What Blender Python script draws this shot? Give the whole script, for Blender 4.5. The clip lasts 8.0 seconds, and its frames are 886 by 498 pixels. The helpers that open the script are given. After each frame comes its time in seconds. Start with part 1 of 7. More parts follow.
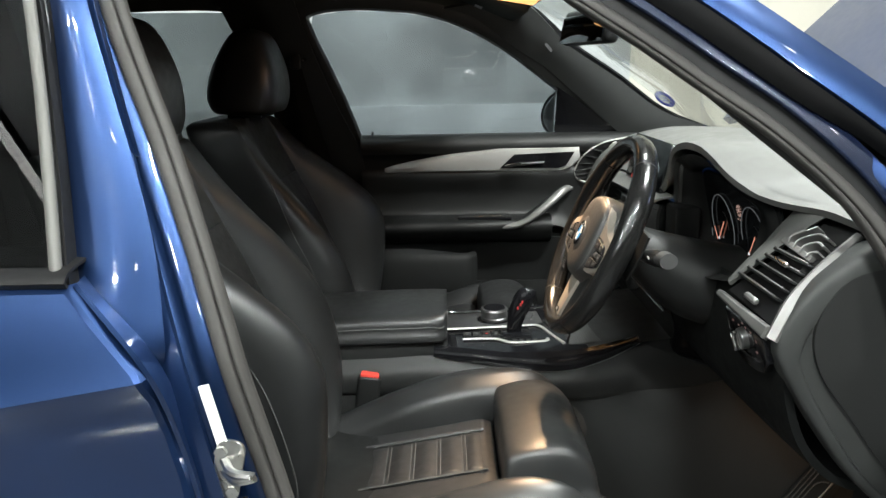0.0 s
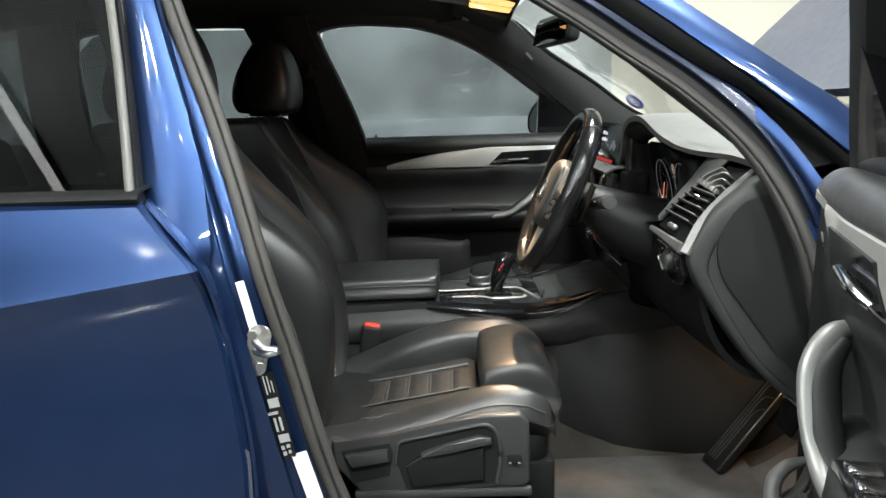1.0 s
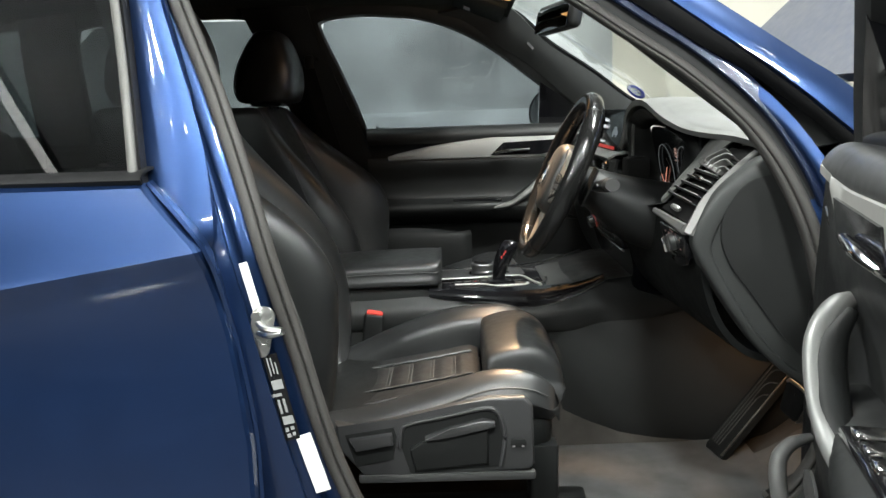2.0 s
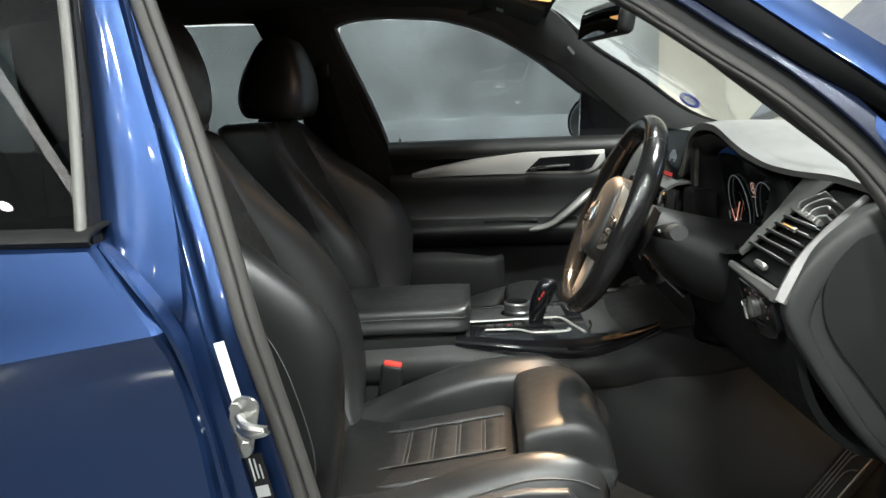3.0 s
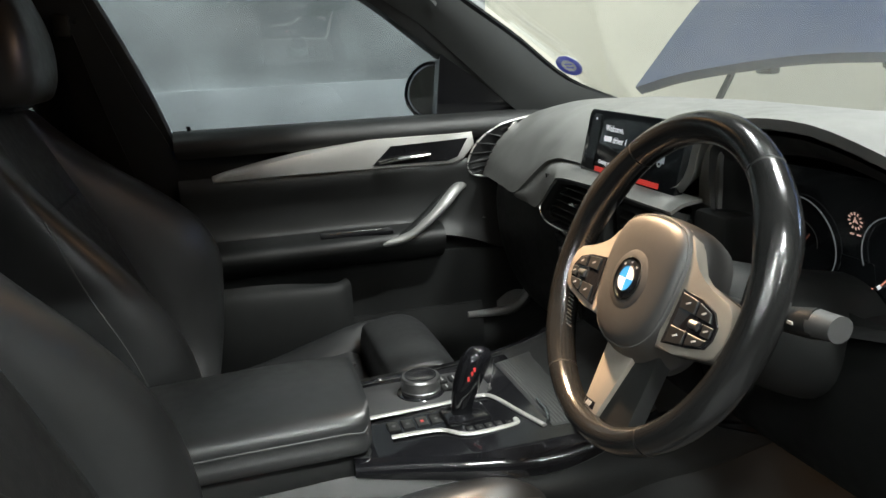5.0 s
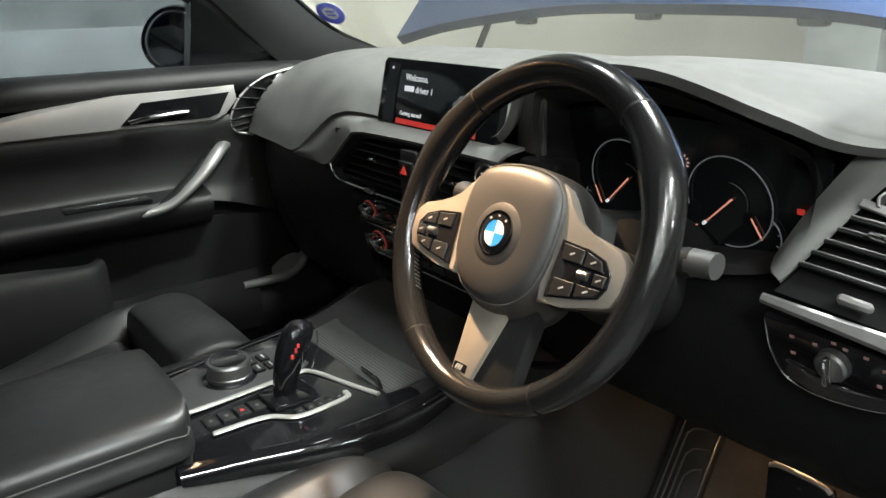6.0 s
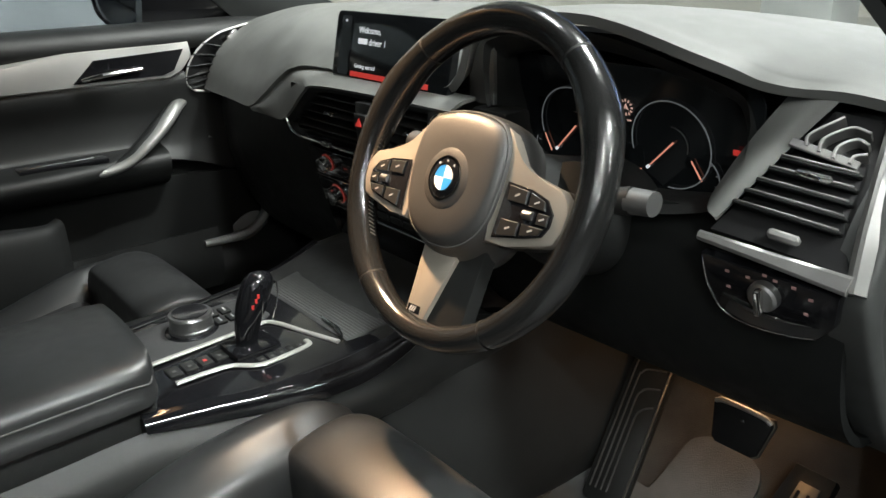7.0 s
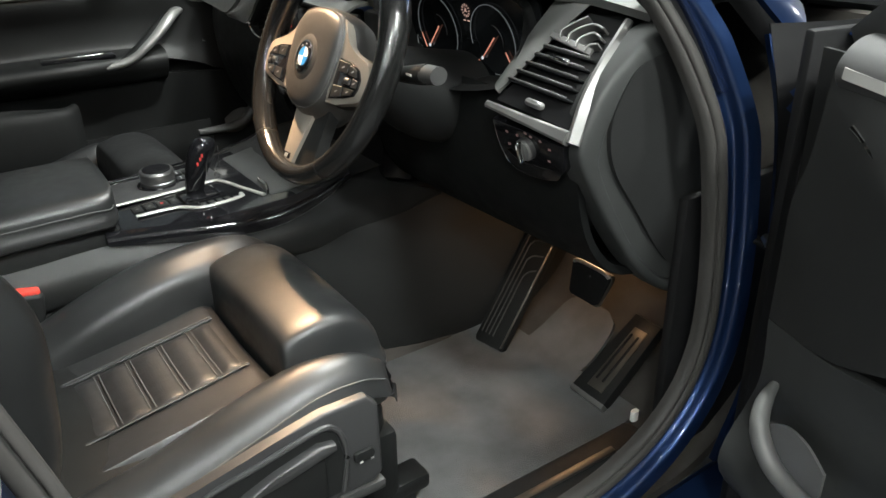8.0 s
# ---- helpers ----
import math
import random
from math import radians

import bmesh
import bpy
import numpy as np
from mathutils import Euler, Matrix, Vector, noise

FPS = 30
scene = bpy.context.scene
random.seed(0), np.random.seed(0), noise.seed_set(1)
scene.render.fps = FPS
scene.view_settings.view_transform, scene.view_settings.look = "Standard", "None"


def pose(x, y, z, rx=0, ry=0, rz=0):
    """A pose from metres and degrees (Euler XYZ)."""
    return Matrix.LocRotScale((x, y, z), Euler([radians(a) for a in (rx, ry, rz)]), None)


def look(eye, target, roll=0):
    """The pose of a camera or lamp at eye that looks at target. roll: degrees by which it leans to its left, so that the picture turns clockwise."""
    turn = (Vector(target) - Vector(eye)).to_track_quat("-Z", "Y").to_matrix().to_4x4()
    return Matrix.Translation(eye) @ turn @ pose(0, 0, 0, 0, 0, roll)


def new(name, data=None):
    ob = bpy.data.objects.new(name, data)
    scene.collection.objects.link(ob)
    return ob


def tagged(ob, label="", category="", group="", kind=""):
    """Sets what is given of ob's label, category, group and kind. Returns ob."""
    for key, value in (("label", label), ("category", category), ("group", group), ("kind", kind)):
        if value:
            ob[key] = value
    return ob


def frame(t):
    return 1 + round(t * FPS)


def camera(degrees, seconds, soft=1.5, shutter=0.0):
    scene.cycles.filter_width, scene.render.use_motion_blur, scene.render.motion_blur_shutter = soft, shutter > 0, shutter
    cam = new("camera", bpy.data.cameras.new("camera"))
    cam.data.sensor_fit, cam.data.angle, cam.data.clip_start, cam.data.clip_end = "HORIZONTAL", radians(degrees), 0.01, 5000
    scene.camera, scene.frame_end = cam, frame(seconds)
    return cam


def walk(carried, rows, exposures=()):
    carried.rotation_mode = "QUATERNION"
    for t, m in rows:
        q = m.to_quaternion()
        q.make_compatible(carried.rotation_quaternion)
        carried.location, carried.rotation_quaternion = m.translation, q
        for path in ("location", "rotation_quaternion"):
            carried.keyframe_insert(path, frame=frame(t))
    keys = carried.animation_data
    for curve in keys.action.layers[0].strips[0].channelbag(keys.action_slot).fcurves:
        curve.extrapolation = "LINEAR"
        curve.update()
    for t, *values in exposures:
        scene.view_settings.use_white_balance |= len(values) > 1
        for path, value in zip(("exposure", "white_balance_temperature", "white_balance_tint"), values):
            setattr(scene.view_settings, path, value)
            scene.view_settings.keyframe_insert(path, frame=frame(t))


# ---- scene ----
cam = camera(59.0, 8.0)
METRES, EYE, TILT, LEAN, TURN = 2.1, 1.32, -13.0, 1.0, 0.0
ROWS = [
    (0.0, 0.0, 0.0, 0.0, 0.0, 0.0, -0.0),
    (0.5, 0.0241, -0.0638, -0.0402, 0.6, 1.92, 0.18),
    (1.0, 0.0224, -0.1359, -0.0857, 0.74, 2.9, 0.47),
    (2.5, 0.0224, -0.0927, -0.0811, 1.24, 2.71, 0.63),
    (3.0, 0.0218, -0.0123, -0.0433, 3.07, 2.36, 0.45),
    (3.5, 0.0006, 0.0812, -0.0062, 4.5, 3.15, 0.51),
    (4.0, -0.0057, 0.1691, 0.0189, 6.39, 3.31, 0.82),
    (4.5, -0.0225, 0.2341, 0.0369, 0.62, 2.47, 2.06),
    (5.0, -0.0739, 0.3013, 0.0489, -15.24, -1.85, 5.04),
    (6.5, -0.124, 0.3752, 0.0572, -40.19, -8.83, 8.54),
    (7.0, -0.1222, 0.3523, 0.0492, -38.83, -10.54, 8.71),
    (7.5, -0.106, 0.2533, 0.0254, -35.28, -12.87, 8.2),
    (8.0, -0.11, 0.1523, 0.0103, -33.92, -14.74, 7.34),
]
SEEN = [(t, pose(0, -1.735, EYE, TILT, LEAN, TURN) @ pose(METRES * x, METRES * y, METRES * z, 90 + pitch, roll, yaw)) for t, x, y, z, yaw, pitch, roll in ROWS]
SEEN += [(1.2, look((0.051, -2.080, 1.189), (0.020, -0.108, 0.854), -1.9)),
         (2.3, look((0.037, -2.022, 1.178), (0.003, -0.055, 0.822), -1.9)),
         (5.2, look((-0.181, -1.054, 1.276), (0.504, 0.746, 0.736), -2.1)),
         (6.3, look((-0.261, -0.943, 1.266), (0.949, 0.509, 0.612), -0.9))]
walk(cam, sorted(SEEN, key=lambda row: row[0]))

# ---- light and world ----
world = bpy.data.worlds.new("world")
scene.world = world
world.use_nodes = True
world.node_tree.nodes["Background"].inputs[0].default_value = (0.75, 0.8, 0.9, 1)
world.node_tree.nodes["Background"].inputs[1].default_value = 0.02


def area_lamp(name, loc, target, sx, sy, watts, colour):
    data = bpy.data.lights.new(name, "AREA")
    data.shape, data.size, data.size_y, data.energy, data.color = "RECTANGLE", sx, sy, watts, colour
    ob = new(name, data)
    ob.matrix_world = look(loc, target)
    return ob


# ---- materials ----
def material(name, colour, rough=0.5, metal=0.0, grain=0.0, grain_scale=400.0, stain=0.12, stain_scale=6.0,
             rough_var=0.1, coat=0.0, emit=None, strength=0.0, spec=0.5, cells=False, crease=0.0):
    """Principled surface with a broad stain, a fine grain that bumps, and uneven gloss."""
    m = bpy.data.materials.new(name)
    m.use_nodes = True
    nt = m.node_tree
    n, link = nt.nodes, nt.links.new
    b = n["Principled BSDF"]
    b.inputs["Metallic"].default_value = metal
    b.inputs["Specular IOR Level"].default_value = spec
    b.inputs["Coat Weight"].default_value = coat
    b.inputs["Coat Roughness"].default_value = 0.04
    tc = n.new("ShaderNodeTexCoord")
    wide = n.new("ShaderNodeTexNoise")
    wide.inputs["Scale"].default_value, wide.inputs["Detail"].default_value = stain_scale, 5.0
    link(tc.outputs["Object"], wide.inputs["Vector"])
    ramp = n.new("ShaderNodeMapRange")
    ramp.inputs[1].default_value, ramp.inputs[2].default_value = 0.3, 0.7
    ramp.inputs[3].default_value, ramp.inputs[4].default_value = 1 - stain, 1 + stain
    link(wide.outputs["Fac"], ramp.inputs[0])
    mul = n.new("ShaderNodeVectorMath")
    mul.operation = "SCALE"
    mul.inputs[0].default_value = colour
    link(ramp.outputs[0], mul.inputs["Scale"])
    link(mul.outputs[0], b.inputs["Base Color"])
    rr = n.new("ShaderNodeMapRange")
    rr.inputs[1].default_value, rr.inputs[2].default_value = 0.3, 0.7
    rr.inputs[3].default_value, rr.inputs[4].default_value = max(0.02, rough * (1 - rough_var)), min(1, rough * (1 + rough_var))
    mid = n.new("ShaderNodeTexNoise")
    mid.inputs["Scale"].default_value, mid.inputs["Detail"].default_value = stain_scale * 6, 4.0
    link(tc.outputs["Object"], mid.inputs["Vector"])
    link(mid.outputs["Fac"], rr.inputs[0])
    link(rr.outputs[0], b.inputs["Roughness"])
    if grain:
        fine = n.new("ShaderNodeTexVoronoi" if cells else "ShaderNodeTexNoise")
        fine.inputs["Scale"].default_value = grain_scale
        link(tc.outputs["Object"], fine.inputs["Vector"])
        bump = n.new("ShaderNodeBump")
        bump.inputs["Strength"].default_value, bump.inputs["Distance"].default_value = grain, 0.001
        link(fine.outputs["Distance" if cells else "Fac"], bump.inputs["Height"])
        link(bump.outputs[0], b.inputs["Normal"])
        if crease:
            fold = n.new("ShaderNodeTexNoise")
            fold.inputs["Scale"].default_value, fold.inputs["Detail"].default_value, fold.inputs["Distortion"].default_value = 13.0, 1.0, 0.3
            link(tc.outputs["Object"], fold.inputs["Vector"])
            soft = n.new("ShaderNodeBump")
            soft.inputs["Strength"].default_value, soft.inputs["Distance"].default_value = crease, 0.012
            link(fold.outputs["Fac"], soft.inputs["Height"])
            link(soft.outputs[0], bump.inputs["Normal"])
    if emit:
        b.inputs["Emission Color"].default_value = (*emit, 1)
        b.inputs["Emission Strength"].default_value = strength
    return m


def glass_material(name, tint, gloss_rough=0.01):
    m = bpy.data.materials.new(name)
    m.use_nodes = True
    nt = m.node_tree
    n, link = nt.nodes, nt.links.new
    n.remove(n["Principled BSDF"])
    clear, gloss, mix, fres, power, lift = (n.new("ShaderNodeBsdfTransparent"), n.new("ShaderNodeBsdfGlossy"), n.new("ShaderNodeMixShader"),
                                            n.new("ShaderNodeLayerWeight"), n.new("ShaderNodeMath"), n.new("ShaderNodeMath"))
    clear.inputs[0].default_value = (*tint, 1)
    gloss.inputs["Roughness"].default_value = gloss_rough
    fres.inputs[0].default_value = 0.5
    power.operation, power.inputs[1].default_value = "POWER", 5.0
    lift.operation, lift.inputs[1].default_value, lift.inputs[2].default_value = "MULTIPLY_ADD", 0.9, 0.045
    link(fres.outputs["Facing"], power.inputs[0])
    link(power.outputs[0], lift.inputs[0])
    link(lift.outputs[0], mix.inputs[0])
    link(clear.outputs[0], mix.inputs[1])
    link(gloss.outputs[0], mix.inputs[2])
    link(mix.outputs[0], n["Material Output"].inputs[0])
    return m


def paint_material(name, colour):
    m = material(name, colour, 0.36, 0.8, 0.0, 30, stain=0.06, coat=1.0)
    return m


BLUE = paint_material("blue_metallic_paint", (0.0125, 0.034, 0.106))
# Blue jamb paint with its shade put into the colour.
BLUE_SHADED = material("blue_paint_shade_in_colour", (0.006, 0.011, 0.030), 0.22, 0.3, 0.0, stain=0.08, coat=0.5, spec=0.4)
LEATHER = material("black_leather", (0.0155, 0.0160, 0.0165), 0.41, 0, 0.05, 700, 0.25, 9, 0.12, spec=0.5, cells=True, crease=0.05)
LEATHER_WORN = material("worn_rim_leather", (0.009, 0.009, 0.009), 0.17, 0, 0.06, 900, 0.15, 9, 0.12, cells=True)
PERFORATED = material("perforated_leather", (0.015, 0.015, 0.0155), 0.44, 0, 0.18, 420, 0.15, 9, 0.15, cells=True, crease=0.05)
SOFT_PLASTIC = material("dark_soft_plastic", (0.017, 0.0175, 0.0175), 0.48, 0, 0.25, 900, 0.12, 5, spec=0.3)
AIRBAG = material("airbag_leatherette", (0.026, 0.0252, 0.0245), 0.45, 0, 0.25, 900, 0.12, 6)
# Raised grey puts windscreen light into the dark pad, shelf and cheeks.
DASH_TOP = material("dash_top_pad_lit", (0.088, 0.089, 0.085), 0.58, 0, 0.35, 800, 0.12, 5)
HARD_PLASTIC = material("black_hard_plastic", (0.0105, 0.011, 0.011), 0.47, 0, 0.25, 1000, 0.15, 7, spec=0.22)
KNEE_BLACK = material("matt_black_knee_panel", (0.0055, 0.006, 0.006), 0.6, 0, 0.3, 1000, 0.2, 7, spec=0.12)
STALK_GREY = material("grey_stalk_plastic", (0.038, 0.038, 0.038), 0.45, 0, 0.1, 1000)
BIN_GREY = material("grey_bin_plastic", (0.115, 0.115, 0.113), 0.42, 0, 0.2, 1000, 0.15, 7)
PILLAR_GREY = material("grey_pillar_trim", (0.030, 0.0315, 0.031), 0.55, 0, 0.3, 900, 0.12, 5, spec=0.35)
PULL_GREY = material("satin_grey_pull", (0.20, 0.199, 0.194), 0.38, 0.45, 0.1, 900)
GREY_PLASTIC = material("grey_seat_trim_plastic", (0.032, 0.032, 0.033), 0.4, 0, 0.2, 1000, 0.1, 7)
BUTTON = material("satin_black_button", (0.012, 0.012, 0.012), 0.35, 0, 0, spec=0.4)
CONSOLE_GREY = material("satin_grey_console", (0.06, 0.062, 0.06), 0.5, 0, 0.1, 900)
DEEP_BLACK = material("matt_black_moulding", (0.010, 0.0105, 0.0105), 0.6, 0, 0.3, 900, 0.15, 6, spec=0.2)
PINK_PRINT = material("dim_pink_print", (0.30, 0.17, 0.16), 0.5, 0, 0)
PALE_PRINT = material("pale_print", (0.26, 0.26, 0.26), 0.5, 0, 0)
GLOSS = material("gloss_black", (0.006, 0.006, 0.007), 0.09, 0, 0, stain=0.05, rough_var=0.5, coat=0.15, spec=0.35)
SILVER = material("satin_silver_trim", (0.40, 0.392, 0.375), 0.40, 0.55, 0.08, 500, 0.05, 12)
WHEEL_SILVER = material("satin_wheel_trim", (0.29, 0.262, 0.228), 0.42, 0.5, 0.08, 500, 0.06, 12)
VENT_SILVER = material("satin_vent_trim", (0.18, 0.178, 0.174), 0.42, 0.6, 0.08, 500, 0.05, 12)
CHROME = material("chrome", (0.8, 0.79, 0.77), 0.1, 1.0, 0, stain=0.02)
RUBBER = material("grey_rubber_seal", (0.044, 0.042, 0.040), 0.55, 0, 0.15, 700, 0.12, 8, spec=0.2)
FRAME_GREY = material("satin_grey_frame", (0.085, 0.083, 0.078), 0.55, 0.0, 0.05, 700)
BLACK_RUBBER = material("black_rubber", (0.009, 0.009, 0.0095), 0.55, 0, 0.1, 700, spec=0.15)
CARPET = material("charcoal_carpet", (0.05, 0.046, 0.042), 0.95, 0, 1.0, 500, 0.25, 12, 0.02, spec=0.1)
HEADLINER = material("black_headliner_cloth", (0.028, 0.032, 0.030), 0.95, 0, 0.5, 600, 0.15, 6, 0.02, spec=0.1)
STITCH = material("grey_thread", (0.06, 0.06, 0.059), 0.6, 0, 0)
RED = material("red_button", (0.6, 0.05, 0.035), 0.4, 0, 0)
WHITE_LABEL = material("white_label", (0.75, 0.75, 0.72), 0.45, 0, 0, stain=0.05)
STEEL = material("bare_steel", (0.6, 0.6, 0.58), 0.3, 1.0, 0.1, 300, 0.1, 20)
BRUSHED = material("brushed_pedal_steel", (0.17, 0.155, 0.135), 0.38, 0.9, 0.15, 300, 0.15, 20)
SCREEN_BLACK = material("screen_glass", (0.006, 0.007, 0.008), 0.12, 0, 0, stain=0.05)
GLOW_WHITE = material("white_glow", (0.5, 0.5, 0.5), 0.5, emit=(0.9, 0.93, 1), strength=0.55)
GLOW_RED = material("red_glow", (0.3, 0.02, 0.02), 0.5, emit=(1, 0.07, 0.05), strength=0.3)
DIM_RED = material("dim_red_glow", (0.12, 0.02, 0.02), 0.5, emit=(1, 0.12, 0.08), strength=0.10)
GLOW_AMBER = material("needle_glow", (0.15, 0.04, 0.03), 0.5, emit=(1, 0.40, 0.27), strength=0.65)
GLOW_RING = material("pale_ring_glow", (0.08, 0.085, 0.09), 0.5, emit=(0.8, 0.86, 0.9), strength=0.085)
PALE_AMBER = material("pale_amber_glow", (0.3, 0.2, 0.18), 0.5, emit=(1, 0.62, 0.5), strength=0.35)
GLOW_DIM = material("dim_grey_glow", (0.2, 0.22, 0.24), 0.5, emit=(0.5, 0.6, 0.7), strength=0.09)
BADGE_BLUE = material("badge_blue", (0.03, 0.2, 0.5), 0.25, coat=0.5)
BADGE_WHITE = material("badge_white", (0.6, 0.6, 0.6), 0.25, coat=0.5)
STICKER_BLUE = material("sticker_blue", (0.10, 0.12, 0.62), 0.4)
LAMP_WARM = material("warm_lamp_lens", (0.9, 0.6, 0.3), 0.4, emit=(1, 0.50, 0.16), strength=1.6)
STRIP_GLOW = material("slim_strip_glow", (0.9, 0.9, 0.9), 0.5, emit=(1, 0.98, 0.94), strength=5.0)
CEILING_GLOW = material("ceiling_light_glow", (0.9, 0.9, 0.9), 0.5, emit=(1, 0.97, 0.92), strength=20.0)
SPOT_GLOW = material("downlight_lens_glow", (0.9, 0.9, 0.9), 0.5, emit=(1, 0.98, 0.95), strength=120.0)
TINTED = glass_material("tinted_window_glass", (0.52, 0.545, 0.555))
TINTED_REAR = glass_material("dark_tinted_glass", (0.42, 0.445, 0.45))
CLEAR = glass_material("windscreen_glass", (0.95, 0.965, 0.95))
KNOB = material("dark_knurled_metal", (0.22, 0.22, 0.22), 0.3, 0.9, 0.4, 500)
MIRROR = material("mirror_glass", (0.34, 0.35, 0.36), 0.02, 1.0, 0, stain=0.0)
CREAM = material("cream_plaster", (0.46, 0.437, 0.38), 0.8, 0, 0.3, 60, 0.10, 1.3)
CONCRETE = material("grey_concrete", (0.33, 0.345, 0.35), 0.8, 0, 0.0, 50, 0.45, 2.4)
CONCRETE_PALE = material("pale_concrete_band", (0.44, 0.46, 0.47), 0.75, 0, 0.0, 50, 0.3, 3.0)
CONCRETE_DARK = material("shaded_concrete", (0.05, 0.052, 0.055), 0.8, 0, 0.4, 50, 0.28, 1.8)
FLOOR_GREY = material("polished_floor", (0.085, 0.085, 0.086), 0.14, 0, 0.05, 30, 0.12, 1.0)
CEILING_WHITE = material("ceiling_paint", (0.5, 0.5, 0.495), 0.9, 0, 0.1, 30, 0.05, 1.0)


# ---- shape helpers ----
def empty(name, label, category, loc=(0, 0, 0), group="", kind=""):
    ob = new(name)
    ob.location = loc
    ob.empty_display_size = 0.05
    return tagged(ob, label, category, group, kind)


def part(name, bm, mat, parent=None, label="", smooth=True, angle=40):
    """Links a bmesh, given in world metres, as one mesh object under parent."""
    bmesh.ops.recalc_face_normals(bm, faces=bm.faces[:])
    if smooth:
        lim = radians(angle)
        for f in bm.faces:
            f.smooth = True
        for e in bm.edges:
            if len(e.link_faces) == 2 and e.calc_face_angle(0) > lim:
                e.smooth = False
    me = bpy.data.meshes.new(name)
    bm.to_mesh(me)
    bm.free()
    me.materials.append(mat)
    ob = new(name, me)
    if parent is not None:
        ob.parent = parent
        ob.matrix_parent_inverse = Matrix.Translation(-parent.location)
    if label:
        ob["label"] = label
    return ob


def spline(pts, n, closed=False):
    """n points along a smooth curve through pts."""
    pts = [Vector(p) for p in pts]
    k = len(pts)
    if k < 3:
        return [pts[0].lerp(pts[-1], i / (n - 1)) for i in range(n)]
    out = []
    segs = k if closed else k - 1
    for i in range(n):
        s = i * segs / (n if closed else n - 1)
        j = min(int(s), segs - 1)
        u = s - j
        if closed:
            a, b, c, d = (pts[(j + q) % k] for q in (-1, 0, 1, 2))
        else:
            b, c = pts[j], pts[j + 1]
            a = pts[j - 1] if j > 0 else b * 2 - c
            d = pts[j + 2] if j + 2 < k else c * 2 - b
        out.append(0.5 * (2 * b + (c - a) * u + (2 * a - 5 * b + 4 * c - d) * u * u + (3 * b - a - 3 * c + d) * u ** 3))
    return out


def quads(rows, closed, caps):
    bm = bmesh.new()
    vs = [[bm.verts.new(p) for p in r] for r in rows]
    for r0, r1 in zip(vs, vs[1:]):
        m = len(r0)
        for i in range(m if closed else m - 1):
            j = (i + 1) % m
            bm.faces.new((r0[i], r0[j], r1[j], r1[i]))
    if caps and closed:
        bm.faces.new(vs[0])
        bm.faces.new(list(reversed(vs[-1])))
    return bm


def loft(sections, n=24, m=16, caps=True):
    """Closed smooth solid through closed sections."""
    rings = [spline(s, n, True) for s in sections]
    rows = [list(c) for c in zip(*(spline([r[i] for r in rings], m) for i in range(n)))]
    return quads(rows, True, caps)


def sheet(sections, thick, n=24, m=24, close_ends=True):
    """Smooth open surface through open sections, with thickness along its normal."""
    rings = [spline(s, n) for s in sections]
    rows = [list(c) for c in zip(*(spline([r[i] for r in rings], m) for i in range(n)))]
    return thicken(rows, thick)


def thicken(rows, thick):
    m, n = len(rows), len(rows[0])
    back = []
    for i in range(m):
        line = []
        for j in range(n):
            du = rows[min(i + 1, m - 1)][j] - rows[max(i - 1, 0)][j]
            dv = rows[i][min(j + 1, n - 1)] - rows[i][max(j - 1, 0)]
            nn = du.cross(dv)
            if nn.length > 1e-12:
                nn.normalize()
            line.append(rows[i][j] + nn * thick)
        back.append(line)
    bm = bmesh.new()
    A = [[bm.verts.new(p) for p in r] for r in rows]
    B = [[bm.verts.new(p) for p in r] for r in back]
    for i in range(m - 1):
        for j in range(n - 1):
            bm.faces.new((A[i][j], A[i][j + 1], A[i + 1][j + 1], A[i + 1][j]))
            bm.faces.new((B[i][j], B[i + 1][j], B[i + 1][j + 1], B[i][j + 1]))
    for i in range(m - 1):
        bm.faces.new((A[i][0], A[i + 1][0], B[i + 1][0], B[i][0]))
        bm.faces.new((A[i][-1], B[i][-1], B[i + 1][-1], A[i + 1][-1]))
    for j in range(n - 1):
        bm.faces.new((A[0][j], B[0][j], B[0][j + 1], A[0][j + 1]))
        bm.faces.new((A[-1][j], A[-1][j + 1], B[-1][j + 1], B[-1][j]))
    return bm


def rbox(loc, size, bevel=0.004, seg=2, m=None):
    """Box with rounded edges; m turns it about its centre."""
    bm = bmesh.new()
    bmesh.ops.create_cube(bm, size=1)
    bmesh.ops.scale(bm, vec=size, verts=bm.verts)
    if bevel > 0:
        b = min(bevel, 0.49 * min(size))
        bmesh.ops.bevel(bm, geom=bm.edges[:], offset=b, segments=seg, profile=0.5, affect="EDGES")
    if m is not None:
        bmesh.ops.transform(bm, matrix=m.to_3x3().to_4x4(), verts=bm.verts)
    bmesh.ops.translate(bm, vec=loc, verts=bm.verts)
    return bm


def prism(poly, depth, frame_m, bevel=0.002, seg=2):
    """Polygon in the frame's x, y, made depth thick towards its z, with rounded edges."""
    bm = bmesh.new()
    lo = [bm.verts.new((x, y, 0)) for x, y in poly]
    hi = [bm.verts.new((x, y, depth)) for x, y in poly]
    k = len(poly)
    bm.faces.new(list(reversed(lo)))
    bm.faces.new(hi)
    for i in range(k):
        bm.faces.new((lo[i], lo[(i + 1) % k], hi[(i + 1) % k], hi[i]))
    if bevel > 0:
        es = [e for e in bm.edges if all(v in hi for v in e.verts)]
        bmesh.ops.bevel(bm, geom=es, offset=bevel, segments=seg, profile=0.5, affect="EDGES")
    bmesh.ops.transform(bm, matrix=frame_m, verts=bm.verts)
    return bm


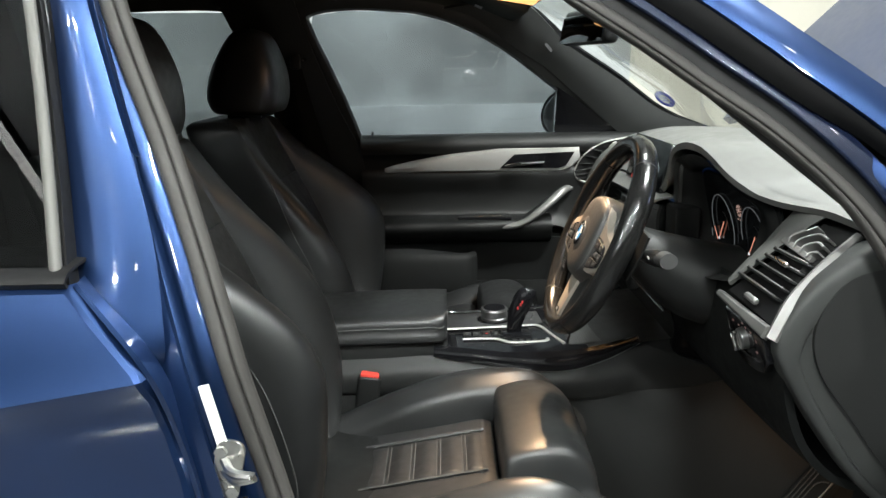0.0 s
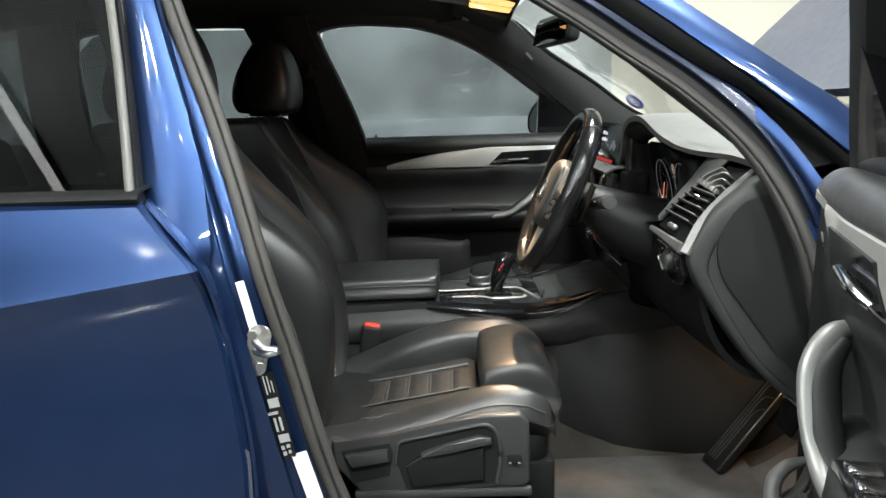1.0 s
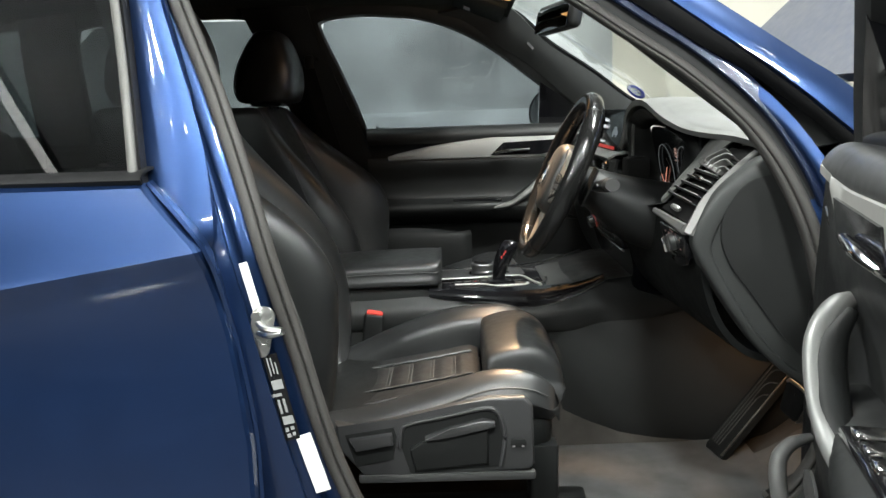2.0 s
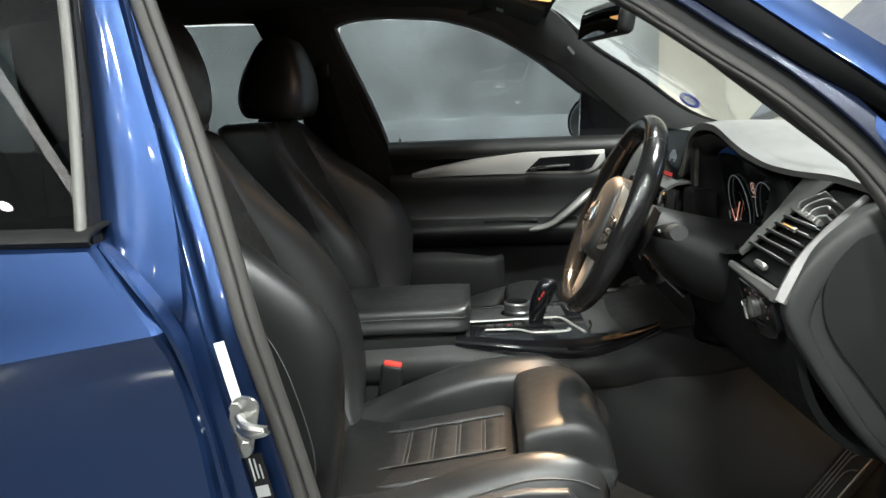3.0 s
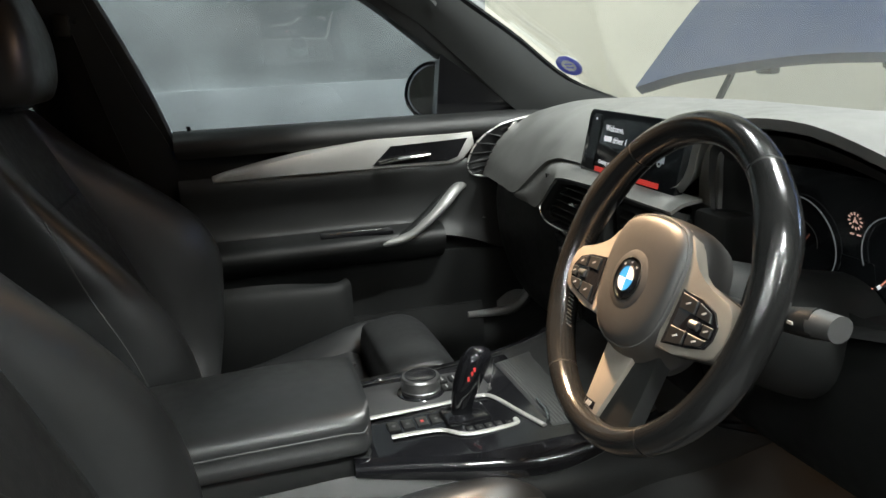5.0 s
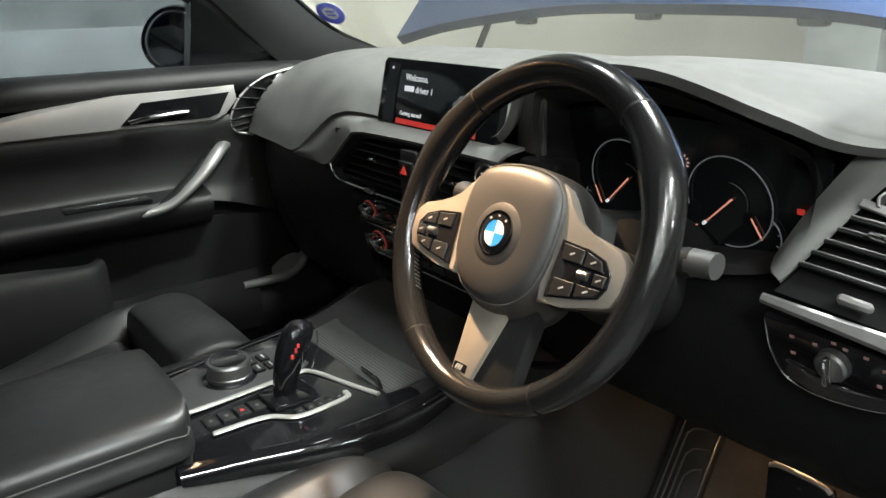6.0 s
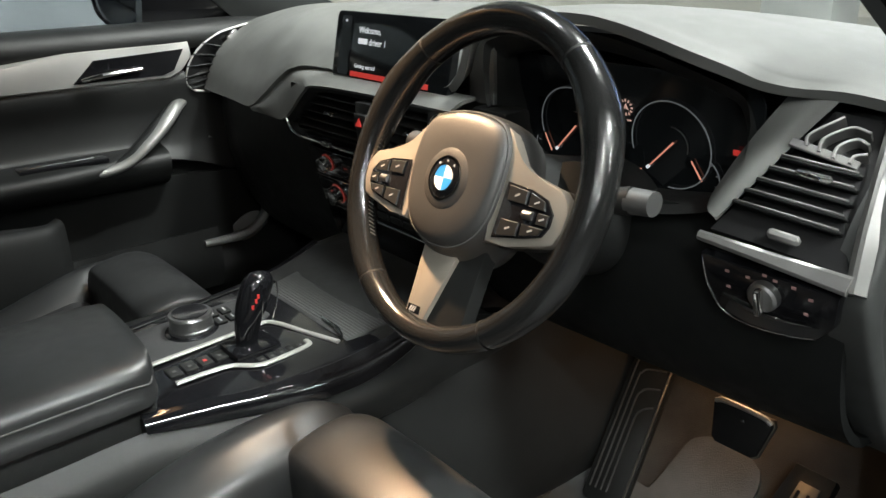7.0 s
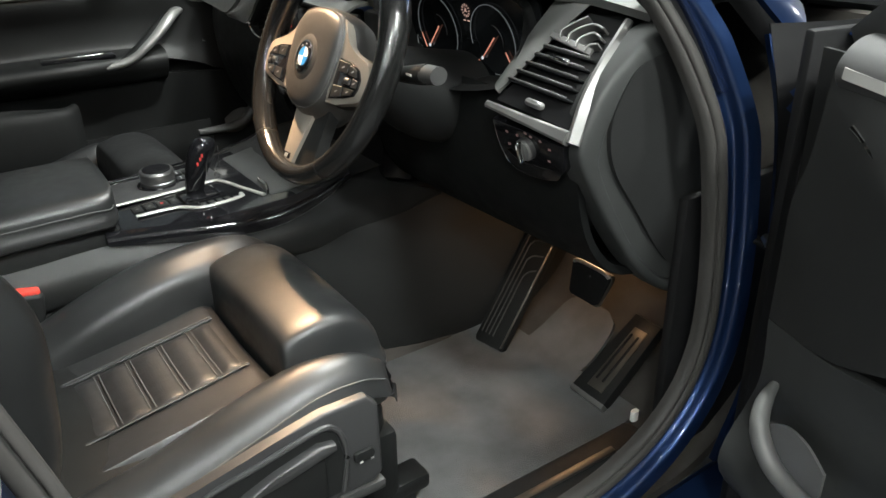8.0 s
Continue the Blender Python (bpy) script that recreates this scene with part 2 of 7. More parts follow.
def tube(pts, radius, n=40, sides=10, closed=False, flat=1.0, up=(0, 0, 1), caps=True):
    """Round or oval bar along a smooth curve; radius may be a list."""
    path = spline(pts, n, closed)
    rad = radius if isinstance(radius, (list, tuple)) else [radius]
    rows = []
    for i, p in enumerate(path):
        if closed:
            t = path[(i + 1) % n] - path[i - 1]
        else:
            t = path[min(i + 1, n - 1)] - path[max(i - 1, 0)]
        t.normalize()
        a = Vector(up).cross(t)
        if a.length < 1e-4:
            a = Vector((1, 0, 0)).cross(t)
        a.normalize()
        b = t.cross(a)
        s = i / (n - 1) * (len(rad) - 1)
        j = min(int(s), len(rad) - 2) if len(rad) > 1 else 0
        r = rad[0] if len(rad) == 1 else rad[j] + (rad[j + 1] - rad[j]) * (s - j)
        rows.append([p + a * r * math.cos(q) + b * r * flat * math.sin(q)
                     for q in (2 * math.pi * k / sides for k in range(sides))])
    if closed:
        rows.append(rows[0])
        bm = quads(rows, True, False)
        bmesh.ops.remove_doubles(bm, verts=bm.verts, dist=1e-6)
        return bm
    return quads(rows, True, caps)


def ribbon(pts, width, thick, normal, n=40):
    """Flat bar with softened edges along a smooth curve; normal is its face's direction, width a number or a list."""
    path = spline(pts, n)
    wl = width if isinstance(width, (list, tuple)) else [width, width]
    nz = Vector(normal).normalized()
    rows = []
    for i, p in enumerate(path):
        t = (path[min(i + 1, n - 1)] - path[max(i - 1, 0)]).normalized()
        a = nz.cross(t).normalized()
        s = i / (n - 1) * (len(wl) - 1)
        j = min(int(s), len(wl) - 2)
        w = (wl[j] + (wl[j + 1] - wl[j]) * (s - j)) / 2
        h = thick / 2
        c = min(w, h) * 0.5
        rows.append([p + a * u + nz * v for u, v in ((w, -h), (w, h - c), (w - c, h), (-w + c, h), (-w, h - c), (-w, -h))])
    return quads(rows, True, True)


def lathe(profile, frame_m, sides=32):
    """Turned solid: (radius, height) pairs about the frame's z."""
    rows = [[frame_m @ Vector((r * math.cos(a), r * math.sin(a), h))
             for a in (2 * math.pi * k / sides for k in range(sides))] for r, h in profile]
    if profile[0][0] > 0.001:
        bm = quads(rows + [rows[0]], True, False)
        bmesh.ops.remove_doubles(bm, verts=bm.verts, dist=1e-6)
        return bm
    bm = quads(rows, True, False)
    bmesh.ops.remove_doubles(bm, verts=bm.verts, dist=1e-6)
    return bm


def axes(origin, x, y):
    """Frame from an origin and two directions."""
    x = Vector(x).normalized()
    y = Vector(y)
    z = x.cross(y).normalized()
    y = z.cross(x)
    m = Matrix((x, y, z)).transposed().to_4x4()
    m.translation = Vector(origin)
    return m


def rounded(w, h, r, k=5):
    """Outline of a rounded rectangle about the origin."""
    out = []
    for cx, cy, a0 in ((w / 2 - r, h / 2 - r, 0), (-w / 2 + r, h / 2 - r, 90), (-w / 2 + r, -h / 2 + r, 180), (w / 2 - r, -h / 2 + r, 270)):
        for i in range(k + 1):
            a = radians(a0 + 90 * i / k)
            out.append((cx + r * math.cos(a), cy + r * math.sin(a)))
    return out


def words(name, text, size, frame_m, mat, parent, align="LEFT"):
    """Raised lettering in the built-in font."""
    cu = bpy.data.curves.new(name, "FONT")
    cu.body, cu.size, cu.extrude, cu.align_x = text, size, 0.0002, align
    cu.materials.append(mat)
    ob = new(name, cu)
    ob.matrix_basis = frame_m
    ob.parent = parent
    ob.matrix_parent_inverse = Matrix.Translation(-parent.location)
    return ob

# ---- the hall ----
def slab(name, lo, hi, mat, label, category, kind="structure"):
    c = [(a + b) / 2 for a, b in zip(lo, hi)]
    s = [b - a for a, b in zip(lo, hi)]
    ob = part(name, rbox(c, s, 0.0), mat, smooth=False)
    return tagged(ob, label, category, kind=kind)


slab("floor", (-9, -9, -0.2), (15, 6, 0), FLOOR_GREY, "polished grey showroom floor under the car", "floor")
slab("ceiling", (-9, -9, 3.6), (15, 6, 3.8), CEILING_WHITE, "white painted ceiling of the showroom", "ceiling")
slab("wall_left_rear", (-9, 1.62, 1.17), (0.78, 1.9, 3.6), CONCRETE, "mottled grey concrete wall beside the car", "wall")
slab("wall_left_band", (-9, 1.60, 0), (0.78, 1.9, 1.17), CONCRETE_PALE, "paler grey lower band of the concrete wall", "wall")
slab("wall_left_front", (0.78, 1.64, 0), (4.45, 1.9, 3.6), CREAM, "cream plastered wall beyond the windscreen", "wall")
slab("wall_left_end", (4.45, 1.2, 0), (4.8, 1.9, 3.6), CONCRETE, "grey column at the end of the wall", "wall")
slab("wall_front", (13.5, -9, 0), (13.8, 6, 3.6), CREAM, "pale cream wall at the far end of the hall", "wall")
slab("wall_far_left", (4.8, 5.7, 0), (13.5, 6, 3.6), CREAM, "pale plastered wall in the distance", "wall")
slab("wall_back", (-9.3, -9, 0), (-9, 6, 3.6), CREAM, "plain plastered wall behind the car", "wall")
# Unseen wall; shade is put into its colour so the car's paint reflects dark.
slab("wall_right", (-9, -9.3, 0), (15, -9, 3.6), CONCRETE_DARK, "unseen concrete wall across the hall, darkened for the paint's reflections", "wall")


def ceiling_light(x, y, length, watts, up):
    """Slim lamp hung on two wires, shining down; up adds an invented uplight to brighten the ceiling."""
    ob = empty("ceiling_light", "slim white LED lamp hanging below the ceiling", "ceiling light", (x, y, 3.0), "strip lamps on the ceiling")
    part("housing", rbox((x, y, 3.03), (length, 0.09, 0.05), 0.006), HARD_PLASTIC, ob)
    part("diffuser", rbox((x, y, 2.998), (length - 0.03, 0.07, 0.02), 0.006), CEILING_GLOW, ob)
    for s in (-1, 1):
        part("wire", tube([(x + s * length * 0.4, y, 3.05), (x + s * length * 0.4, y, 3.6)], 0.002, 3, 6), STEEL, ob)
    area_lamp("strip_light", (x, y, 2.98), (x, y, 0), length - 0.05, 0.07, watts, (0.95, 1, 0.96))
    # Added helper light: brightens the ceiling that the car's paint reflects.
    if up:
        area_lamp("added_uplight", (x, y, 3.062), (x, y, 5), length - 0.05, 0.07, up, (0.95, 1, 0.98))


for lx, ly, watts, up in ((-2.6, -2.5, 64, 10), (-1.2, -2.5, 66, 10), (0.2, -2.5, 142, 10), (1.6, -2.5, 66, 0), (-1.9, -4.6, 86, 12), (0.9, -4.6, 90, 12), (-3.9, -4.4, 50, 10), (-2.4, 0.5, 90, 0), (-0.8, 0.5, 72, 0), (0.62, 0.42, 34, 0), (1.15, -0.5, 134, 0),
                          (8.5, -1.0, 95, 0), (11.5, -1.0, 95, 0), (8.5, 3.4, 95, 0), (11.5, 3.4, 95, 0)):
    ceiling_light(lx, ly, 0.4, watts, up)

strip_lamp = empty("ceiling_light", "long slim strip lamp across the ceiling behind the car", "ceiling light", (-2.38, -3.1, 3.55), "strip lamps on the ceiling")
part("housing", rbox((-2.38, -3.1, 3.58), (0.09, 1.5, 0.05), 0.006), HARD_PLASTIC, strip_lamp)
part("diffuser", rbox((-2.38, -3.1, 3.548), (0.06, 1.46, 0.02), 0.006), STRIP_GLOW, strip_lamp)


def downlight(x, y):
    ob = empty("downlight", "small round recessed ceiling downlight with a bright lens", "ceiling light", (x, y, 3.59), "downlights in the ceiling")
    m0 = Matrix.Translation((x, y, 3.585))
    part("trim_ring", lathe([(0.045, 0.0), (0.065, 0.0), (0.065, 0.013), (0.045, 0.013)], m0, 24), CEILING_WHITE, ob)
    part("lens", lathe([(0, 0.004), (0.044, 0.004), (0.044, 0.014), (0, 0.014)], m0, 20), SPOT_GLOW, ob)


for dx, dy in ((-3.4, -1.3), (-2.9, -3.6), (-1.9, -1.5), (-1.7, -3.7), (-0.55, -1.45), (-0.5, -3.5), (0.75, -1.6), (0.8, -3.6), (2.2, -2.0), (-2.5, -5.6), (-0.6, -5.7), (1.4, -5.5), (2.6, -3.9), (-4.3, -2.6)):
    downlight(dx, dy)

# ---- the car's shell ----
BELT = 1.08


def side_y(z, y_belt=0.775, lean=0.36):
    """Half width of the cabin's side at height z."""
    return y_belt - max(0, z - BELT) * lean


car = empty("car_body", "blue metallic SUV body with open driver's door and raised bonnet", "car", (0, 0, 0))

# opening of the near front door, as x, z
OPENING = [(-0.16, 0.58), (-0.225, 0.83), (-0.28, 1.03), (-0.345, 1.22), (-0.425, 1.42), (-0.41, 1.475), (-0.33, 1.505),
           (-0.12, 1.510), (0.08, 1.452), (0.23, 1.362), (0.34, 1.284), (0.43, 1.219), (0.515, 1.136), (0.57, 1.045),
           (0.61, 0.93), (0.64, 0.78), (0.645, 0.63), (0.60, 0.53), (0.50, 0.465), (0.35, 0.44), (0.05, 0.435), (-0.09, 0.46)]


def along_pillar(p):
    """1 along the windscreen pillar, 0 round the rest of the opening."""
    return min(1, max(0, (p.x + 0.10) / 0.15)) * min(1, max(0, (p.y - 1.05) / 0.12))


def opening_ring(level, pillar_level, side=-1, n=220):
    """The opening's outline grown in its own plane and moved outwards by level, blending to pillar_level along the pillar."""
    flat = spline([(x, z, 0) for x, z in OPENING], n, True)
    ring = []
    for i, p in enumerate(flat):
        w = along_pillar(p)
        offset, out = (a + (b - a) * w for a, b in zip(level, pillar_level))
        t = (flat[(i + 1) % n] - flat[i - 1]).normalized()
        q = p + Vector((-t.y, t.x, 0)) * offset
        s, u = q.y - BELT, min(1, max(0, (BELT + 0.03 - q.y) / 0.18))
        y = 0.775 - 0.18 * (s + math.sqrt(s * s + 0.0009)) + 0.035 * u * u * (3 - 2 * u)
        ring.append(Vector((q.x, side * (y + out), q.y)))
    return ring


def ring_band(levels, side=-1, front=False, pillar=None):
    """Closed band round the opening through (offset, out) levels; front: along roof and windscreen pillar alone."""
    def smooth(row):
        return [(q.x, q.y) for q in spline([(o, d, 0) for o, d in row], 4 * len(row))]
    rings = [opening_ring(a, b, side) for a, b in zip(smooth(levels), smooth(pillar or levels))]
    if front:
        keep = [i for i, p in enumerate(rings[0]) if p.z > 1.0 and p.x > -0.2]
        return quads([[r[i] for i in keep] for r in rings], False, False)
    return quads([r + [r[0]] for r in rings], False, False)


for side in (-1, 1):
    part("door_seal", ring_band([(-0.002, -0.016), (-0.003, -0.004), (0.001, 0.004), (0.006, 0.005), (0.0085, 0.0), (0.011, 0.007), (0.020, 0.009), (0.027, 0.004), (0.030, -0.012)], side,
                                pillar=[(-0.002, -0.016), (-0.002, -0.004), (0.001, 0.003), (0.004, 0.004), (0.006, 0.001), (0.008, 0.005), (0.014, 0.006), (0.020, 0.002), (0.022, -0.012)]), RUBBER, car, "grey rubber door seal", angle=85)
    part("door_flange", ring_band([(0.029, -0.012), (0.038, -0.010), (0.05, -0.002), (0.056, 0.016), (0.074, 0.022)], side,
                                  pillar=[(0.021, -0.012), (0.037, -0.010), (0.041, 0.0), (0.050, 0.001), (0.066, 0.001)]), BLUE, car, angle=85)
    part("flange_groove", ring_band([(0.020, -0.0075), (0.024, -0.0085), (0.034, -0.0085), (0.039, -0.004)], side, True), BLACK_RUBBER, car, angle=85)
# Overlay on the blue flange; its navy stands in for dark reflections.
part("pillar_face_shade", ring_band([(0.0385, -0.006), (0.0415, 0.003), (0.050, 0.004), (0.058, 0.004), (0.068, 0.0035)], -1, True), BLUE_SHADED, car, "inner face of the windscreen pillar, shade put into its navy colour", angle=85)


def strip(pairs, out, thick, mat, name, label="", n=26, side=-1, parent=car, width=1.0):
    """Curved panel between two edges given as ((x, z), (x, z), y offset) stations along a pillar."""
    rows = []
    a = spline([(p[0][0], p[0][1], p[2]) for p in pairs], n)
    b = spline([(p[1][0], p[1][1], p[3]) for p in pairs], n)
    for p, q in zip(a, b):
        line = []
        for k in range(9):
            u = k / 8 * width
            x, z = p.x + (q.x - p.x) * u, p.y + (q.y - p.y) * u
            bulge = out * math.sin(math.pi * u)
            line.append(Vector((x, side * (p.z + (q.z - p.z) * u + bulge), z)))
        rows.append(line)
    return part(name, thicken(rows, thick), mat, parent, label)


for side in (-1, 1):
    # roof rail and windscreen pillar, bright blue outside
    strip([((-0.60, 1.555), (-0.60, 1.60), 0.615, 0.575), ((-0.10, 1.57), (-0.10, 1.62), 0.61, 0.575), ((0.10, 1.525), (0.12, 1.575), 0.625, 0.60), ((0.22, 1.467), (0.23, 1.512), 0.66, 0.628), ((0.303, 1.411), (0.309, 1.452), 0.686, 0.651),
           ((0.381, 1.356), (0.39, 1.40), 0.706, 0.67), ((0.458, 1.298), (0.469, 1.344), 0.727, 0.69), ((0.534, 1.243), (0.547, 1.288), 0.745, 0.71), ((0.608, 1.182), (0.623, 1.233), 0.768, 0.73), ((0.651, 1.142), (0.674, 1.197), 0.782, 0.743), ((0.76, 1.045), (0.80, 1.09), 0.81, 0.775)],
          0.006, -0.01 * side, BLUE, "windscreen_pillar", n=40, side=side, width=1.0 if side < 0 else 0.12)
    if side < 0:
        strip([((-0.20, 1.555), (-0.20, 1.58), 0.60, 0.61), ((0.10, 1.492), (0.10, 1.528), 0.625, 0.622), ((0.22, 1.437), (0.22, 1.470), 0.645, 0.656), ((0.308, 1.382), (0.303, 1.414), 0.670, 0.682), ((0.388, 1.325), (0.381, 1.359), 0.691, 0.702), ((0.467, 1.269), (0.458, 1.301), 0.711, 0.723),
               ((0.545, 1.222), (0.534, 1.246), 0.727, 0.741), ((0.620, 1.158), (0.608, 1.185), 0.751, 0.764), ((0.657, 1.125), (0.651, 1.145), 0.763, 0.778), ((0.745, 1.035), (0.757, 1.048), 0.79, 0.806)],
              0.004, 0.008, BLACK_RUBBER, "pillar_gap_seal", n=40, side=side)
    # middle pillar, blue outside above the belt, jamb below it
    strip([((-0.352, 0.963), (-0.378, 0.972), 0.832, 0.836), ((-0.343, 0.99), (-0.428, 1.014), 0.838, 0.838), ((-0.346, 1.04), (-0.458, 1.052), 0.826, 0.824), ((-0.358, 1.12), (-0.466, 1.13), 0.80, 0.79), ((-0.384, 1.21), (-0.472, 1.21), 0.768, 0.76),
           ((-0.417, 1.307), (-0.484, 1.308), 0.733, 0.725), ((-0.45, 1.412), (-0.50, 1.413), 0.698, 0.69), ((-0.49, 1.54), (-0.53, 1.54), 0.65, 0.64)],
          0.010, 0.012 * side, BLUE, "middle_pillar_cover", side=side)
    strip([((-0.39, 1.22), (-0.465, 1.22), 0.745, 0.740), ((-0.45, 1.412), (-0.505, 1.413), 0.677, 0.67), ((-0.49, 1.56), (-0.54, 1.56), 0.615, 0.61)], 0.0, 0.012 * side, BLUE, "middle_pillar_top", side=side)
    strip([((-0.20, 0.45), (-0.36, 0.45), 0.835, 0.83), ((-0.25, 0.65), (-0.36, 0.65), 0.84, 0.835), ((-0.295, 0.85), (-0.37, 0.85), 0.838, 0.828), ((-0.328, 0.98), (-0.40, 0.98), 0.820, 0.804), ((-0.36, 1.1), (-0.43, 1.1), 0.786, 0.768), ((-0.39, 1.22), (-0.488, 1.22), 0.745, 0.737)],
          0.006, 0.012, BLUE, "middle_pillar_jamb", side=side)
    # sill below the opening and hinge pillar in front
    strip([((-0.38, 0.43), (-0.38, 0.22), 0.86, 0.93), ((0.1, 0.385), (0.1, 0.22), 0.855, 0.93), ((0.55, 0.40), (0.55, 0.22), 0.855, 0.93), ((0.78, 0.42), (0.84, 0.22), 0.86, 0.93)],
          0.01, 0.012, BLUE, "sill", side=side)
    strip([((0.70, 1.07), (0.86, 1.07), 0.80, 0.86), ((0.705, 0.95), (0.86, 0.95), 0.835, 0.88), ((0.73, 0.75), (0.86, 0.75), 0.84, 0.885), ((0.73, 0.55), (0.86, 0.55), 0.84, 0.885), ((0.66, 0.42), (0.86, 0.40), 0.85, 0.885)],
          0.008, 0.012, BLUE, "hinge_pillar", side=side)
    if side < 0:
        # Black strip laid over the blue pillar in place of the gap's shade.
        strip([((0.698, 1.085), (0.865, 1.085), 0.806, 0.868), ((0.70, 0.95), (0.865, 0.95), 0.843, 0.888), ((0.728, 0.75), (0.865, 0.75), 0.848, 0.893)], 0.008, 0.003, BLACK_RUBBER, "hinge_gap_shade", side=side)
    # front wing
    strip([((0.86, 1.06), (0.86, 0.25), 0.885, 0.95), ((1.3, 1.03), (1.3, 0.25), 0.90, 0.96), ((1.9, 0.95), (1.9, 0.25), 0.88, 0.93)], 0.03, 0.01, BLUE, "front_wing", side=side)

# roof and lining
roof_rows = []
for x, zc, ze in ((0.20, 1.565, 1.545), (0.0, 1.625, 1.60), (-0.5, 1.66, 1.625), (-1.2, 1.65, 1.61), (-2.0, 1.57, 1.53)):
    roof_rows.append([(x, y, ze + (zc - ze) * (1 - (y / 0.56) ** 2)) for y in (-0.56, -0.4, -0.2, 0, 0.2, 0.4, 0.56)])
part("roof_panel", sheet(roof_rows, 0.012, 16, 20), BLUE, car)
lining_rows = []
for x, zc, ze in ((0.235, 1.49, 1.475), (0.14, 1.535, 1.505), (0.0, 1.56, 1.525), (-0.5, 1.59, 1.54), (-1.2, 1.58, 1.53), (-2.0, 1.50, 1.45)):
    lining_rows.append([(x, y, ze + (zc - ze) * (1 - (y / 0.6) ** 2)) for y in (-0.6, -0.4, -0.2, 0, 0.2, 0.4, 0.6)])
part("headliner", sheet(lining_rows, 0.015, 16, 24), HEADLINER, car, "black cloth roof lining")
for side in (-1, 1):
    strip([((-2.0, 1.45), (-2.0, 1.50), 0.62, 0.56), ((-0.6, 1.50), (-0.6, 1.545), 0.60, 0.56), ((-0.1, 1.50), (-0.1, 1.54), 0.60, 0.56), ((0.1, 1.465), (0.14, 1.51), 0.615, 0.56)],
          0.0, -0.02 * side, HEADLINER, "roof_edge_trim", side=side)
# windscreen pillars inside, windscreen, lower scuttle
for side in (-1, 1):
    strip([((0.0, 1.495), (0.215, 1.51), 0.605, 0.555), ((0.09, 1.47), (0.258, 1.481), 0.607, 0.57), ((0.20, 1.392), (0.312, 1.43), 0.635, 0.595), ((0.30, 1.33), (0.366, 1.379), 0.66, 0.62), ((0.40, 1.245), (0.513, 1.288), 0.69, 0.668), ((0.50, 1.16), (0.662, 1.186), 0.72, 0.712), ((0.585, 1.085), (0.818, 1.127), 0.745, 0.748)],
          -0.012, 0.012 * side, PILLAR_GREY, "windscreen_pillar_trim", side=side)
    strip([((0.20, 1.515), (0.23, 1.50), 0.62, 0.565), ((0.258, 1.481), (0.275, 1.475), 0.64, 0.575), ((0.312, 1.43), (0.33, 1.43), 0.66, 0.60), ((0.366, 1.379), (0.385, 1.385), 0.69, 0.625), ((0.513, 1.288), (0.53, 1.295), 0.73, 0.672), ((0.662, 1.186), (0.68, 1.19), 0.765, 0.715), ((0.818, 1.127), (0.84, 1.125), 0.80, 0.75)],
          0.0, 0.006 * side, BLACK_RUBBER, "windscreen_border", side=side)
ws_rows = [[(0.265 - 0.03 * (y / 0.57) ** 2, y, 1.505) for y in (-0.585, -0.28, 0, 0.28, 0.585)],
           [(0.58 - 0.055 * (y / 0.67) ** 2, y, 1.312) for y in (-0.685, -0.3, 0, 0.3, 0.685)],
           [(0.95 - 0.125 * (y / 0.75) ** 2, y, 1.112) for y in (-0.765, -0.35, 0, 0.35, 0.765)]]
ws = part("windscreen", sheet(ws_rows, 0.004, 16, 16), CLEAR, car, "clear windscreen glass")
ws.visible_shadow = False
part("scuttle", sheet([[(0.955 - 0.11 * (y / 0.7) ** 2, y, 1.105), (1.08, y * 1.1, 1.07), (1.2, y * 1.15, 1.02)] for y in (-0.70, -0.35, 0, 0.35, 0.70)], 0.01), BLACK_RUBBER, car)

# raised bonnet: its rear edge stands clear of the windscreen, the corners sweep back
lift = radians(41)


def bonnet_point(s, y, h):
    q = min(1.0, abs(y) / 0.74)
    x0, z0 = 1.03 - 0.15 * q ** 2.6, 1.212 - 0.083 * q ** 3
    return (x0 + s * math.cos(lift) - h * math.sin(lift), y, z0 + s * math.sin(lift) + h * math.cos(lift))


part("bonnet", sheet([[bonnet_point(s, y * w, 0.05 * math.sin(math.pi * min(1, s / 1.1))) for y in (-0.74, -0.6, -0.3, 0, 0.3, 0.6, 0.74)]
                              for s, w in ((0, 0.98), (0.3, 0.985), (0.7, 0.97), (1.0, 0.9), (1.12, 0.82))], 0.03, 24, 20), BLUE, car, "raised blue bonnet")
for by in (-0.25, 0.1, 0.42):
    part("bonnet_stop", rbox(bonnet_point(0.02, by, -0.02), (0.03, 0.05, 0.02), 0.006), BLACK_RUBBER, car)
for by in (-0.66, 0.60):
    part("bonnet_strut", tube([(0.99, by, 1.05), (1.16, by, 1.36)], 0.009, 6), BLACK_RUBBER, car)
part("engine_cover", rbox((1.45, 0, 0.86), (0.7, 1.3, 0.16), 0.03), HARD_PLASTIC, car)

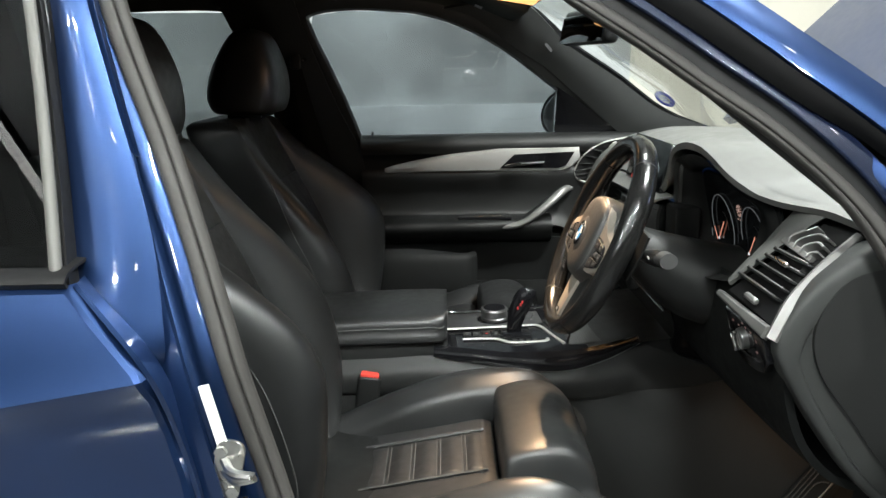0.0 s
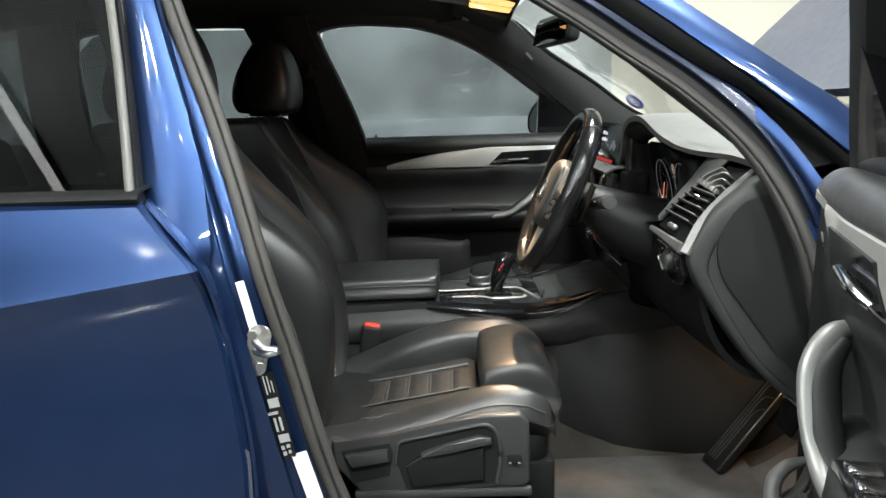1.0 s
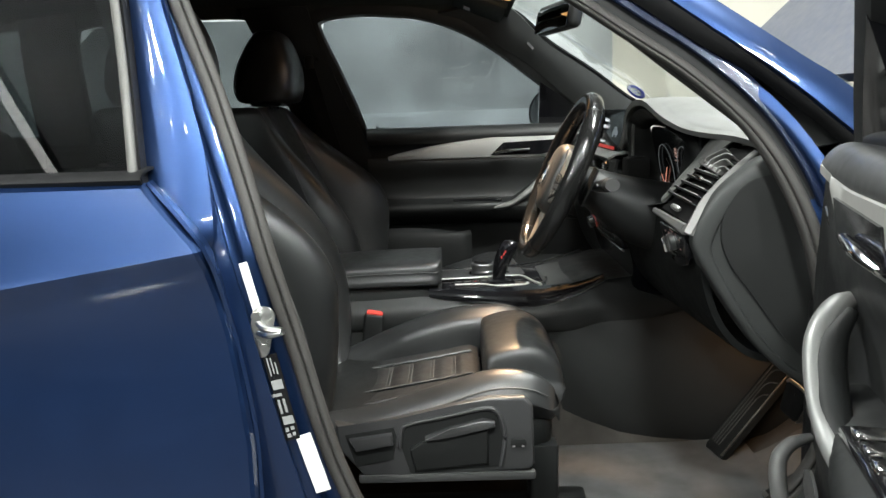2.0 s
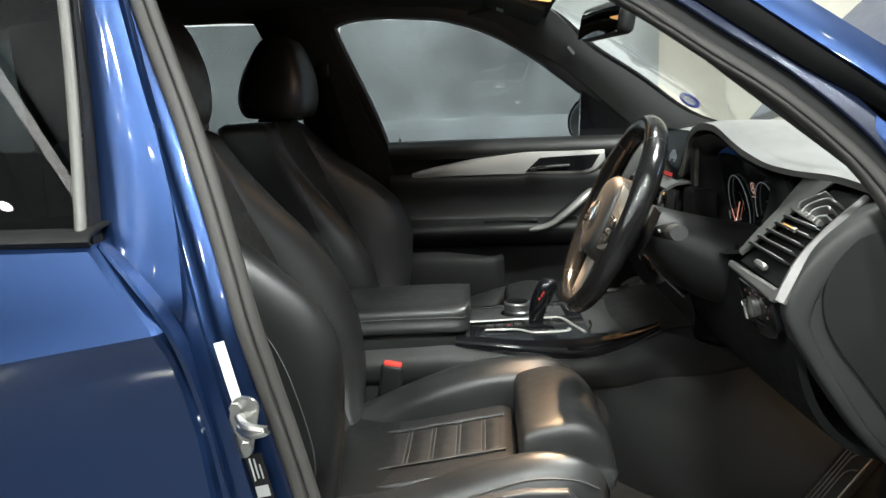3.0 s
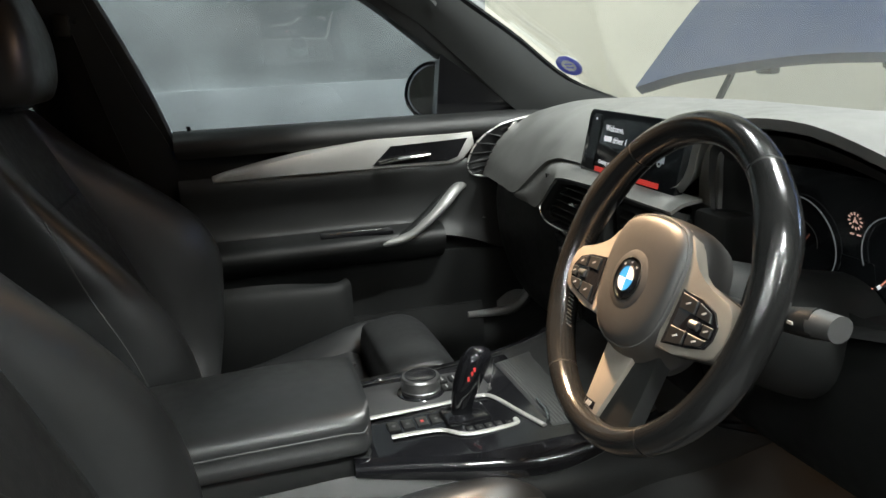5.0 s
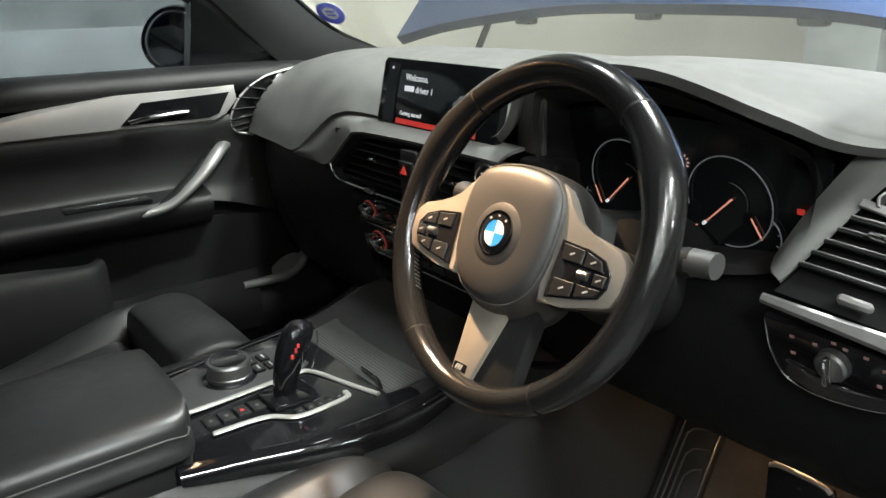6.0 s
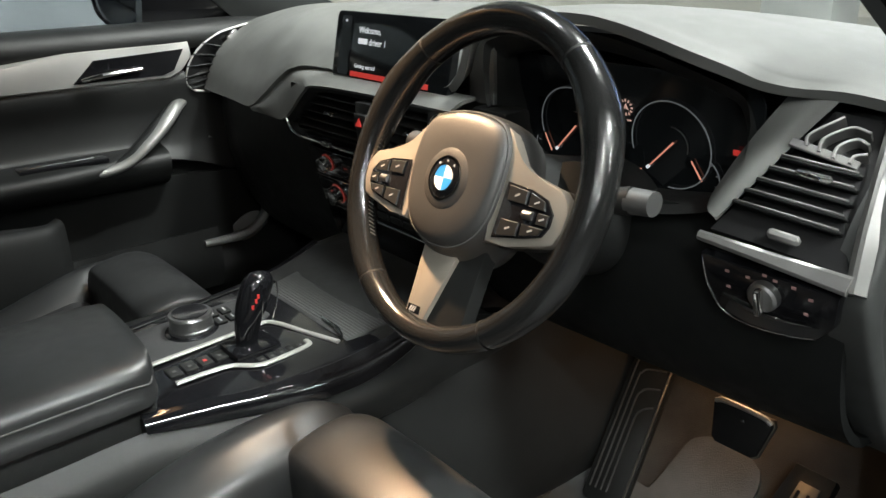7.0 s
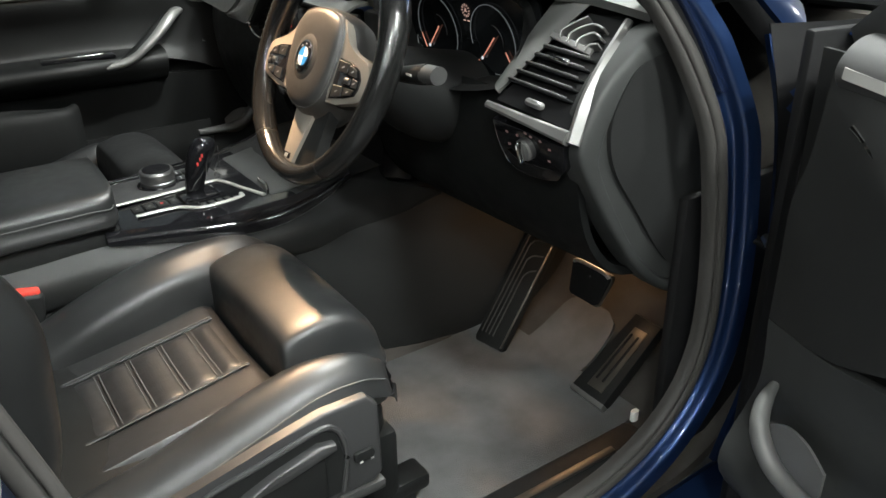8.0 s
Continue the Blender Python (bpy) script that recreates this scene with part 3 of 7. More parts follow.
# floor pan, bulkhead, rear closing panels
part("floor_pan", rbox((-0.7, 0, 0.295), (2.6, 1.58, 0.05), 0.01), CARPET, car, "charcoal carpeted cabin floor")
part("bulkhead", sheet([[(0.30, y, 0.322), (0.55, y, 0.324), (0.72, y, 0.345), (0.86, y, 0.44), (0.98, y, 0.60), (1.02, y, 0.82), (1.0, y, 1.06)] for y in (-0.79, 0, 0.79)], 0.02), CARPET, car)
part("tailgate_trim", rbox((-2.05, 0, 0.95), (0.05, 1.5, 1.1), 0.02), HARD_PLASTIC, car)
for side in (-1, 1):
    part("sill_trim", rbox((0.12, side * 0.755, 0.405), (1.0, 0.085, 0.05), 0.012), HARD_PLASTIC, car)
    part("scuff_plate", rbox((0.14, side * 0.758, 0.434), (0.80, 0.014, 0.006), 0.002), BRUSHED, car, "brushed metal scuff plate")
    part("kick_panel", rbox((0.80, side * 0.752, 0.60), (0.32, 0.02, 0.48), 0.008), BLACK_RUBBER, car)
    part("quarter_trim", rbox((-1.73, side * 0.72, 0.82), (0.68, 0.05, 0.62), 0.02), HARD_PLASTIC, car)
    strip([((-1.235, 1.05), (-1.41, 1.05), 0.745, 0.745), ((-1.215, 1.30), (-1.40, 1.30), 0.66, 0.66), ((-1.17, 1.53), (-1.36, 1.53), 0.57, 0.57)], 0.0, 0.015 * side, HARD_PLASTIC, "rear_pillar_trim", side=side)
    strip([((-1.80, 1.05), (-2.06, 1.05), 0.735, 0.735), ((-1.72, 1.30), (-2.06, 1.30), 0.66, 0.66), ((-1.62, 1.53), (-2.06, 1.50), 0.57, 0.57)], 0.0, 0.015 * side, HARD_PLASTIC, "rear_pillar_trim", side=side)
    strip([((-1.39, 1.10), (-1.82, 1.10), 0.765, 0.755), ((-1.38, 1.30), (-1.75, 1.30), 0.69, 0.68), ((-1.36, 1.50), (-1.66, 1.48), 0.60, 0.60)], 0.0, 0.004 * side, TINTED_REAR, "quarter_glass", "tinted quarter window", side=side)

# outside of the tail and the wheels that carry the body
part("tailgate", sheet([[(-2.10 - 0.03 * math.cos(y * 1.8), y, 0.45), (-2.16, y, 0.75), (-2.12, y, 1.05), (-1.99, y * 0.86, 1.35), (-1.97, y * 0.74, 1.54)] for y in (-0.86, -0.45, 0, 0.45, 0.86)], 0.02, 16, 16), BLUE, car)
for side in (-1, 1):
    strip([((-1.62, 1.05), (-1.62, 0.30), 0.87, 0.93), ((-1.9, 1.03), (-1.9, 0.32), 0.87, 0.92), ((-2.12, 1.0), (-2.12, 0.35), 0.84, 0.87)], 0.01, 0.01, BLUE, "rear_wing", side=side)
    for wx in (1.42, -1.45):
        wm0 = axes((wx, side * 0.80, 0.36), (1, 0, 0), (0, 0, 1)) @ Matrix.Rotation(radians(180 if side > 0 else 0), 4, "X")
        tyre = part("tyre", lathe([(0.25, -0.11), (0.33, -0.115), (0.355, -0.10), (0.36, 0), (0.355, 0.10), (0.33, 0.115), (0.25, 0.11)], wm0, 48), BLACK_RUBBER, car)
        part("rim", lathe([(0, 0.06), (0.06, 0.075), (0.20, 0.05), (0.235, 0.10), (0.252, 0.11), (0.252, -0.1), (0.23, -0.1), (0.22, 0.03), (0, 0.04)], wm0, 40), VENT_SILVER, tyre)

# ---- dashboard ----
dash = empty("dashboard", "black dashboard with silver trim, vents and a tablet screen", "dashboard", (0.6, 0, 0.6))

TOP = {0.685: [(0.80, 1.088), (0.74, 1.098), (0.68, 1.104), (0.62, 1.104), (0.579, 1.100), (0.505, 1.058), (0.472, 1.018), (0.450, 0.969)],
       0.64: [(0.88, 1.10), (0.80, 1.12), (0.72, 1.125), (0.65, 1.122), (0.585, 1.105), (0.52, 1.065), (0.475, 1.02), (0.447, 0.968)],
       0.52: [(0.91, 1.107), (0.82, 1.127), (0.73, 1.133), (0.63, 1.13), (0.56, 1.107), (0.50, 1.06), (0.458, 1.01), (0.438, 0.968)],
       0.43: [(0.93, 1.112), (0.83, 1.132), (0.73, 1.14), (0.62, 1.135), (0.545, 1.112), (0.49, 1.068), (0.45, 1.01), (0.431, 0.968)],
       0.385: [(0.932, 1.112), (0.83, 1.132), (0.73, 1.14), (0.625, 1.137), (0.55, 1.114), (0.493, 1.073), (0.453, 1.022), (0.438, 0.992)],
       0.325: [(0.937, 1.113), (0.833, 1.134), (0.733, 1.142), (0.635, 1.14), (0.555, 1.119), (0.50, 1.088), (0.463, 1.053), (0.449, 1.033)],
       0.28: [(0.94, 1.114), (0.835, 1.135), (0.735, 1.143), (0.64, 1.141), (0.555, 1.121), (0.502, 1.094), (0.466, 1.066), (0.452, 1.051)],
       0.19: [(0.945, 1.115), (0.84, 1.137), (0.74, 1.145), (0.64, 1.143), (0.555, 1.125), (0.505, 1.100), (0.47, 1.074), (0.452, 1.059)],
       -0.14: [(0.945, 1.115), (0.84, 1.137), (0.74, 1.147), (0.64, 1.147), (0.55, 1.135), (0.49, 1.10), (0.445, 1.06)],
       -0.215: [(0.945, 1.115), (0.84, 1.14), (0.74, 1.152), (0.64, 1.158), (0.55, 1.16), (0.48, 1.157), (0.445, 1.15)],
       -0.39: [(0.945, 1.115), (0.84, 1.142), (0.74, 1.156), (0.64, 1.166), (0.55, 1.174), (0.48, 1.176), (0.435, 1.172)],
       -0.55: [(0.93, 1.11), (0.83, 1.135), (0.73, 1.146), (0.64, 1.15), (0.55, 1.15), (0.48, 1.145), (0.44, 1.138)],
       -0.60: [(0.905, 1.105), (0.815, 1.127), (0.725, 1.137), (0.645, 1.139), (0.57, 1.135), (0.51, 1.126), (0.478, 1.116)],
       -0.645: [(0.88, 1.10), (0.80, 1.118), (0.72, 1.125), (0.66, 1.124), (0.605, 1.119), (0.57, 1.112), (0.54, 1.104)],
       -0.715: [(0.80, 1.085), (0.76, 1.095), (0.71, 1.10), (0.66, 1.10), (0.62, 1.098), (0.59, 1.093), (0.575, 1.088)]}
part("top_pad", sheet([[(x, y, z) for x, z in (prof if len(prof) == 8 else prof[:6] + [((prof[5][0] + prof[6][0]) / 2, (prof[5][1] + prof[6][1]) / 2), prof[6]])] for y, prof in TOP.items()], -0.012, 36, 80), DASH_TOP, dash, "textured dash top with windscreen light put into its grey")

# passenger side: soft strip under the pad, then the glove box
part("glove_box", sheet([[(x + dx, y, z) for x, z in ((0.448, 0.972), (0.440, 0.92), (0.45, 0.82), (0.49, 0.72), (0.55, 0.66), (0.66, 0.64))]
                         for y, dx in ((0.72, 0.05), (0.58, 0.0), (0.40, -0.005), (0.20, -0.005))], 0.012, 18, 14), HARD_PLASTIC, dash)
# driver's knee panel
part("knee_panel", sheet([[(x + dx, y, z) for x, z in ((0.46, 0.985), (0.445, 0.94), (0.45, 0.86), (0.48, 0.78), (0.54, 0.724), (0.64, 0.706))]
                          for y, dx in ((-0.715, 0.02), (-0.6, 0.012), (-0.45, 0.005), (-0.30, 0.0), (-0.20, 0.0))], -0.012, 18, 16), KNEE_BLACK, dash)
part("under_panel", sheet([[(0.62, y, 0.707), (0.76, y, 0.712), (0.97, y, 0.73)] for y in (-0.73, 0, 0.73)], 0.008, 6, 4), HARD_PLASTIC, dash)

# end caps that the open doors uncover
for side in (-1, 1):
    cap = [(0.445, 0.955), (0.475, 1.015), (0.52, 1.055), (0.575, 1.085), (0.66, 1.075), (0.70, 0.95), (0.71, 0.75), (0.695, 0.665), (0.64, 0.68), (0.57, 0.74), (0.51, 0.82), (0.455, 0.91)]
    rows = [[(x, side * 0.70, z) for x, z in cap], [(x, side * 0.725, z) for x, z in cap],
            [(0.58 + (x - 0.58) * 0.97, side * 0.738, 0.86 + (z - 0.86) * 0.97) for x, z in cap],
            [(0.58 + (x - 0.58) * 0.80, side * 0.742, 0.86 + (z - 0.86) * 0.86) for x, z in cap],
            [(0.58 + (x - 0.58) * 0.76, side * 0.737, 0.86 + (z - 0.86) * 0.82) for x, z in cap]]
    shell_cap = part("end_cap", loft(rows, 44, 14), PILLAR_GREY, dash, "dark plastic end panel")
    lid = [(0.545, 1.045), (0.503, 1.005), (0.490, 0.957), (0.505, 0.905), (0.55, 0.843), (0.60, 0.775), (0.645, 0.73), (0.67, 0.76), (0.675, 0.93), (0.64, 1.045)]
    part("cap_lid", loft([[(x, side * 0.735, z) for x, z in lid], [(x, side * 0.7425, z) for x, z in lid], [(0.59 + (x - 0.59) * 0.96, side * 0.7445, 0.89 + (z - 0.89) * 0.97) for x, z in lid], [(0.59 + (x - 0.59) * 0.5, side * 0.7445, 0.89 + (z - 0.89) * 0.5) for x, z in lid]], 44, 8), SOFT_PLASTIC, shell_cap, "inset black service lid")


def quad_frame(bl, br, tl):
    """Frame in the plane of three corners: origin bl, x to br, y to tl; also the width and height."""
    bl, br, tl = Vector(bl), Vector(br), Vector(tl)
    return axes(bl, br - bl, tl - bl), (br - bl).length, (tl - bl).length


def air_vent(parent, bl, br, tl, slats, tabs=1, turn=1, depth=0.05):
    """Louvred outlet: dark box, slats and adjuster tabs; depth runs along -z of the quad."""
    f, w, h = quad_frame(bl, br, tl)
    vent = part("air_vent", prism([(0, 0), (w, 0), (w, h), (0, h)], 0.004, f @ Matrix.Translation((0, 0, -depth)), 0), BLACK_RUBBER, parent, "black louvred air vent", smooth=False)
    for a, b in (((0, 0), (w, 0)), ((0, h), (w, h)), ((0, 0), (0, h)), ((w, 0), (w, h))):
        p, q = f @ Vector((*a, -depth / 2)), f @ Vector((*b, -depth / 2))
        mid = (p + q) / 2
        size = ((q - p).length, 0.003, depth)
        d = (q - p).normalized()
        m = axes((0, 0, 0), d, f.to_3x3() @ Vector((0, 0, 1)).cross(f.to_3x3().inverted() @ d))
        part("vent_wall", rbox(mid, size, 0.0, m=m), HARD_PLASTIC, vent, smooth=False)
    for i in range(slats):
        v = h * (i + 0.7) / (slats + 0.4)
        part("slat", rbox(f @ Vector((w / 2, v, -0.012)), (w - 0.006, 0.0035, 0.022), 0.0012, 1, m=f @ pose(0, 0, 0, 18)), HARD_PLASTIC, vent)
    for i in range(tabs):
        u = w * (i + 0.5) / tabs
        part("adjuster", rbox(f @ Vector((u, h * 0.52, -0.002)), (0.024, 0.007, 0.014), 0.002, 1, m=f), CHROME, vent)
    return vent


# centre vents, the satin surround and the chrome line
air_vent(dash, (0.426, 0.250, 0.957), (0.426, 0.022, 0.957), (0.418, 0.250, 1.038), 5)
air_vent(dash, (0.426, -0.022, 0.957), (0.426, -0.150, 0.957), (0.418, -0.022, 1.038), 5)
part("vent_divider", rbox((0.408, 0, 0.996), (0.02, 0.044, 0.084), 0.004), HARD_PLASTIC, dash)
hz = part("hazard_switch", rbox((0.396, 0, 1.010), (0.01, 0.032, 0.024), 0.003), HARD_PLASTIC, dash)
part("warning_triangle", prism([(-0.008, -0.006), (0.008, -0.006), (0, 0.008)], 0.0015, axes((0.391, 0, 1.009), (0, -1, 0), (0.2, 0, 1)), 0), GLOW_RED, hz, "red lit triangle")
fold = [(0.431, 0.43, 0.967), (0.437, 0.385, 0.991), (0.448, 0.325, 1.032), (0.451, 0.28, 1.050), (0.452, 0.19, 1.058), (0.454, 0.0, 1.060), (0.454, -0.12, 1.060), (0.454, -0.197, 1.060)]
rim = [(0.429, 0.427, 0.9655), (0.421, 0.34, 0.9665), (0.414, 0.272, 0.972), (0.409, 0.19, 1.028), (0.407, 0.15, 1.042), (0.407, 0.0, 1.047), (0.407, -0.12, 1.047), (0.407, -0.197, 1.047)]
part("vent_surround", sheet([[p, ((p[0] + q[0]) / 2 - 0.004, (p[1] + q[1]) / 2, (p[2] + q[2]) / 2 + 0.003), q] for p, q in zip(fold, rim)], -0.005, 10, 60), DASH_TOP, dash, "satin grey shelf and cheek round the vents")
part("vent_lip", sheet([[q, (q[0] + 0.004, q[1] - 0.008, q[2] - 0.006), (q[0] + 0.022, q[1] - 0.012, q[2] - 0.008)] for q in rim[2:]], 0.002, 6, 40), DEEP_BLACK, dash)
part("fold_line", tube([(x - 0.0005, y, z + 0.0015) for x, y, z in fold[:5]], 0.0014, 40, 6), DEEP_BLACK, dash)
part("vent_trim", tube([(0.412, 0.268, 0.977), (0.412, 0.259, 0.960), (0.413, 0.232, 0.950), (0.414, 0.18, 0.9475), (0.414, 0, 0.946), (0.414, -0.15, 0.948)], 0.0025, 50, 8), CHROME, dash)
for wy in (0.12, -0.10):
    part("vent_wheel", rbox((0.404, wy, 0.953), (0.012, 0.026, 0.009), 0.003), CHROME, dash)
part("stack_cheek", sheet([[(0.42, -0.150, 1.047), (0.414, -0.150, 1.03), (0.416, -0.150, 0.95)], [(0.418, -0.178, 1.047), (0.408, -0.178, 1.03), (0.412, -0.178, 0.95)], [(0.43, -0.206, 1.047), (0.424, -0.206, 1.02), (0.428, -0.206, 0.95)]], -0.008, 10, 10), SOFT_PLASTIC, dash)
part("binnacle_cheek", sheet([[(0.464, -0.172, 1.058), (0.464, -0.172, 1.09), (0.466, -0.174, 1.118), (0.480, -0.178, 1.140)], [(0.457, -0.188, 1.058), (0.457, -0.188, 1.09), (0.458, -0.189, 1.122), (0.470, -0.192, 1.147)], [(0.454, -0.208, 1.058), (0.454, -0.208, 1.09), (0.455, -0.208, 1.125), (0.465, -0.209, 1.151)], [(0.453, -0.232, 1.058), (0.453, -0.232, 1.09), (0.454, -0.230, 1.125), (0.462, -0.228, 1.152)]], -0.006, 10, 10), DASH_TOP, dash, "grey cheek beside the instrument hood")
part("cheek_base", rbox((0.462, -0.235, 1.0), (0.05, 0.07, 0.11), 0.008), DEEP_BLACK, dash)
bt = axes((0.405, -0.178, 1.026), (0, -1, 0), (0.3, 0, 1))
sb = part("start_button", lathe([(0.0, 0.0), (0.0195, 0.0), (0.0195, 0.006), (0.017, 0.0085), (0.0155, 0.0065), (0.0, 0.006)], bt, 32), CHROME, dash, "round start button with a metal ring")
part("button_face", lathe([(0.0, 0.006), (0.0145, 0.006), (0.0145, 0.0085), (0.0, 0.009)], bt, 28), GLOSS, sb)
for k in (-1, 0, 1):
    part("legend_bar", rbox(bt @ Vector((0, k * 0.005, 0.0092)), (0.014 - 0.003 * abs(k), 0.0016, 0.0006), 0, m=bt), BADGE_WHITE, sb, smooth=False)

# tablet screen
sc_m = axes((0.452, -0.008, 1.110), (0, -1, 0), (0.22, 0, 1))
scr = part("tablet_screen", prism(rounded(0.296, 0.106, 0.008), 0.012, sc_m @ Matrix.Translation((0, 0, -0.006)), 0.002), SCREEN_BLACK, dash, "lit tablet screen with a welcome message")
part("screen_foot", rbox((0.485, -0.008, 1.075), (0.06, 0.22, 0.05), 0.008), HARD_PLASTIC, dash)
part("menu_rail", prism(rounded(0.03, 0.092, 0.003), 0.0006, sc_m @ Matrix.Translation((-0.118, 0, 0.0062)), 0), GLOSS, scr)
part("red_bar", prism(rounded(0.20, 0.008, 0.001), 0.0006, sc_m @ Matrix.Translation((0.005, -0.043, 0.0063)), 0), GLOW_RED, scr, "red menu bar")
part("brand_bar", prism(rounded(0.025, 0.0085, 0.001), 0.0006, sc_m @ Matrix.Translation((-0.0695, 0.0085, 0.0063)), 0), GLOW_WHITE, scr)
words("welcome_text", "Welcome,", 0.0142, sc_m @ Matrix.Translation((-0.083, 0.021, 0.0065)), GLOW_WHITE, scr)
words("driver_text", "driver 1", 0.0142, sc_m @ Matrix.Translation((-0.053, 0.0035, 0.0065)), GLOW_WHITE, scr)
words("start_text", "Getting started", 0.0092, sc_m @ Matrix.Translation((-0.086, -0.033, 0.0065)), GLOW_WHITE, scr)
part("status_dot", lathe([(0, 0), (0.0022, 0), (0.0022, 0.0006), (0, 0.0006)], sc_m @ Matrix.Translation((-0.120, 0.038, 0.0066)), 12), GLOW_WHITE, scr)
car_icon = [(-0.03, -0.004), (-0.03, 0.004), (-0.024, 0.007), (-0.016, 0.015), (0.01, 0.016), (0.02, 0.008), (0.031, 0.005), (0.032, -0.004)]
part("car_icon", prism(car_icon, 0.0006, sc_m @ Matrix.Translation((0.075, -0.006, 0.0063)), 0), GLOW_DIM, scr, "small car picture")
for wx in (-0.018, 0.02):
    part("icon_wheel", lathe([(0.0038, 0), (0.006, 0), (0.006, 0.0008), (0.0038, 0.0008)], sc_m @ Matrix.Translation((0.075 + wx, -0.010, 0.0066)), 16), GLOW_DIM, scr)

# climate panel and controls below the vents
cl = axes((0.412, 0, 0.944), (0, -1, 0), (-0.28, 0, 1))
climate = part("climate_panel", prism(rounded(0.40, 0.052, 0.006), 0.012, cl @ Matrix.Translation((-0.005, -0.034, -0.012)), 0.003), GLOSS, dash, "gloss black climate control panel")
for kx in (-0.15, 0.15):
    part("dial", lathe([(0, 0), (0.014, 0), (0.0135, 0.016), (0.011, 0.018), (0, 0.018)], cl @ Matrix.Translation((kx, -0.032, 0)), 24), CHROME, climate)
    part("dial_ring", lathe([(0.0146, 0), (0.0156, 0), (0.0156, 0.0015), (0.0146, 0.0015)], cl @ Matrix.Translation((kx, -0.032, 0)), 24), DIM_RED, climate)
for i in range(7):
    part("button", rbox(cl @ Vector((-0.09 + i * 0.03, -0.032, 0.001)), (0.024, 0.014, 0.004), 0.0015, 1, m=cl), HARD_PLASTIC, climate)
    part("legend_bar", rbox(cl @ Vector((-0.09 + i * 0.03, -0.031, 0.0034)), (0.008, 0.002, 0.0005), 0, m=cl), DIM_RED, climate, smooth=False)
radio = part("radio_panel", prism(rounded(0.40, 0.05, 0.006), 0.012, cl @ Matrix.Translation((-0.005, -0.094, -0.012)), 0.003), GLOSS, dash, "gloss black audio control panel")
part("volume_dial", lathe([(0, 0), (0.017, 0), (0.0165, 0.018), (0.013, 0.02), (0, 0.02)], cl @ Matrix.Translation((-0.15, -0.094, 0)), 28), CHROME, radio)
part("dial_ring", lathe([(0.0176, 0), (0.0186, 0), (0.0186, 0.0015), (0.0176, 0.0015)], cl @ Matrix.Translation((-0.15, -0.094, 0)), 28), DIM_RED, radio)
for i in range(6):
    part("button", rbox(cl @ Vector((-0.09 + i * 0.036, -0.085, 0.001)), (0.03, 0.013, 0.004), 0.0015, 1, m=cl), HARD_PLASTIC, radio)
    part("button", rbox(cl @ Vector((-0.09 + i * 0.036, -0.104, 0.001)), (0.03, 0.013, 0.004), 0.0015, 1, m=cl), HARD_PLASTIC, radio)
part("chrome_line", rbox(cl @ Vector((-0.005, -0.123, 0.0)), (0.39, 0.004, 0.006), 0.0015, m=cl), CHROME, dash)
part("chrome_line", rbox(cl @ Vector((-0.005, -0.063, 0.0)), (0.39, 0.003, 0.005), 0.001, m=cl), CHROME, dash)
part("stack_body", loft([[(0.425, s * 0.215, 0.955), (0.43, s * 0.21, 0.93), (0.465, s * 0.20, 0.80), (0.48, s * 0.19, 0.73), (0.62, s * 0.19, 0.73), (0.62, s * 0.22, 0.955)] for s in (1, 0.4, -0.4, -1)], 30, 8), GLOSS, dash)

# instrument cluster
lip = [(0.447, -0.225, 1.06), (0.445, -0.22, 1.12), (0.447, -0.24, 1.146), (0.44, -0.39, 1.165), (0.445, -0.55, 1.130), (0.47, -0.585, 1.10), (0.455, -0.590, 1.03), (0.445, -0.56, 0.99), (0.43, -0.40, 0.965), (0.44, -0.25, 0.985)]
inner = [(0.515 - 0.20 * (z - 1.04), -0.40 + (y + 0.40) * 0.93, 1.045 + (z - 1.05) * 0.85) for x, y, z in lip]
part("cluster_hood", loft([lip, [((a[0] + b[0]) / 2, b[1], b[2]) for a, b in zip(lip, inner)], inner], 40, 8, caps=False), DEEP_BLACK, dash)
cm = axes((0.512, -0.405, 1.04), (0, -1, 0), (-0.20, 0, 1))
cluster = part("dial_panel", prism(rounded(0.36, 0.17, 0.03), 0.004, cm @ Matrix.Translation((0, 0, -0.004)), 0), SCREEN_BLACK, dash, "black instrument cluster with lit dials")


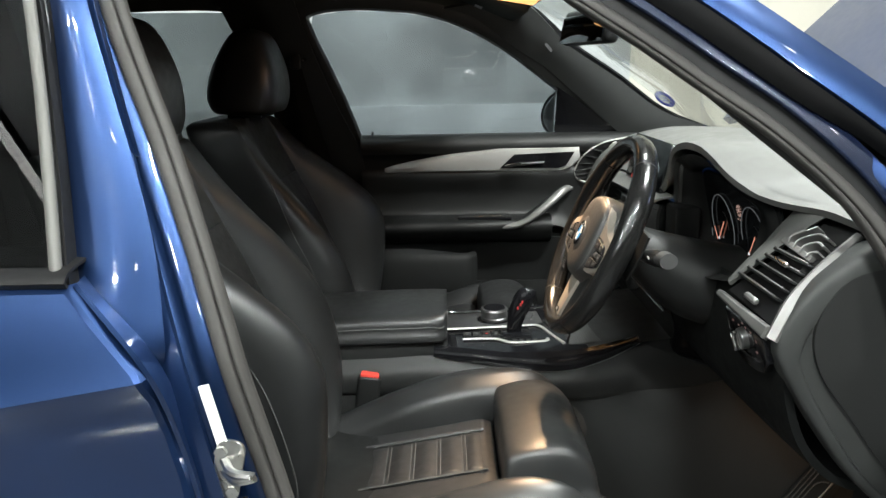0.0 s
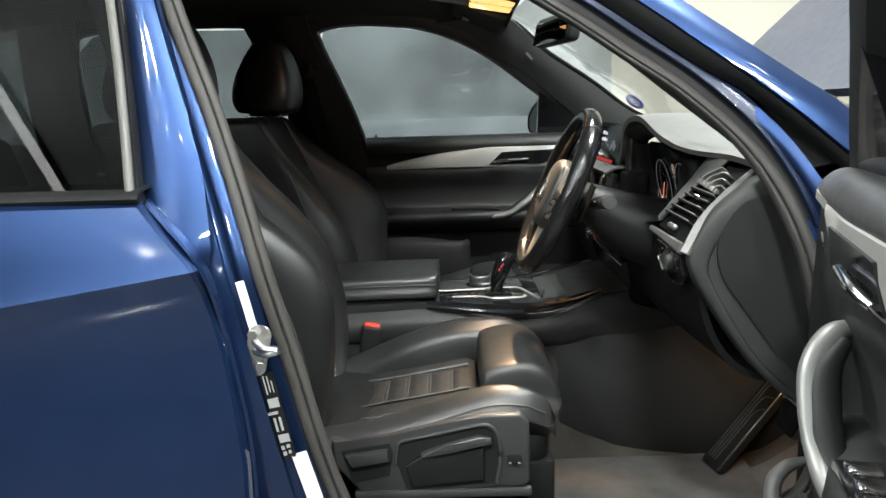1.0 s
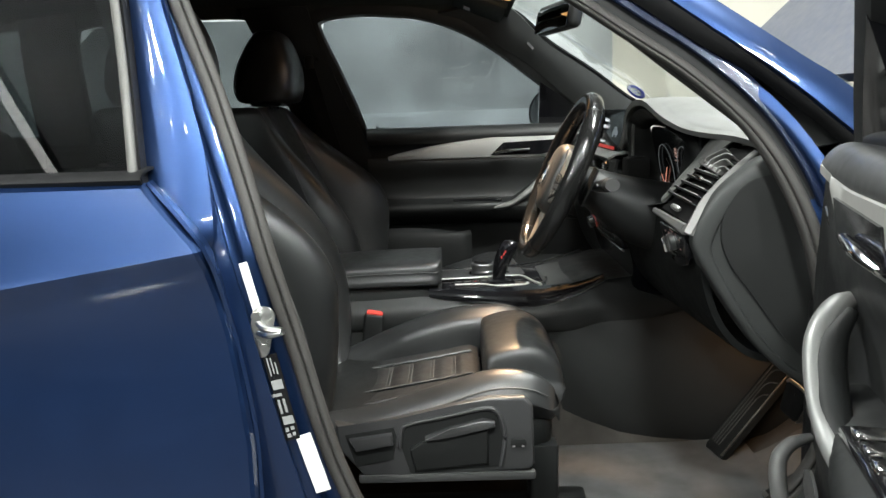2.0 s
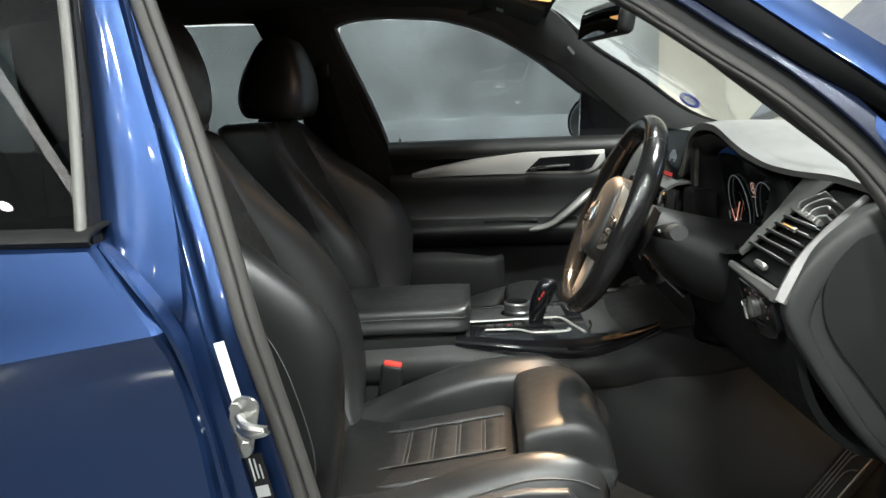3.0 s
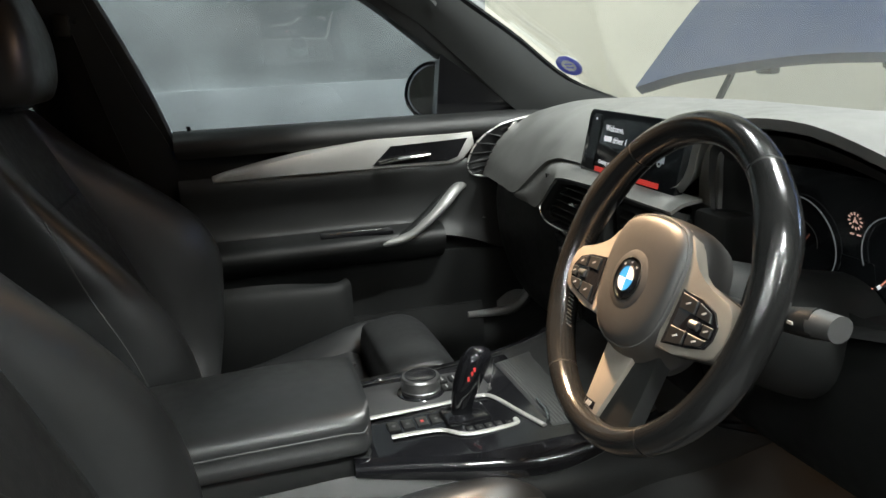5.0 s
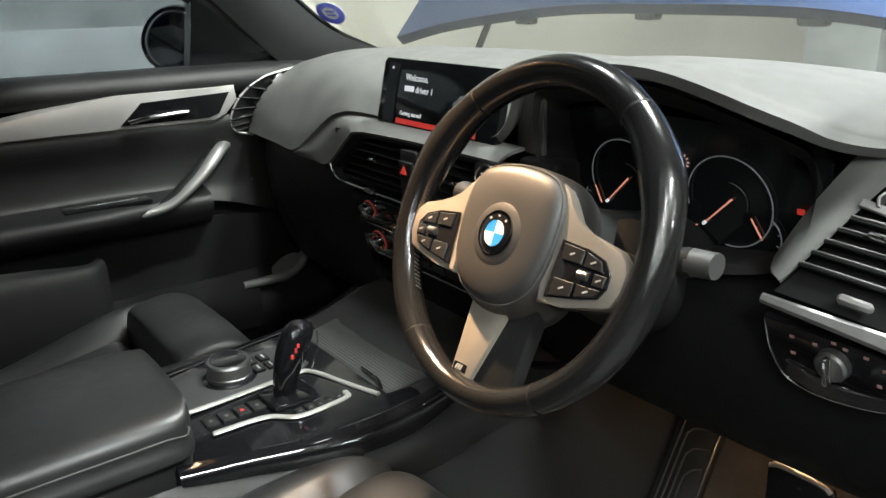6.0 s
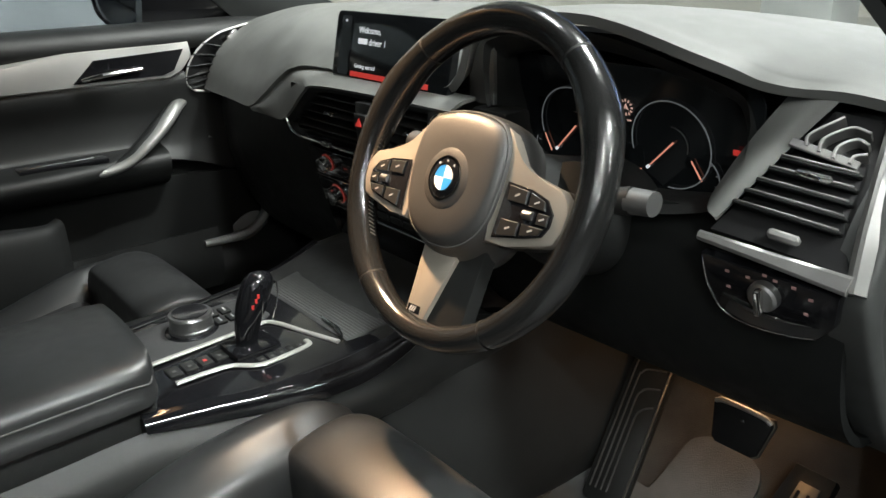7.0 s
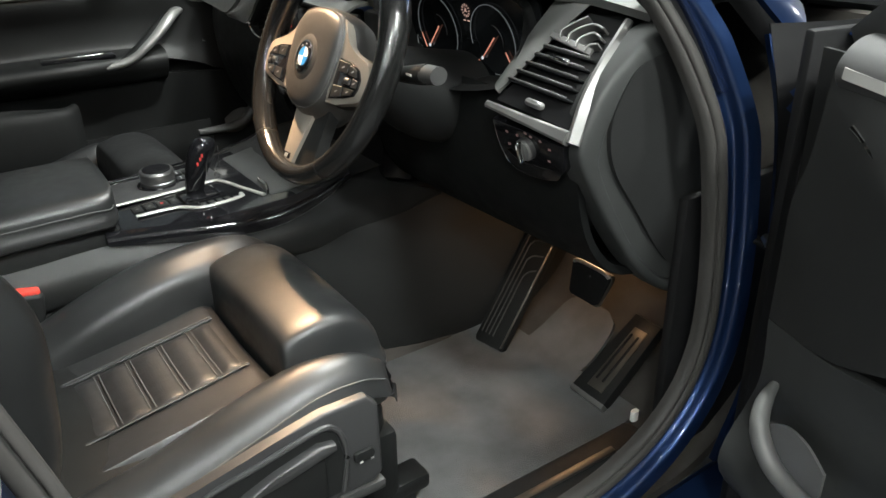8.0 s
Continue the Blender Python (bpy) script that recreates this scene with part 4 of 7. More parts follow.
def gauge(u, v, r, needle_deg, a0=-95, a1=196, ticks=0):
    arc = [cm @ Vector((u + r * math.cos(radians(a)), v + r * math.sin(radians(a)), 0.004)) for a in range(a0, a1, 8)]
    g = part("dial_ring", tube(arc, 0.0008, 60, 6), GLOW_RING, cluster, "thin pale dial ring")
    for i in range(ticks):
        a = radians(a0 + 12 + i * (a1 - a0 - 24) / max(1, ticks - 1))
        f = cm @ Matrix.Translation((u + (r * 0.86) * math.cos(a), v + (r * 0.86) * math.sin(a), 0.0015)) @ Matrix.Rotation(a, 4, "Z")
        part("tick", rbox(f.translation, (0.004, 0.001, 0.0005), 0, m=f), GLOW_RING, g, smooth=False)
    a = radians(needle_deg)
    tip = 0.86 if r > 0.04 else 0.8
    f = cm @ Matrix.Translation((u, v, 0.003)) @ Matrix.Rotation(a, 4, "Z")
    part("needle", prism([(-0.006, -0.0010), (r * tip, -0.0007), (r * tip, 0.0007), (-0.006, 0.0010)], 0.001, f, 0), GLOW_AMBER, g, "lit amber needle")
    if r > 0.04:
        part("needle_tip", prism(rounded(0.006, 0.004, 0.001), 0.0012, f @ Matrix.Translation((r * tip, 0, 0.0003)), 0), GLOW_WHITE, g)
        part("inner_ring", tube([cm @ Vector((u + r * 0.42 * math.cos(radians(q)), v + r * 0.42 * math.sin(radians(q)), 0.002)) for q in range(-20, 100, 12)], 0.0006, 20, 5), STALK_GREY, g)
    return g


gauge(-0.082, -0.007, 0.055, 225)
gauge(0.066, -0.004, 0.054, 225)
gauge(-0.128, -0.040, 0.024, 110, 150, 300, 4)
gauge(0.104, -0.036, 0.026, 120, -110, 60, 5)
part("base_line", tube([cm @ Vector(p) for p in ((-0.060, -0.045, 0.002), (-0.030, -0.048, 0.002), (0.0, -0.046, 0.002), (0.022, -0.043, 0.002))], 0.0007, 16, 5), GLOW_AMBER, cluster, "thin red line under the dials")
for i in range(12):
    q = radians(i * 30)
    part("rose_mark", prism(rounded(0.0034, 0.0018, 0.0004), 0.0006, cm @ Matrix.Translation((0.003 + 0.0088 * math.cos(q), 0.033 + 0.0088 * math.sin(q), 0.001)) @ Matrix.Rotation(q, 4, "Z"), 0), PALE_AMBER, cluster)
part("rose_needle", prism([(-0.004, -0.003), (0.0, 0.005), (0.004, -0.003), (0.0, -0.001)], 0.0006, cm @ Matrix.Translation((0.003, 0.033, 0.001)), 0), PALE_AMBER, cluster)
for px0 in (-0.003, 0.007):
    part("digit_bar", prism(rounded(0.006, 0.0018, 0.0004), 0.0006, cm @ Matrix.Translation((px0, 0.017, 0.001)), 0), PALE_AMBER, cluster)
part("info_field", prism(rounded(0.05, 0.03, 0.004), 0.0008, cm @ Matrix.Translation((0, -0.028, 0)), 0), SCREEN_BLACK, cluster)
part("red_field", prism(rounded(0.03, 0.003, 0.001), 0.0008, cm @ Matrix.Translation((0.0, -0.053, 0.001)), 0), GLOW_RED, cluster)
part("info_bar", prism(rounded(0.022, 0.004, 0.001), 0.0008, cm @ Matrix.Translation((0, -0.048, 0.001)), 0), GLOW_DIM, cluster)
part("warning_light", prism(rounded(0.0085, 0.0065, 0.001), 0.0008, cm @ Matrix.Translation((0.152, 0.004, 0.005)), 0), GLOW_RED, cluster, "red warning lamp")

part("cowl_side", rbox((0.60, -0.60, 1.02), (0.08, 0.16, 0.14), 0.01), DEEP_BLACK, dash)
part("cowl_back", rbox((0.56, -0.40, 1.04), (0.03, 0.40, 0.17), 0.01), DEEP_BLACK, dash)
# side vents in their silver frames, light switch below
V_BI, V_BO, V_TO, V_TI = Vector((0.428, -0.580, 0.985)), Vector((0.440, -0.716, 0.972)), Vector((0.566, -0.682, 1.088)), Vector((0.535, -0.640, 1.098))
for side in (-1,):
    def sv(v):
        return Vector((v.x, -side * v.y, v.z))
    bi, bo, to, ti = sv(V_BI), sv(V_BO), sv(V_TO), sv(V_TI)
    nz = (bo - bi).cross(ti - bi).normalized() * (1 if side < 0 else -1)
    vent = part("side_vent", quads([[p + nz * d for p in (bi, bo, to, ti)] for d in (-0.05, -0.006)], True, True), BLACK_RUBBER, dash, "louvred side air vent", smooth=False)
    for i in range(5):
        u = 0.195 + i * 0.094
        a, b = bi.lerp(ti, u), bo.lerp(to, u)
        a, b = a.lerp(b, 0.02), b.lerp(a, 0.10)
        mm = axes((0, 0, 0), b - a, ti - bi)
        part("slat", rbox((a + b) / 2 + nz * 0.004, ((b - a).length, 0.0035, 0.02), 0.0012, 1, m=mm @ pose(0, 0, 0, 12)), HARD_PLASTIC, vent)
        part("slat_edge", rbox((a + b) / 2 + nz * 0.014, ((b - a).length - 0.004, 0.002, 0.002), 0.0005, 1, m=mm), VENT_SILVER, vent)
    def on(u, v, d=0.0):
        return bi.lerp(bo, u).lerp(ti.lerp(to, u), v) + nz * d

    for vane in (((0.21, 0.66), (0.15, 0.74), (0.39, 0.90)), ((0.38, 0.64), (0.34, 0.73), (0.57, 0.84), (0.85, 0.83)), ((0.56, 0.62), (0.55, 0.70), (0.71, 0.77), (0.88, 0.75)), ((0.75, 0.61), (0.77, 0.66), (0.90, 0.69))):
        part("cross_vane", ribbon([on(u, v, 0.010) for u, v in vane], 0.0032, 0.016, nz, 16), VENT_SILVER, vent)
    part("vane_bar", ribbon([on(0.0, 0.675, 0.012), on(0.84, 0.615, 0.012)], 0.009, 0.004, nz, 6), VENT_SILVER, vent)
    a = bi.lerp(ti, 0.47).lerp(bo.lerp(to, 0.47), 0.5)
    part("adjuster", rbox(a + nz * 0.017, (0.036, 0.008, 0.010), 0.003, 1, m=axes((0, 0, 0), bo - bi, ti - bi)), CHROME, vent)
    part("vent_wheel", rbox(bi.lerp(bo, 0.55).lerp(ti, 0.07) + nz * 0.006, (0.032, 0.010, 0.010), 0.003, 1, m=axes((0, 0, 0), bo - bi, ti - bi)), VENT_SILVER, vent)
    drop = Vector((-0.006, 0, -0.010))
    part("vent_frame", ribbon([bi + drop + (bi - bo) * 0.04, bi.lerp(bo, 0.5) + drop, bo + drop + (bo - bi) * 0.05], [0.010, 0.014, 0.019], 0.012, (nz + Vector((-0.5, 0, 0))).normalized(), 12), VENT_SILVER, dash, "satin silver vent frame")
    o = (bo - bi).normalized() * 0.012
    part("vent_frame", ribbon([bo + o + Vector((-0.002, 0, -0.018)), bo.lerp(to, 0.25) + o + Vector((-0.004, 0, 0.004)), bo.lerp(to, 0.6) + o * 0.9 + Vector((-0.004, 0, 0.006)), to + o * 0.5], [0.018, 0.019, 0.018, 0.012], 0.012, (nz + Vector((0, 0.9 * side, 0))).normalized(), 30), VENT_SILVER, dash, "satin silver vent frame")
    if side < 0:
      part("vent_surround", sheet([[sv(Vector(p)) for p in ((0.545, -0.640, 1.106), (0.505, -0.622, 1.068), (0.466, -0.602, 1.026), (0.434, -0.584, 0.990))],
                                 [sv(Vector(p)) for p in ((0.530, -0.626, 1.106), (0.493, -0.606, 1.068), (0.464, -0.590, 1.034), (0.438, -0.575, 0.996))],
                                 [sv(Vector(p)) for p in ((0.520, -0.600, 1.108), (0.500, -0.588, 1.075), (0.482, -0.576, 1.042), (0.458, -0.566, 1.004))]], -0.006 * side, 14, 12), DASH_TOP, dash, "grey cheek beside the vent")

# far side vent between the pad's edge and a curved silver rim
far_rim = [(0.452, 0.686, 0.966), (0.416, 0.688, 0.975), (0.404, 0.689, 1.0), (0.428, 0.689, 1.047), (0.484, 0.688, 1.086), (0.565, 0.687, 1.104)]
far_pad = [(0.452, 0.676, 0.970), (0.458, 0.676, 0.985), (0.468, 0.676, 1.010), (0.486, 0.676, 1.038), (0.520, 0.676, 1.070), (0.575, 0.676, 1.100)]
far_vent = part("side_vent", sheet([[q, ((p[0] + q[0]) / 2 + 0.016, 0.700, (p[2] + q[2]) / 2 - 0.012), p] for p, q in zip(far_rim, far_pad)], 0.004, 10, 30), BLACK_RUBBER, dash, "louvred side air vent")
rim_line, pad_line = spline(far_rim, 41), spline(far_pad, 41)
for i in range(6):
    p, q = rim_line[8 + i * 4], pad_line[8 + i * 4]
    part("slat", ribbon([p, (p + q) / 2 + Vector((0.006, 0.004, 0)), q], 0.003, 0.012, (-0.6, -0.6, 0.4), 8), HARD_PLASTIC, far_vent)
part("adjuster", rbox((rim_line[34] + pad_line[34]) / 2, (0.03, 0.008, 0.012), 0.003, 1, m=pose(0, 0, 0, 0, -35)), CHROME, far_vent)
part("vent_frame", tube(far_rim, 0.0028, 50, 8), SILVER, dash, "curved silver vent rim")

lp = axes((0.440, -0.648, 0.955), (0, -1, 0), (-0.25, 0, 1))
switch = part("light_switch_panel", prism([(-0.076, 0), (0.07, -0.004), (0.066, -0.04), (0.05, -0.062), (0.016, -0.070), (-0.024, -0.073), (-0.056, -0.064), (-0.071, -0.034)], 0.012, lp @ Matrix.Translation((0, 0, -0.002)), 0.003), GLOSS, dash, "gloss black light switch panel")
knob_m = lp @ Matrix.Translation((-0.003, -0.026, 0.010))
rotary = part("rotary_switch", lathe([(0, 0), (0.0165, 0), (0.0160, 0.008), (0.0135, 0.0105), (0, 0.0105)], knob_m, 32), KNOB, switch, "dark metal rotary light switch")
part("switch_grip", rbox(knob_m @ Vector((0, -0.001, 0.014)), (0.0075, 0.031, 0.011), 0.003, m=lp), CHROME, rotary)
part("grip_mark", rbox(knob_m @ Vector((0, 0.009, 0.0198)), (0.0015, 0.006, 0.0006), 0, m=lp), BADGE_WHITE, rotary, smooth=False)
part("switch_edge", tube([lp @ Vector(p) for p in ((-0.075, -0.004, 0.008), (-0.070, -0.034, 0.009), (-0.055, -0.063, 0.009), (-0.024, -0.072, 0.009), (0.016, -0.069, 0.009), (0.048, -0.061, 0.009))], 0.0012, 30, 6), CHROME, switch)
part("switch_trim", ribbon([lp @ Vector(p) for p in ((-0.052, -0.043, 0.0108), (-0.02, -0.0505, 0.0115), (0.01, -0.0505, 0.0115), (0.045, -0.046, 0.0108))], [0.001, 0.005, 0.004, 0.001], 0.002, lp.to_3x3() @ Vector((0, 0, 1)), 20), CHROME, switch)
for px, py in ((-0.045, -0.012), (-0.044, -0.031), (-0.022, -0.012), (-0.004, -0.0035), (0.007, -0.0062), (0.026, -0.0078), (0.043, -0.0157), (0.0385, -0.034)):
    part("legend", rbox(lp @ Vector((px, py, 0.0104)), (0.0046, 0.003, 0.0006), 0, m=lp), PINK_PRINT, switch, smooth=False)

# ---- steering wheel ----
wheel = empty("steering_wheel", "black leather three-spoke steering wheel with silver inserts", "steering wheel", (0.264, -0.3905, 1.031))
rake = radians(24.2)
wm = axes((0.264, -0.3905, 1.031), (0, -1, 0), (math.sin(rake), 0, math.cos(rake))) @ Matrix.Rotation(radians(2.6), 4, "Z")
R = 0.1715


def rim_point(deg, r=R, h=0.0):
    a = radians(deg)
    return wm @ Vector((r * math.cos(a), r * 0.985 * math.sin(a), h))


def rim_arc(a0, a1, n=40, flare=0.0):
    rows = []
    for i in range(n + 1):
        deg = a0 + (a1 - a0) * i / n
        a = radians(deg)
        grip = sum(math.exp(-((deg - c + 180) % 360 - 180) ** 2 / 160.0) for c in (28, 152)) * 0.0035
        slim = 0.0035 * math.exp(-((deg - 268 + 180) % 360 - 180) ** 2 / 2200.0)
        rr, rt = 0.0175 + grip - slim, 0.0195 + grip * 0.6 - slim * 0.6
        centre = Vector(((R + slim) * math.cos(a), (R * 0.985 + slim) * math.sin(a), 0))
        er = Vector((math.cos(a), math.sin(a), 0))
        rows.append([wm @ (centre + er * rr * math.cos(q) + Vector((0, 0, 1)) * rt * math.sin(q)) for q in (2 * math.pi * k / 16 for k in range(16))])
    return quads(rows, True, True)


cuts = (51, 129, 234, 302, 411)
for a0, a1 in zip(cuts, cuts[1:]):
    part("rim_section", rim_arc(a0 + 0.35, a1 - 0.35, 44), LEATHER_WORN, wheel, "worn shiny black leather rim")
for a0 in cuts[:4]:
    part("rim_seam", rim_arc(a0 - 0.5, a0 + 0.5, 2), BLACK_RUBBER, wheel)
# stitching on the inside of the rim
for a0, a1 in ((140, 218), (322, 396)):
    for i in range(int((a1 - a0) / 1.8)):
        p0 = rim_point(a0 + i * 1.8, R - 0.0168, 0.004)
        p1 = rim_point(a0 + i * 1.8 + 1.1, R - 0.0168, -0.003)
        part("rim_stitch", tube([p0, p1], 0.0007, 2, 4), STITCH, wheel)
bag = [(-0.066, 0.030), (-0.052, 0.058), (-0.02, 0.068), (0.02, 0.068), (0.052, 0.058), (0.066, 0.030), (0.064, -0.02), (0.05, -0.052), (0.02, -0.07), (-0.02, -0.07), (-0.05, -0.052), (-0.064, -0.02)]
part("airbag_cover", loft([[wm @ Vector((x * s, y * s + dy, h)) for x, y in bag] for s, dy, h in ((1.10, -0.016, -0.040), (1.17, -0.014, -0.022), (1.12, -0.009, -0.004), (1.045, -0.005, 0.011), (1.02, -0.005, 0.0148), (1.0, -0.005, 0.0152), (0.97, -0.005, 0.0185), (0.86, -0.005, 0.0225), (0.6, -0.006, 0.0255), (0.25, -0.007, 0.0262))], 52, 34), AIRBAG, wheel, "domed airbag cover")
part("airbag_seam", tube([wm @ Vector((x * 1.012, y * 1.012 - 0.005, 0.0152)) for x, y in bag], 0.0009, 60, 6, closed=True), STITCH, wheel)
part("emblem_well", lathe([(0.0225, 0.0), (0.0235, 0.0035), (0.028, 0.0032), (0.034, 0.0008), (0.034, -0.002), (0.0225, -0.002)], wm @ Matrix.Translation((0, -0.008, 0.0245)), 44), AIRBAG, wheel)
for s in (-1, 1):
    part("horn_mark", prism(rounded(0.008, 0.0026, 0.001), 0.0006, wm @ Matrix.Translation((s * 0.045, -0.001, 0.0235)), 0), HARD_PLASTIC, wheel)
    arm = [(0.06, 0.016), (0.10, 0.012), (0.135, 0.004), (0.170, 0.004), (0.170, -0.034), (0.14, -0.046), (0.11, -0.055), (0.07, -0.062), (0.052, -0.05)]
    poly = [(s * x, y) for x, y in arm]
    part("spoke", prism(poly if s > 0 else poly[::-1], 0.018, wm @ Matrix.Translation((0, 0, -0.020)), 0.004), HARD_PLASTIC, wheel)
    ins = [(0.040, 0.061), (0.048, 0.060), (0.062, 0.051), (0.074, 0.036), (0.084, 0.023), (0.097, 0.0160), (0.115, 0.0118), (0.140, 0.0065), (0.150, -0.002), (0.1545, -0.013), (0.1535, -0.030), (0.147, -0.044), (0.137, -0.049), (0.092, -0.058), (0.062, -0.060), (0.060, -0.02), (0.062, 0.02), (0.056, 0.044)]
    poly = [(s * x, y) for x, y in ins]
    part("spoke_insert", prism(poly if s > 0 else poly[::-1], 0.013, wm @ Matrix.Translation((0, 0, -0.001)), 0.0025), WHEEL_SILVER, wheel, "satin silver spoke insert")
    pad_p = [(0.076, 0.004), (0.108, 0.0012), (0.130, -0.0055), (0.140, -0.0175), (0.1395, -0.030), (0.133, -0.0405), (0.112, -0.046), (0.072, -0.053)]
    poly = [(s * x, y) for x, y in pad_p]
    pad = part("button_pad", prism(poly if s > 0 else poly[::-1], 0.004, wm @ Matrix.Translation((0, 0, 0.0105)), 0.0008), GLOSS, wheel)
    for quad in ((0.081, 0.001, 0.106, -0.0015, 0.106, -0.0145, 0.082, -0.014), (0.110, -0.002, 0.1285, -0.0078, 0.132, -0.0165, 0.110, -0.0150), (0.124, -0.019, 0.1375, -0.0195, 0.137, -0.030, 0.124, -0.030),
                       (0.080, -0.0325, 0.104, -0.0325, 0.104, -0.0455, 0.079, -0.050), (0.108, -0.0325, 0.1345, -0.0325, 0.1305, -0.0395, 0.108, -0.0445)):
        pts = [(s * quad[i], quad[i + 1]) for i in range(0, 8, 2)]
        part("button", prism(pts[::-1] if s > 0 else pts, 0.0022, wm @ Matrix.Translation((0, 0, 0.0142)), 0.0006, 1), BUTTON, pad)
        cx, cy = sum(q[0] for q in pts) / 4, sum(q[1] for q in pts) / 4
        part("legend_bar", rbox(wm @ Vector((cx, cy, 0.0166)), (0.006, 0.0017, 0.0005), 0, m=wm @ pose(0, 0, 0, 0, 0, 25)), PALE_PRINT, pad, smooth=False)
    part("thumb_roller", tube([wm @ Vector((s * 0.106, -0.0235, 0.0145)), wm @ Vector((s * 0.118, -0.0235, 0.0145))], 0.0044, 6, 14), KNOB, pad, "knurled metal thumb roller")
# lower spoke: dark body, silver insert on one half
part("lower_spoke", prism([(-0.034, -0.060), (-0.036, -0.165), (0.048, -0.158), (0.056, -0.060)][::-1], 0.018, wm @ Matrix.Translation((0, 0, -0.022)), 0.004), HARD_PLASTIC, wheel)
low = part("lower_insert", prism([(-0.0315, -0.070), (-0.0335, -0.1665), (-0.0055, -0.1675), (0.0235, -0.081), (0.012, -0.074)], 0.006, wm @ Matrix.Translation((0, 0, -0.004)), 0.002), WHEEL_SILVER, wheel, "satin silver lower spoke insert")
part("spoke_badge", rbox(wm @ Vector((-0.0205, -0.1515, 0.0022)), (0.02, 0.009, 0.001), 0.0004, m=wm), GLOSS, low)
for k in range(3):
    part("badge_stripe", prism([(-0.003, -0.003), (-0.0008, -0.003), (0.0018, 0.003), (-0.0004, 0.003)], 0.0004, wm @ Matrix.Translation((-0.0245 + k * 0.0035, -0.1515, 0.0027)), 0), PALE_PRINT, low, smooth=False)
em = wm @ Matrix.Translation((0, -0.008, 0.0245))
badge = part("emblem", lathe([(0, 0), (0.0222, 0), (0.0222, 0.003), (0.0205, 0.0042), (0.0, 0.0042)], em, 40), GLOSS, wheel, "round black, blue and white badge")
part("emblem_rim", lathe([(0.0212, 0.002), (0.0226, 0.002), (0.0226, 0.0048), (0.0212, 0.0048)], em, 40), CHROME, badge)
for i in range(4):
    poly = [(0, 0)] + [(0.0138 * math.cos(radians(a)), 0.0138 * math.sin(radians(a))) for a in range(i * 90, i * 90 + 91, 15)]
    part("quadrant", prism(poly, 0.0012, em @ Matrix.Translation((0, 0, 0.0038)), 0), BADGE_BLUE if i % 2 else BADGE_WHITE, badge, smooth=False)
part("emblem_inner_rim", lathe([(0.0136, 0.004), (0.0146, 0.004), (0.0146, 0.0054), (0.0136, 0.0054)], em, 40), CHROME, badge)
for q in (52, 90, 128):
    part("ring_mark", prism(rounded(0.0022, 0.0030, 0.0006), 0.0004, em @ Matrix.Rotation(radians(q), 4, "Z") @ Matrix.Translation((0.0178, 0, 0.0042)), 0), PALE_PRINT, badge, smooth=False)

# steering column with its stalks
column = empty("steering_column", "black plastic steering column shroud with control stalks", "steering column", (0.36, -0.39, 0.98))
part("shroud", loft([[Vector((x, -0.39 + w * math.cos(a), z + hgt * math.sin(a))) for a in (radians(d) for d in range(0, 360, 30))] for x, z, w, hgt in ((0.30, 1.015, 0.038, 0.036), (0.33, 1.0, 0.05, 0.048), (0.38, 0.968, 0.066, 0.066), (0.44, 0.945, 0.075, 0.075), (0.52, 0.93, 0.08, 0.075))], 30, 14), HARD_PLASTIC, column)
for s in (-1, 1):
    stalk = part("stalk", tube([(0.325, -0.39 - s * 0.05, 1.01), (0.325, -0.39 - s * 0.10, 1.015), (0.338, -0.39 - s * 0.160, 1.024)], [0.008, 0.010, 0.015], 14, 12), HARD_PLASTIC, column)
    part("stalk_end", tube([(0.338, -0.39 - s * 0.158, 1.024), (0.340, -0.39 - s * 0.184, 1.026)], [0.0155, 0.0145], 5, 14, flat=0.85), STALK_GREY, stalk, "grey stalk end")
    part("legend_bar", rbox((0.318, -0.39 - s * 0.145, 1.024), (0.001, 0.012, 0.003), 0), BADGE_WHITE, stalk, smooth=False)
    part("paddle", sheet([[(0.325, -0.39 - s * 0.085, 1.05), (0.323, -0.39 - s * 0.105, 1.055), (0.326, -0.39 - s * 0.125, 1.05)], [(0.31, -0.39 - s * 0.09, 1.02), (0.308, -0.39 - s * 0.11, 1.018), (0.31, -0.39 - s * 0.125, 1.012)], [(0.295, -0.39 - s * 0.09, 0.99), (0.293, -0.39 - s * 0.105, 0.982), (0.295, -0.39 - s * 0.115, 0.978)]], 0.004, 8, 10), HARD_PLASTIC, column)

# ---- centre console ----
console = empty("centre_console", "centre console with gloss black shifter panel and armrest", "console", (0.1, 0, 0.33))
part("body", loft([[(x, s * w, z) for s, w, z in ((-1, wb, 0.33), (-1, wt + 0.02, zt - 0.12), (-1, wt, zt - 0.01), (-1, wt - 0.02, zt), (1, wt - 0.02, zt), (1, wt, zt - 0.01), (1, wt + 0.02, zt - 0.12), (1, wb, 0.33))]
                   for x, wb, wt, zt in ((-0.52, 0.13, 0.12, 0.68), (-0.20, 0.13, 0.125, 0.69), (-0.02, 0.135, 0.13, 0.69), (0.14, 0.15, 0.145, 0.70), (0.28, 0.17, 0.165, 0.73), (0.40, 0.185, 0.18, 0.755), (0.52, 0.205, 0.175, 0.765), (0.70, 0.22, 0.17, 0.765), (0.98, 0.25, 0.20, 0.76))], 40, 40), SOFT_PLASTIC, console)


def deck(x, y):
    """Height of the console's deck."""
    return 0.722 + 0.02 * max(0, x) + 0.22 * max(0, x - 0.22) ** 1.5


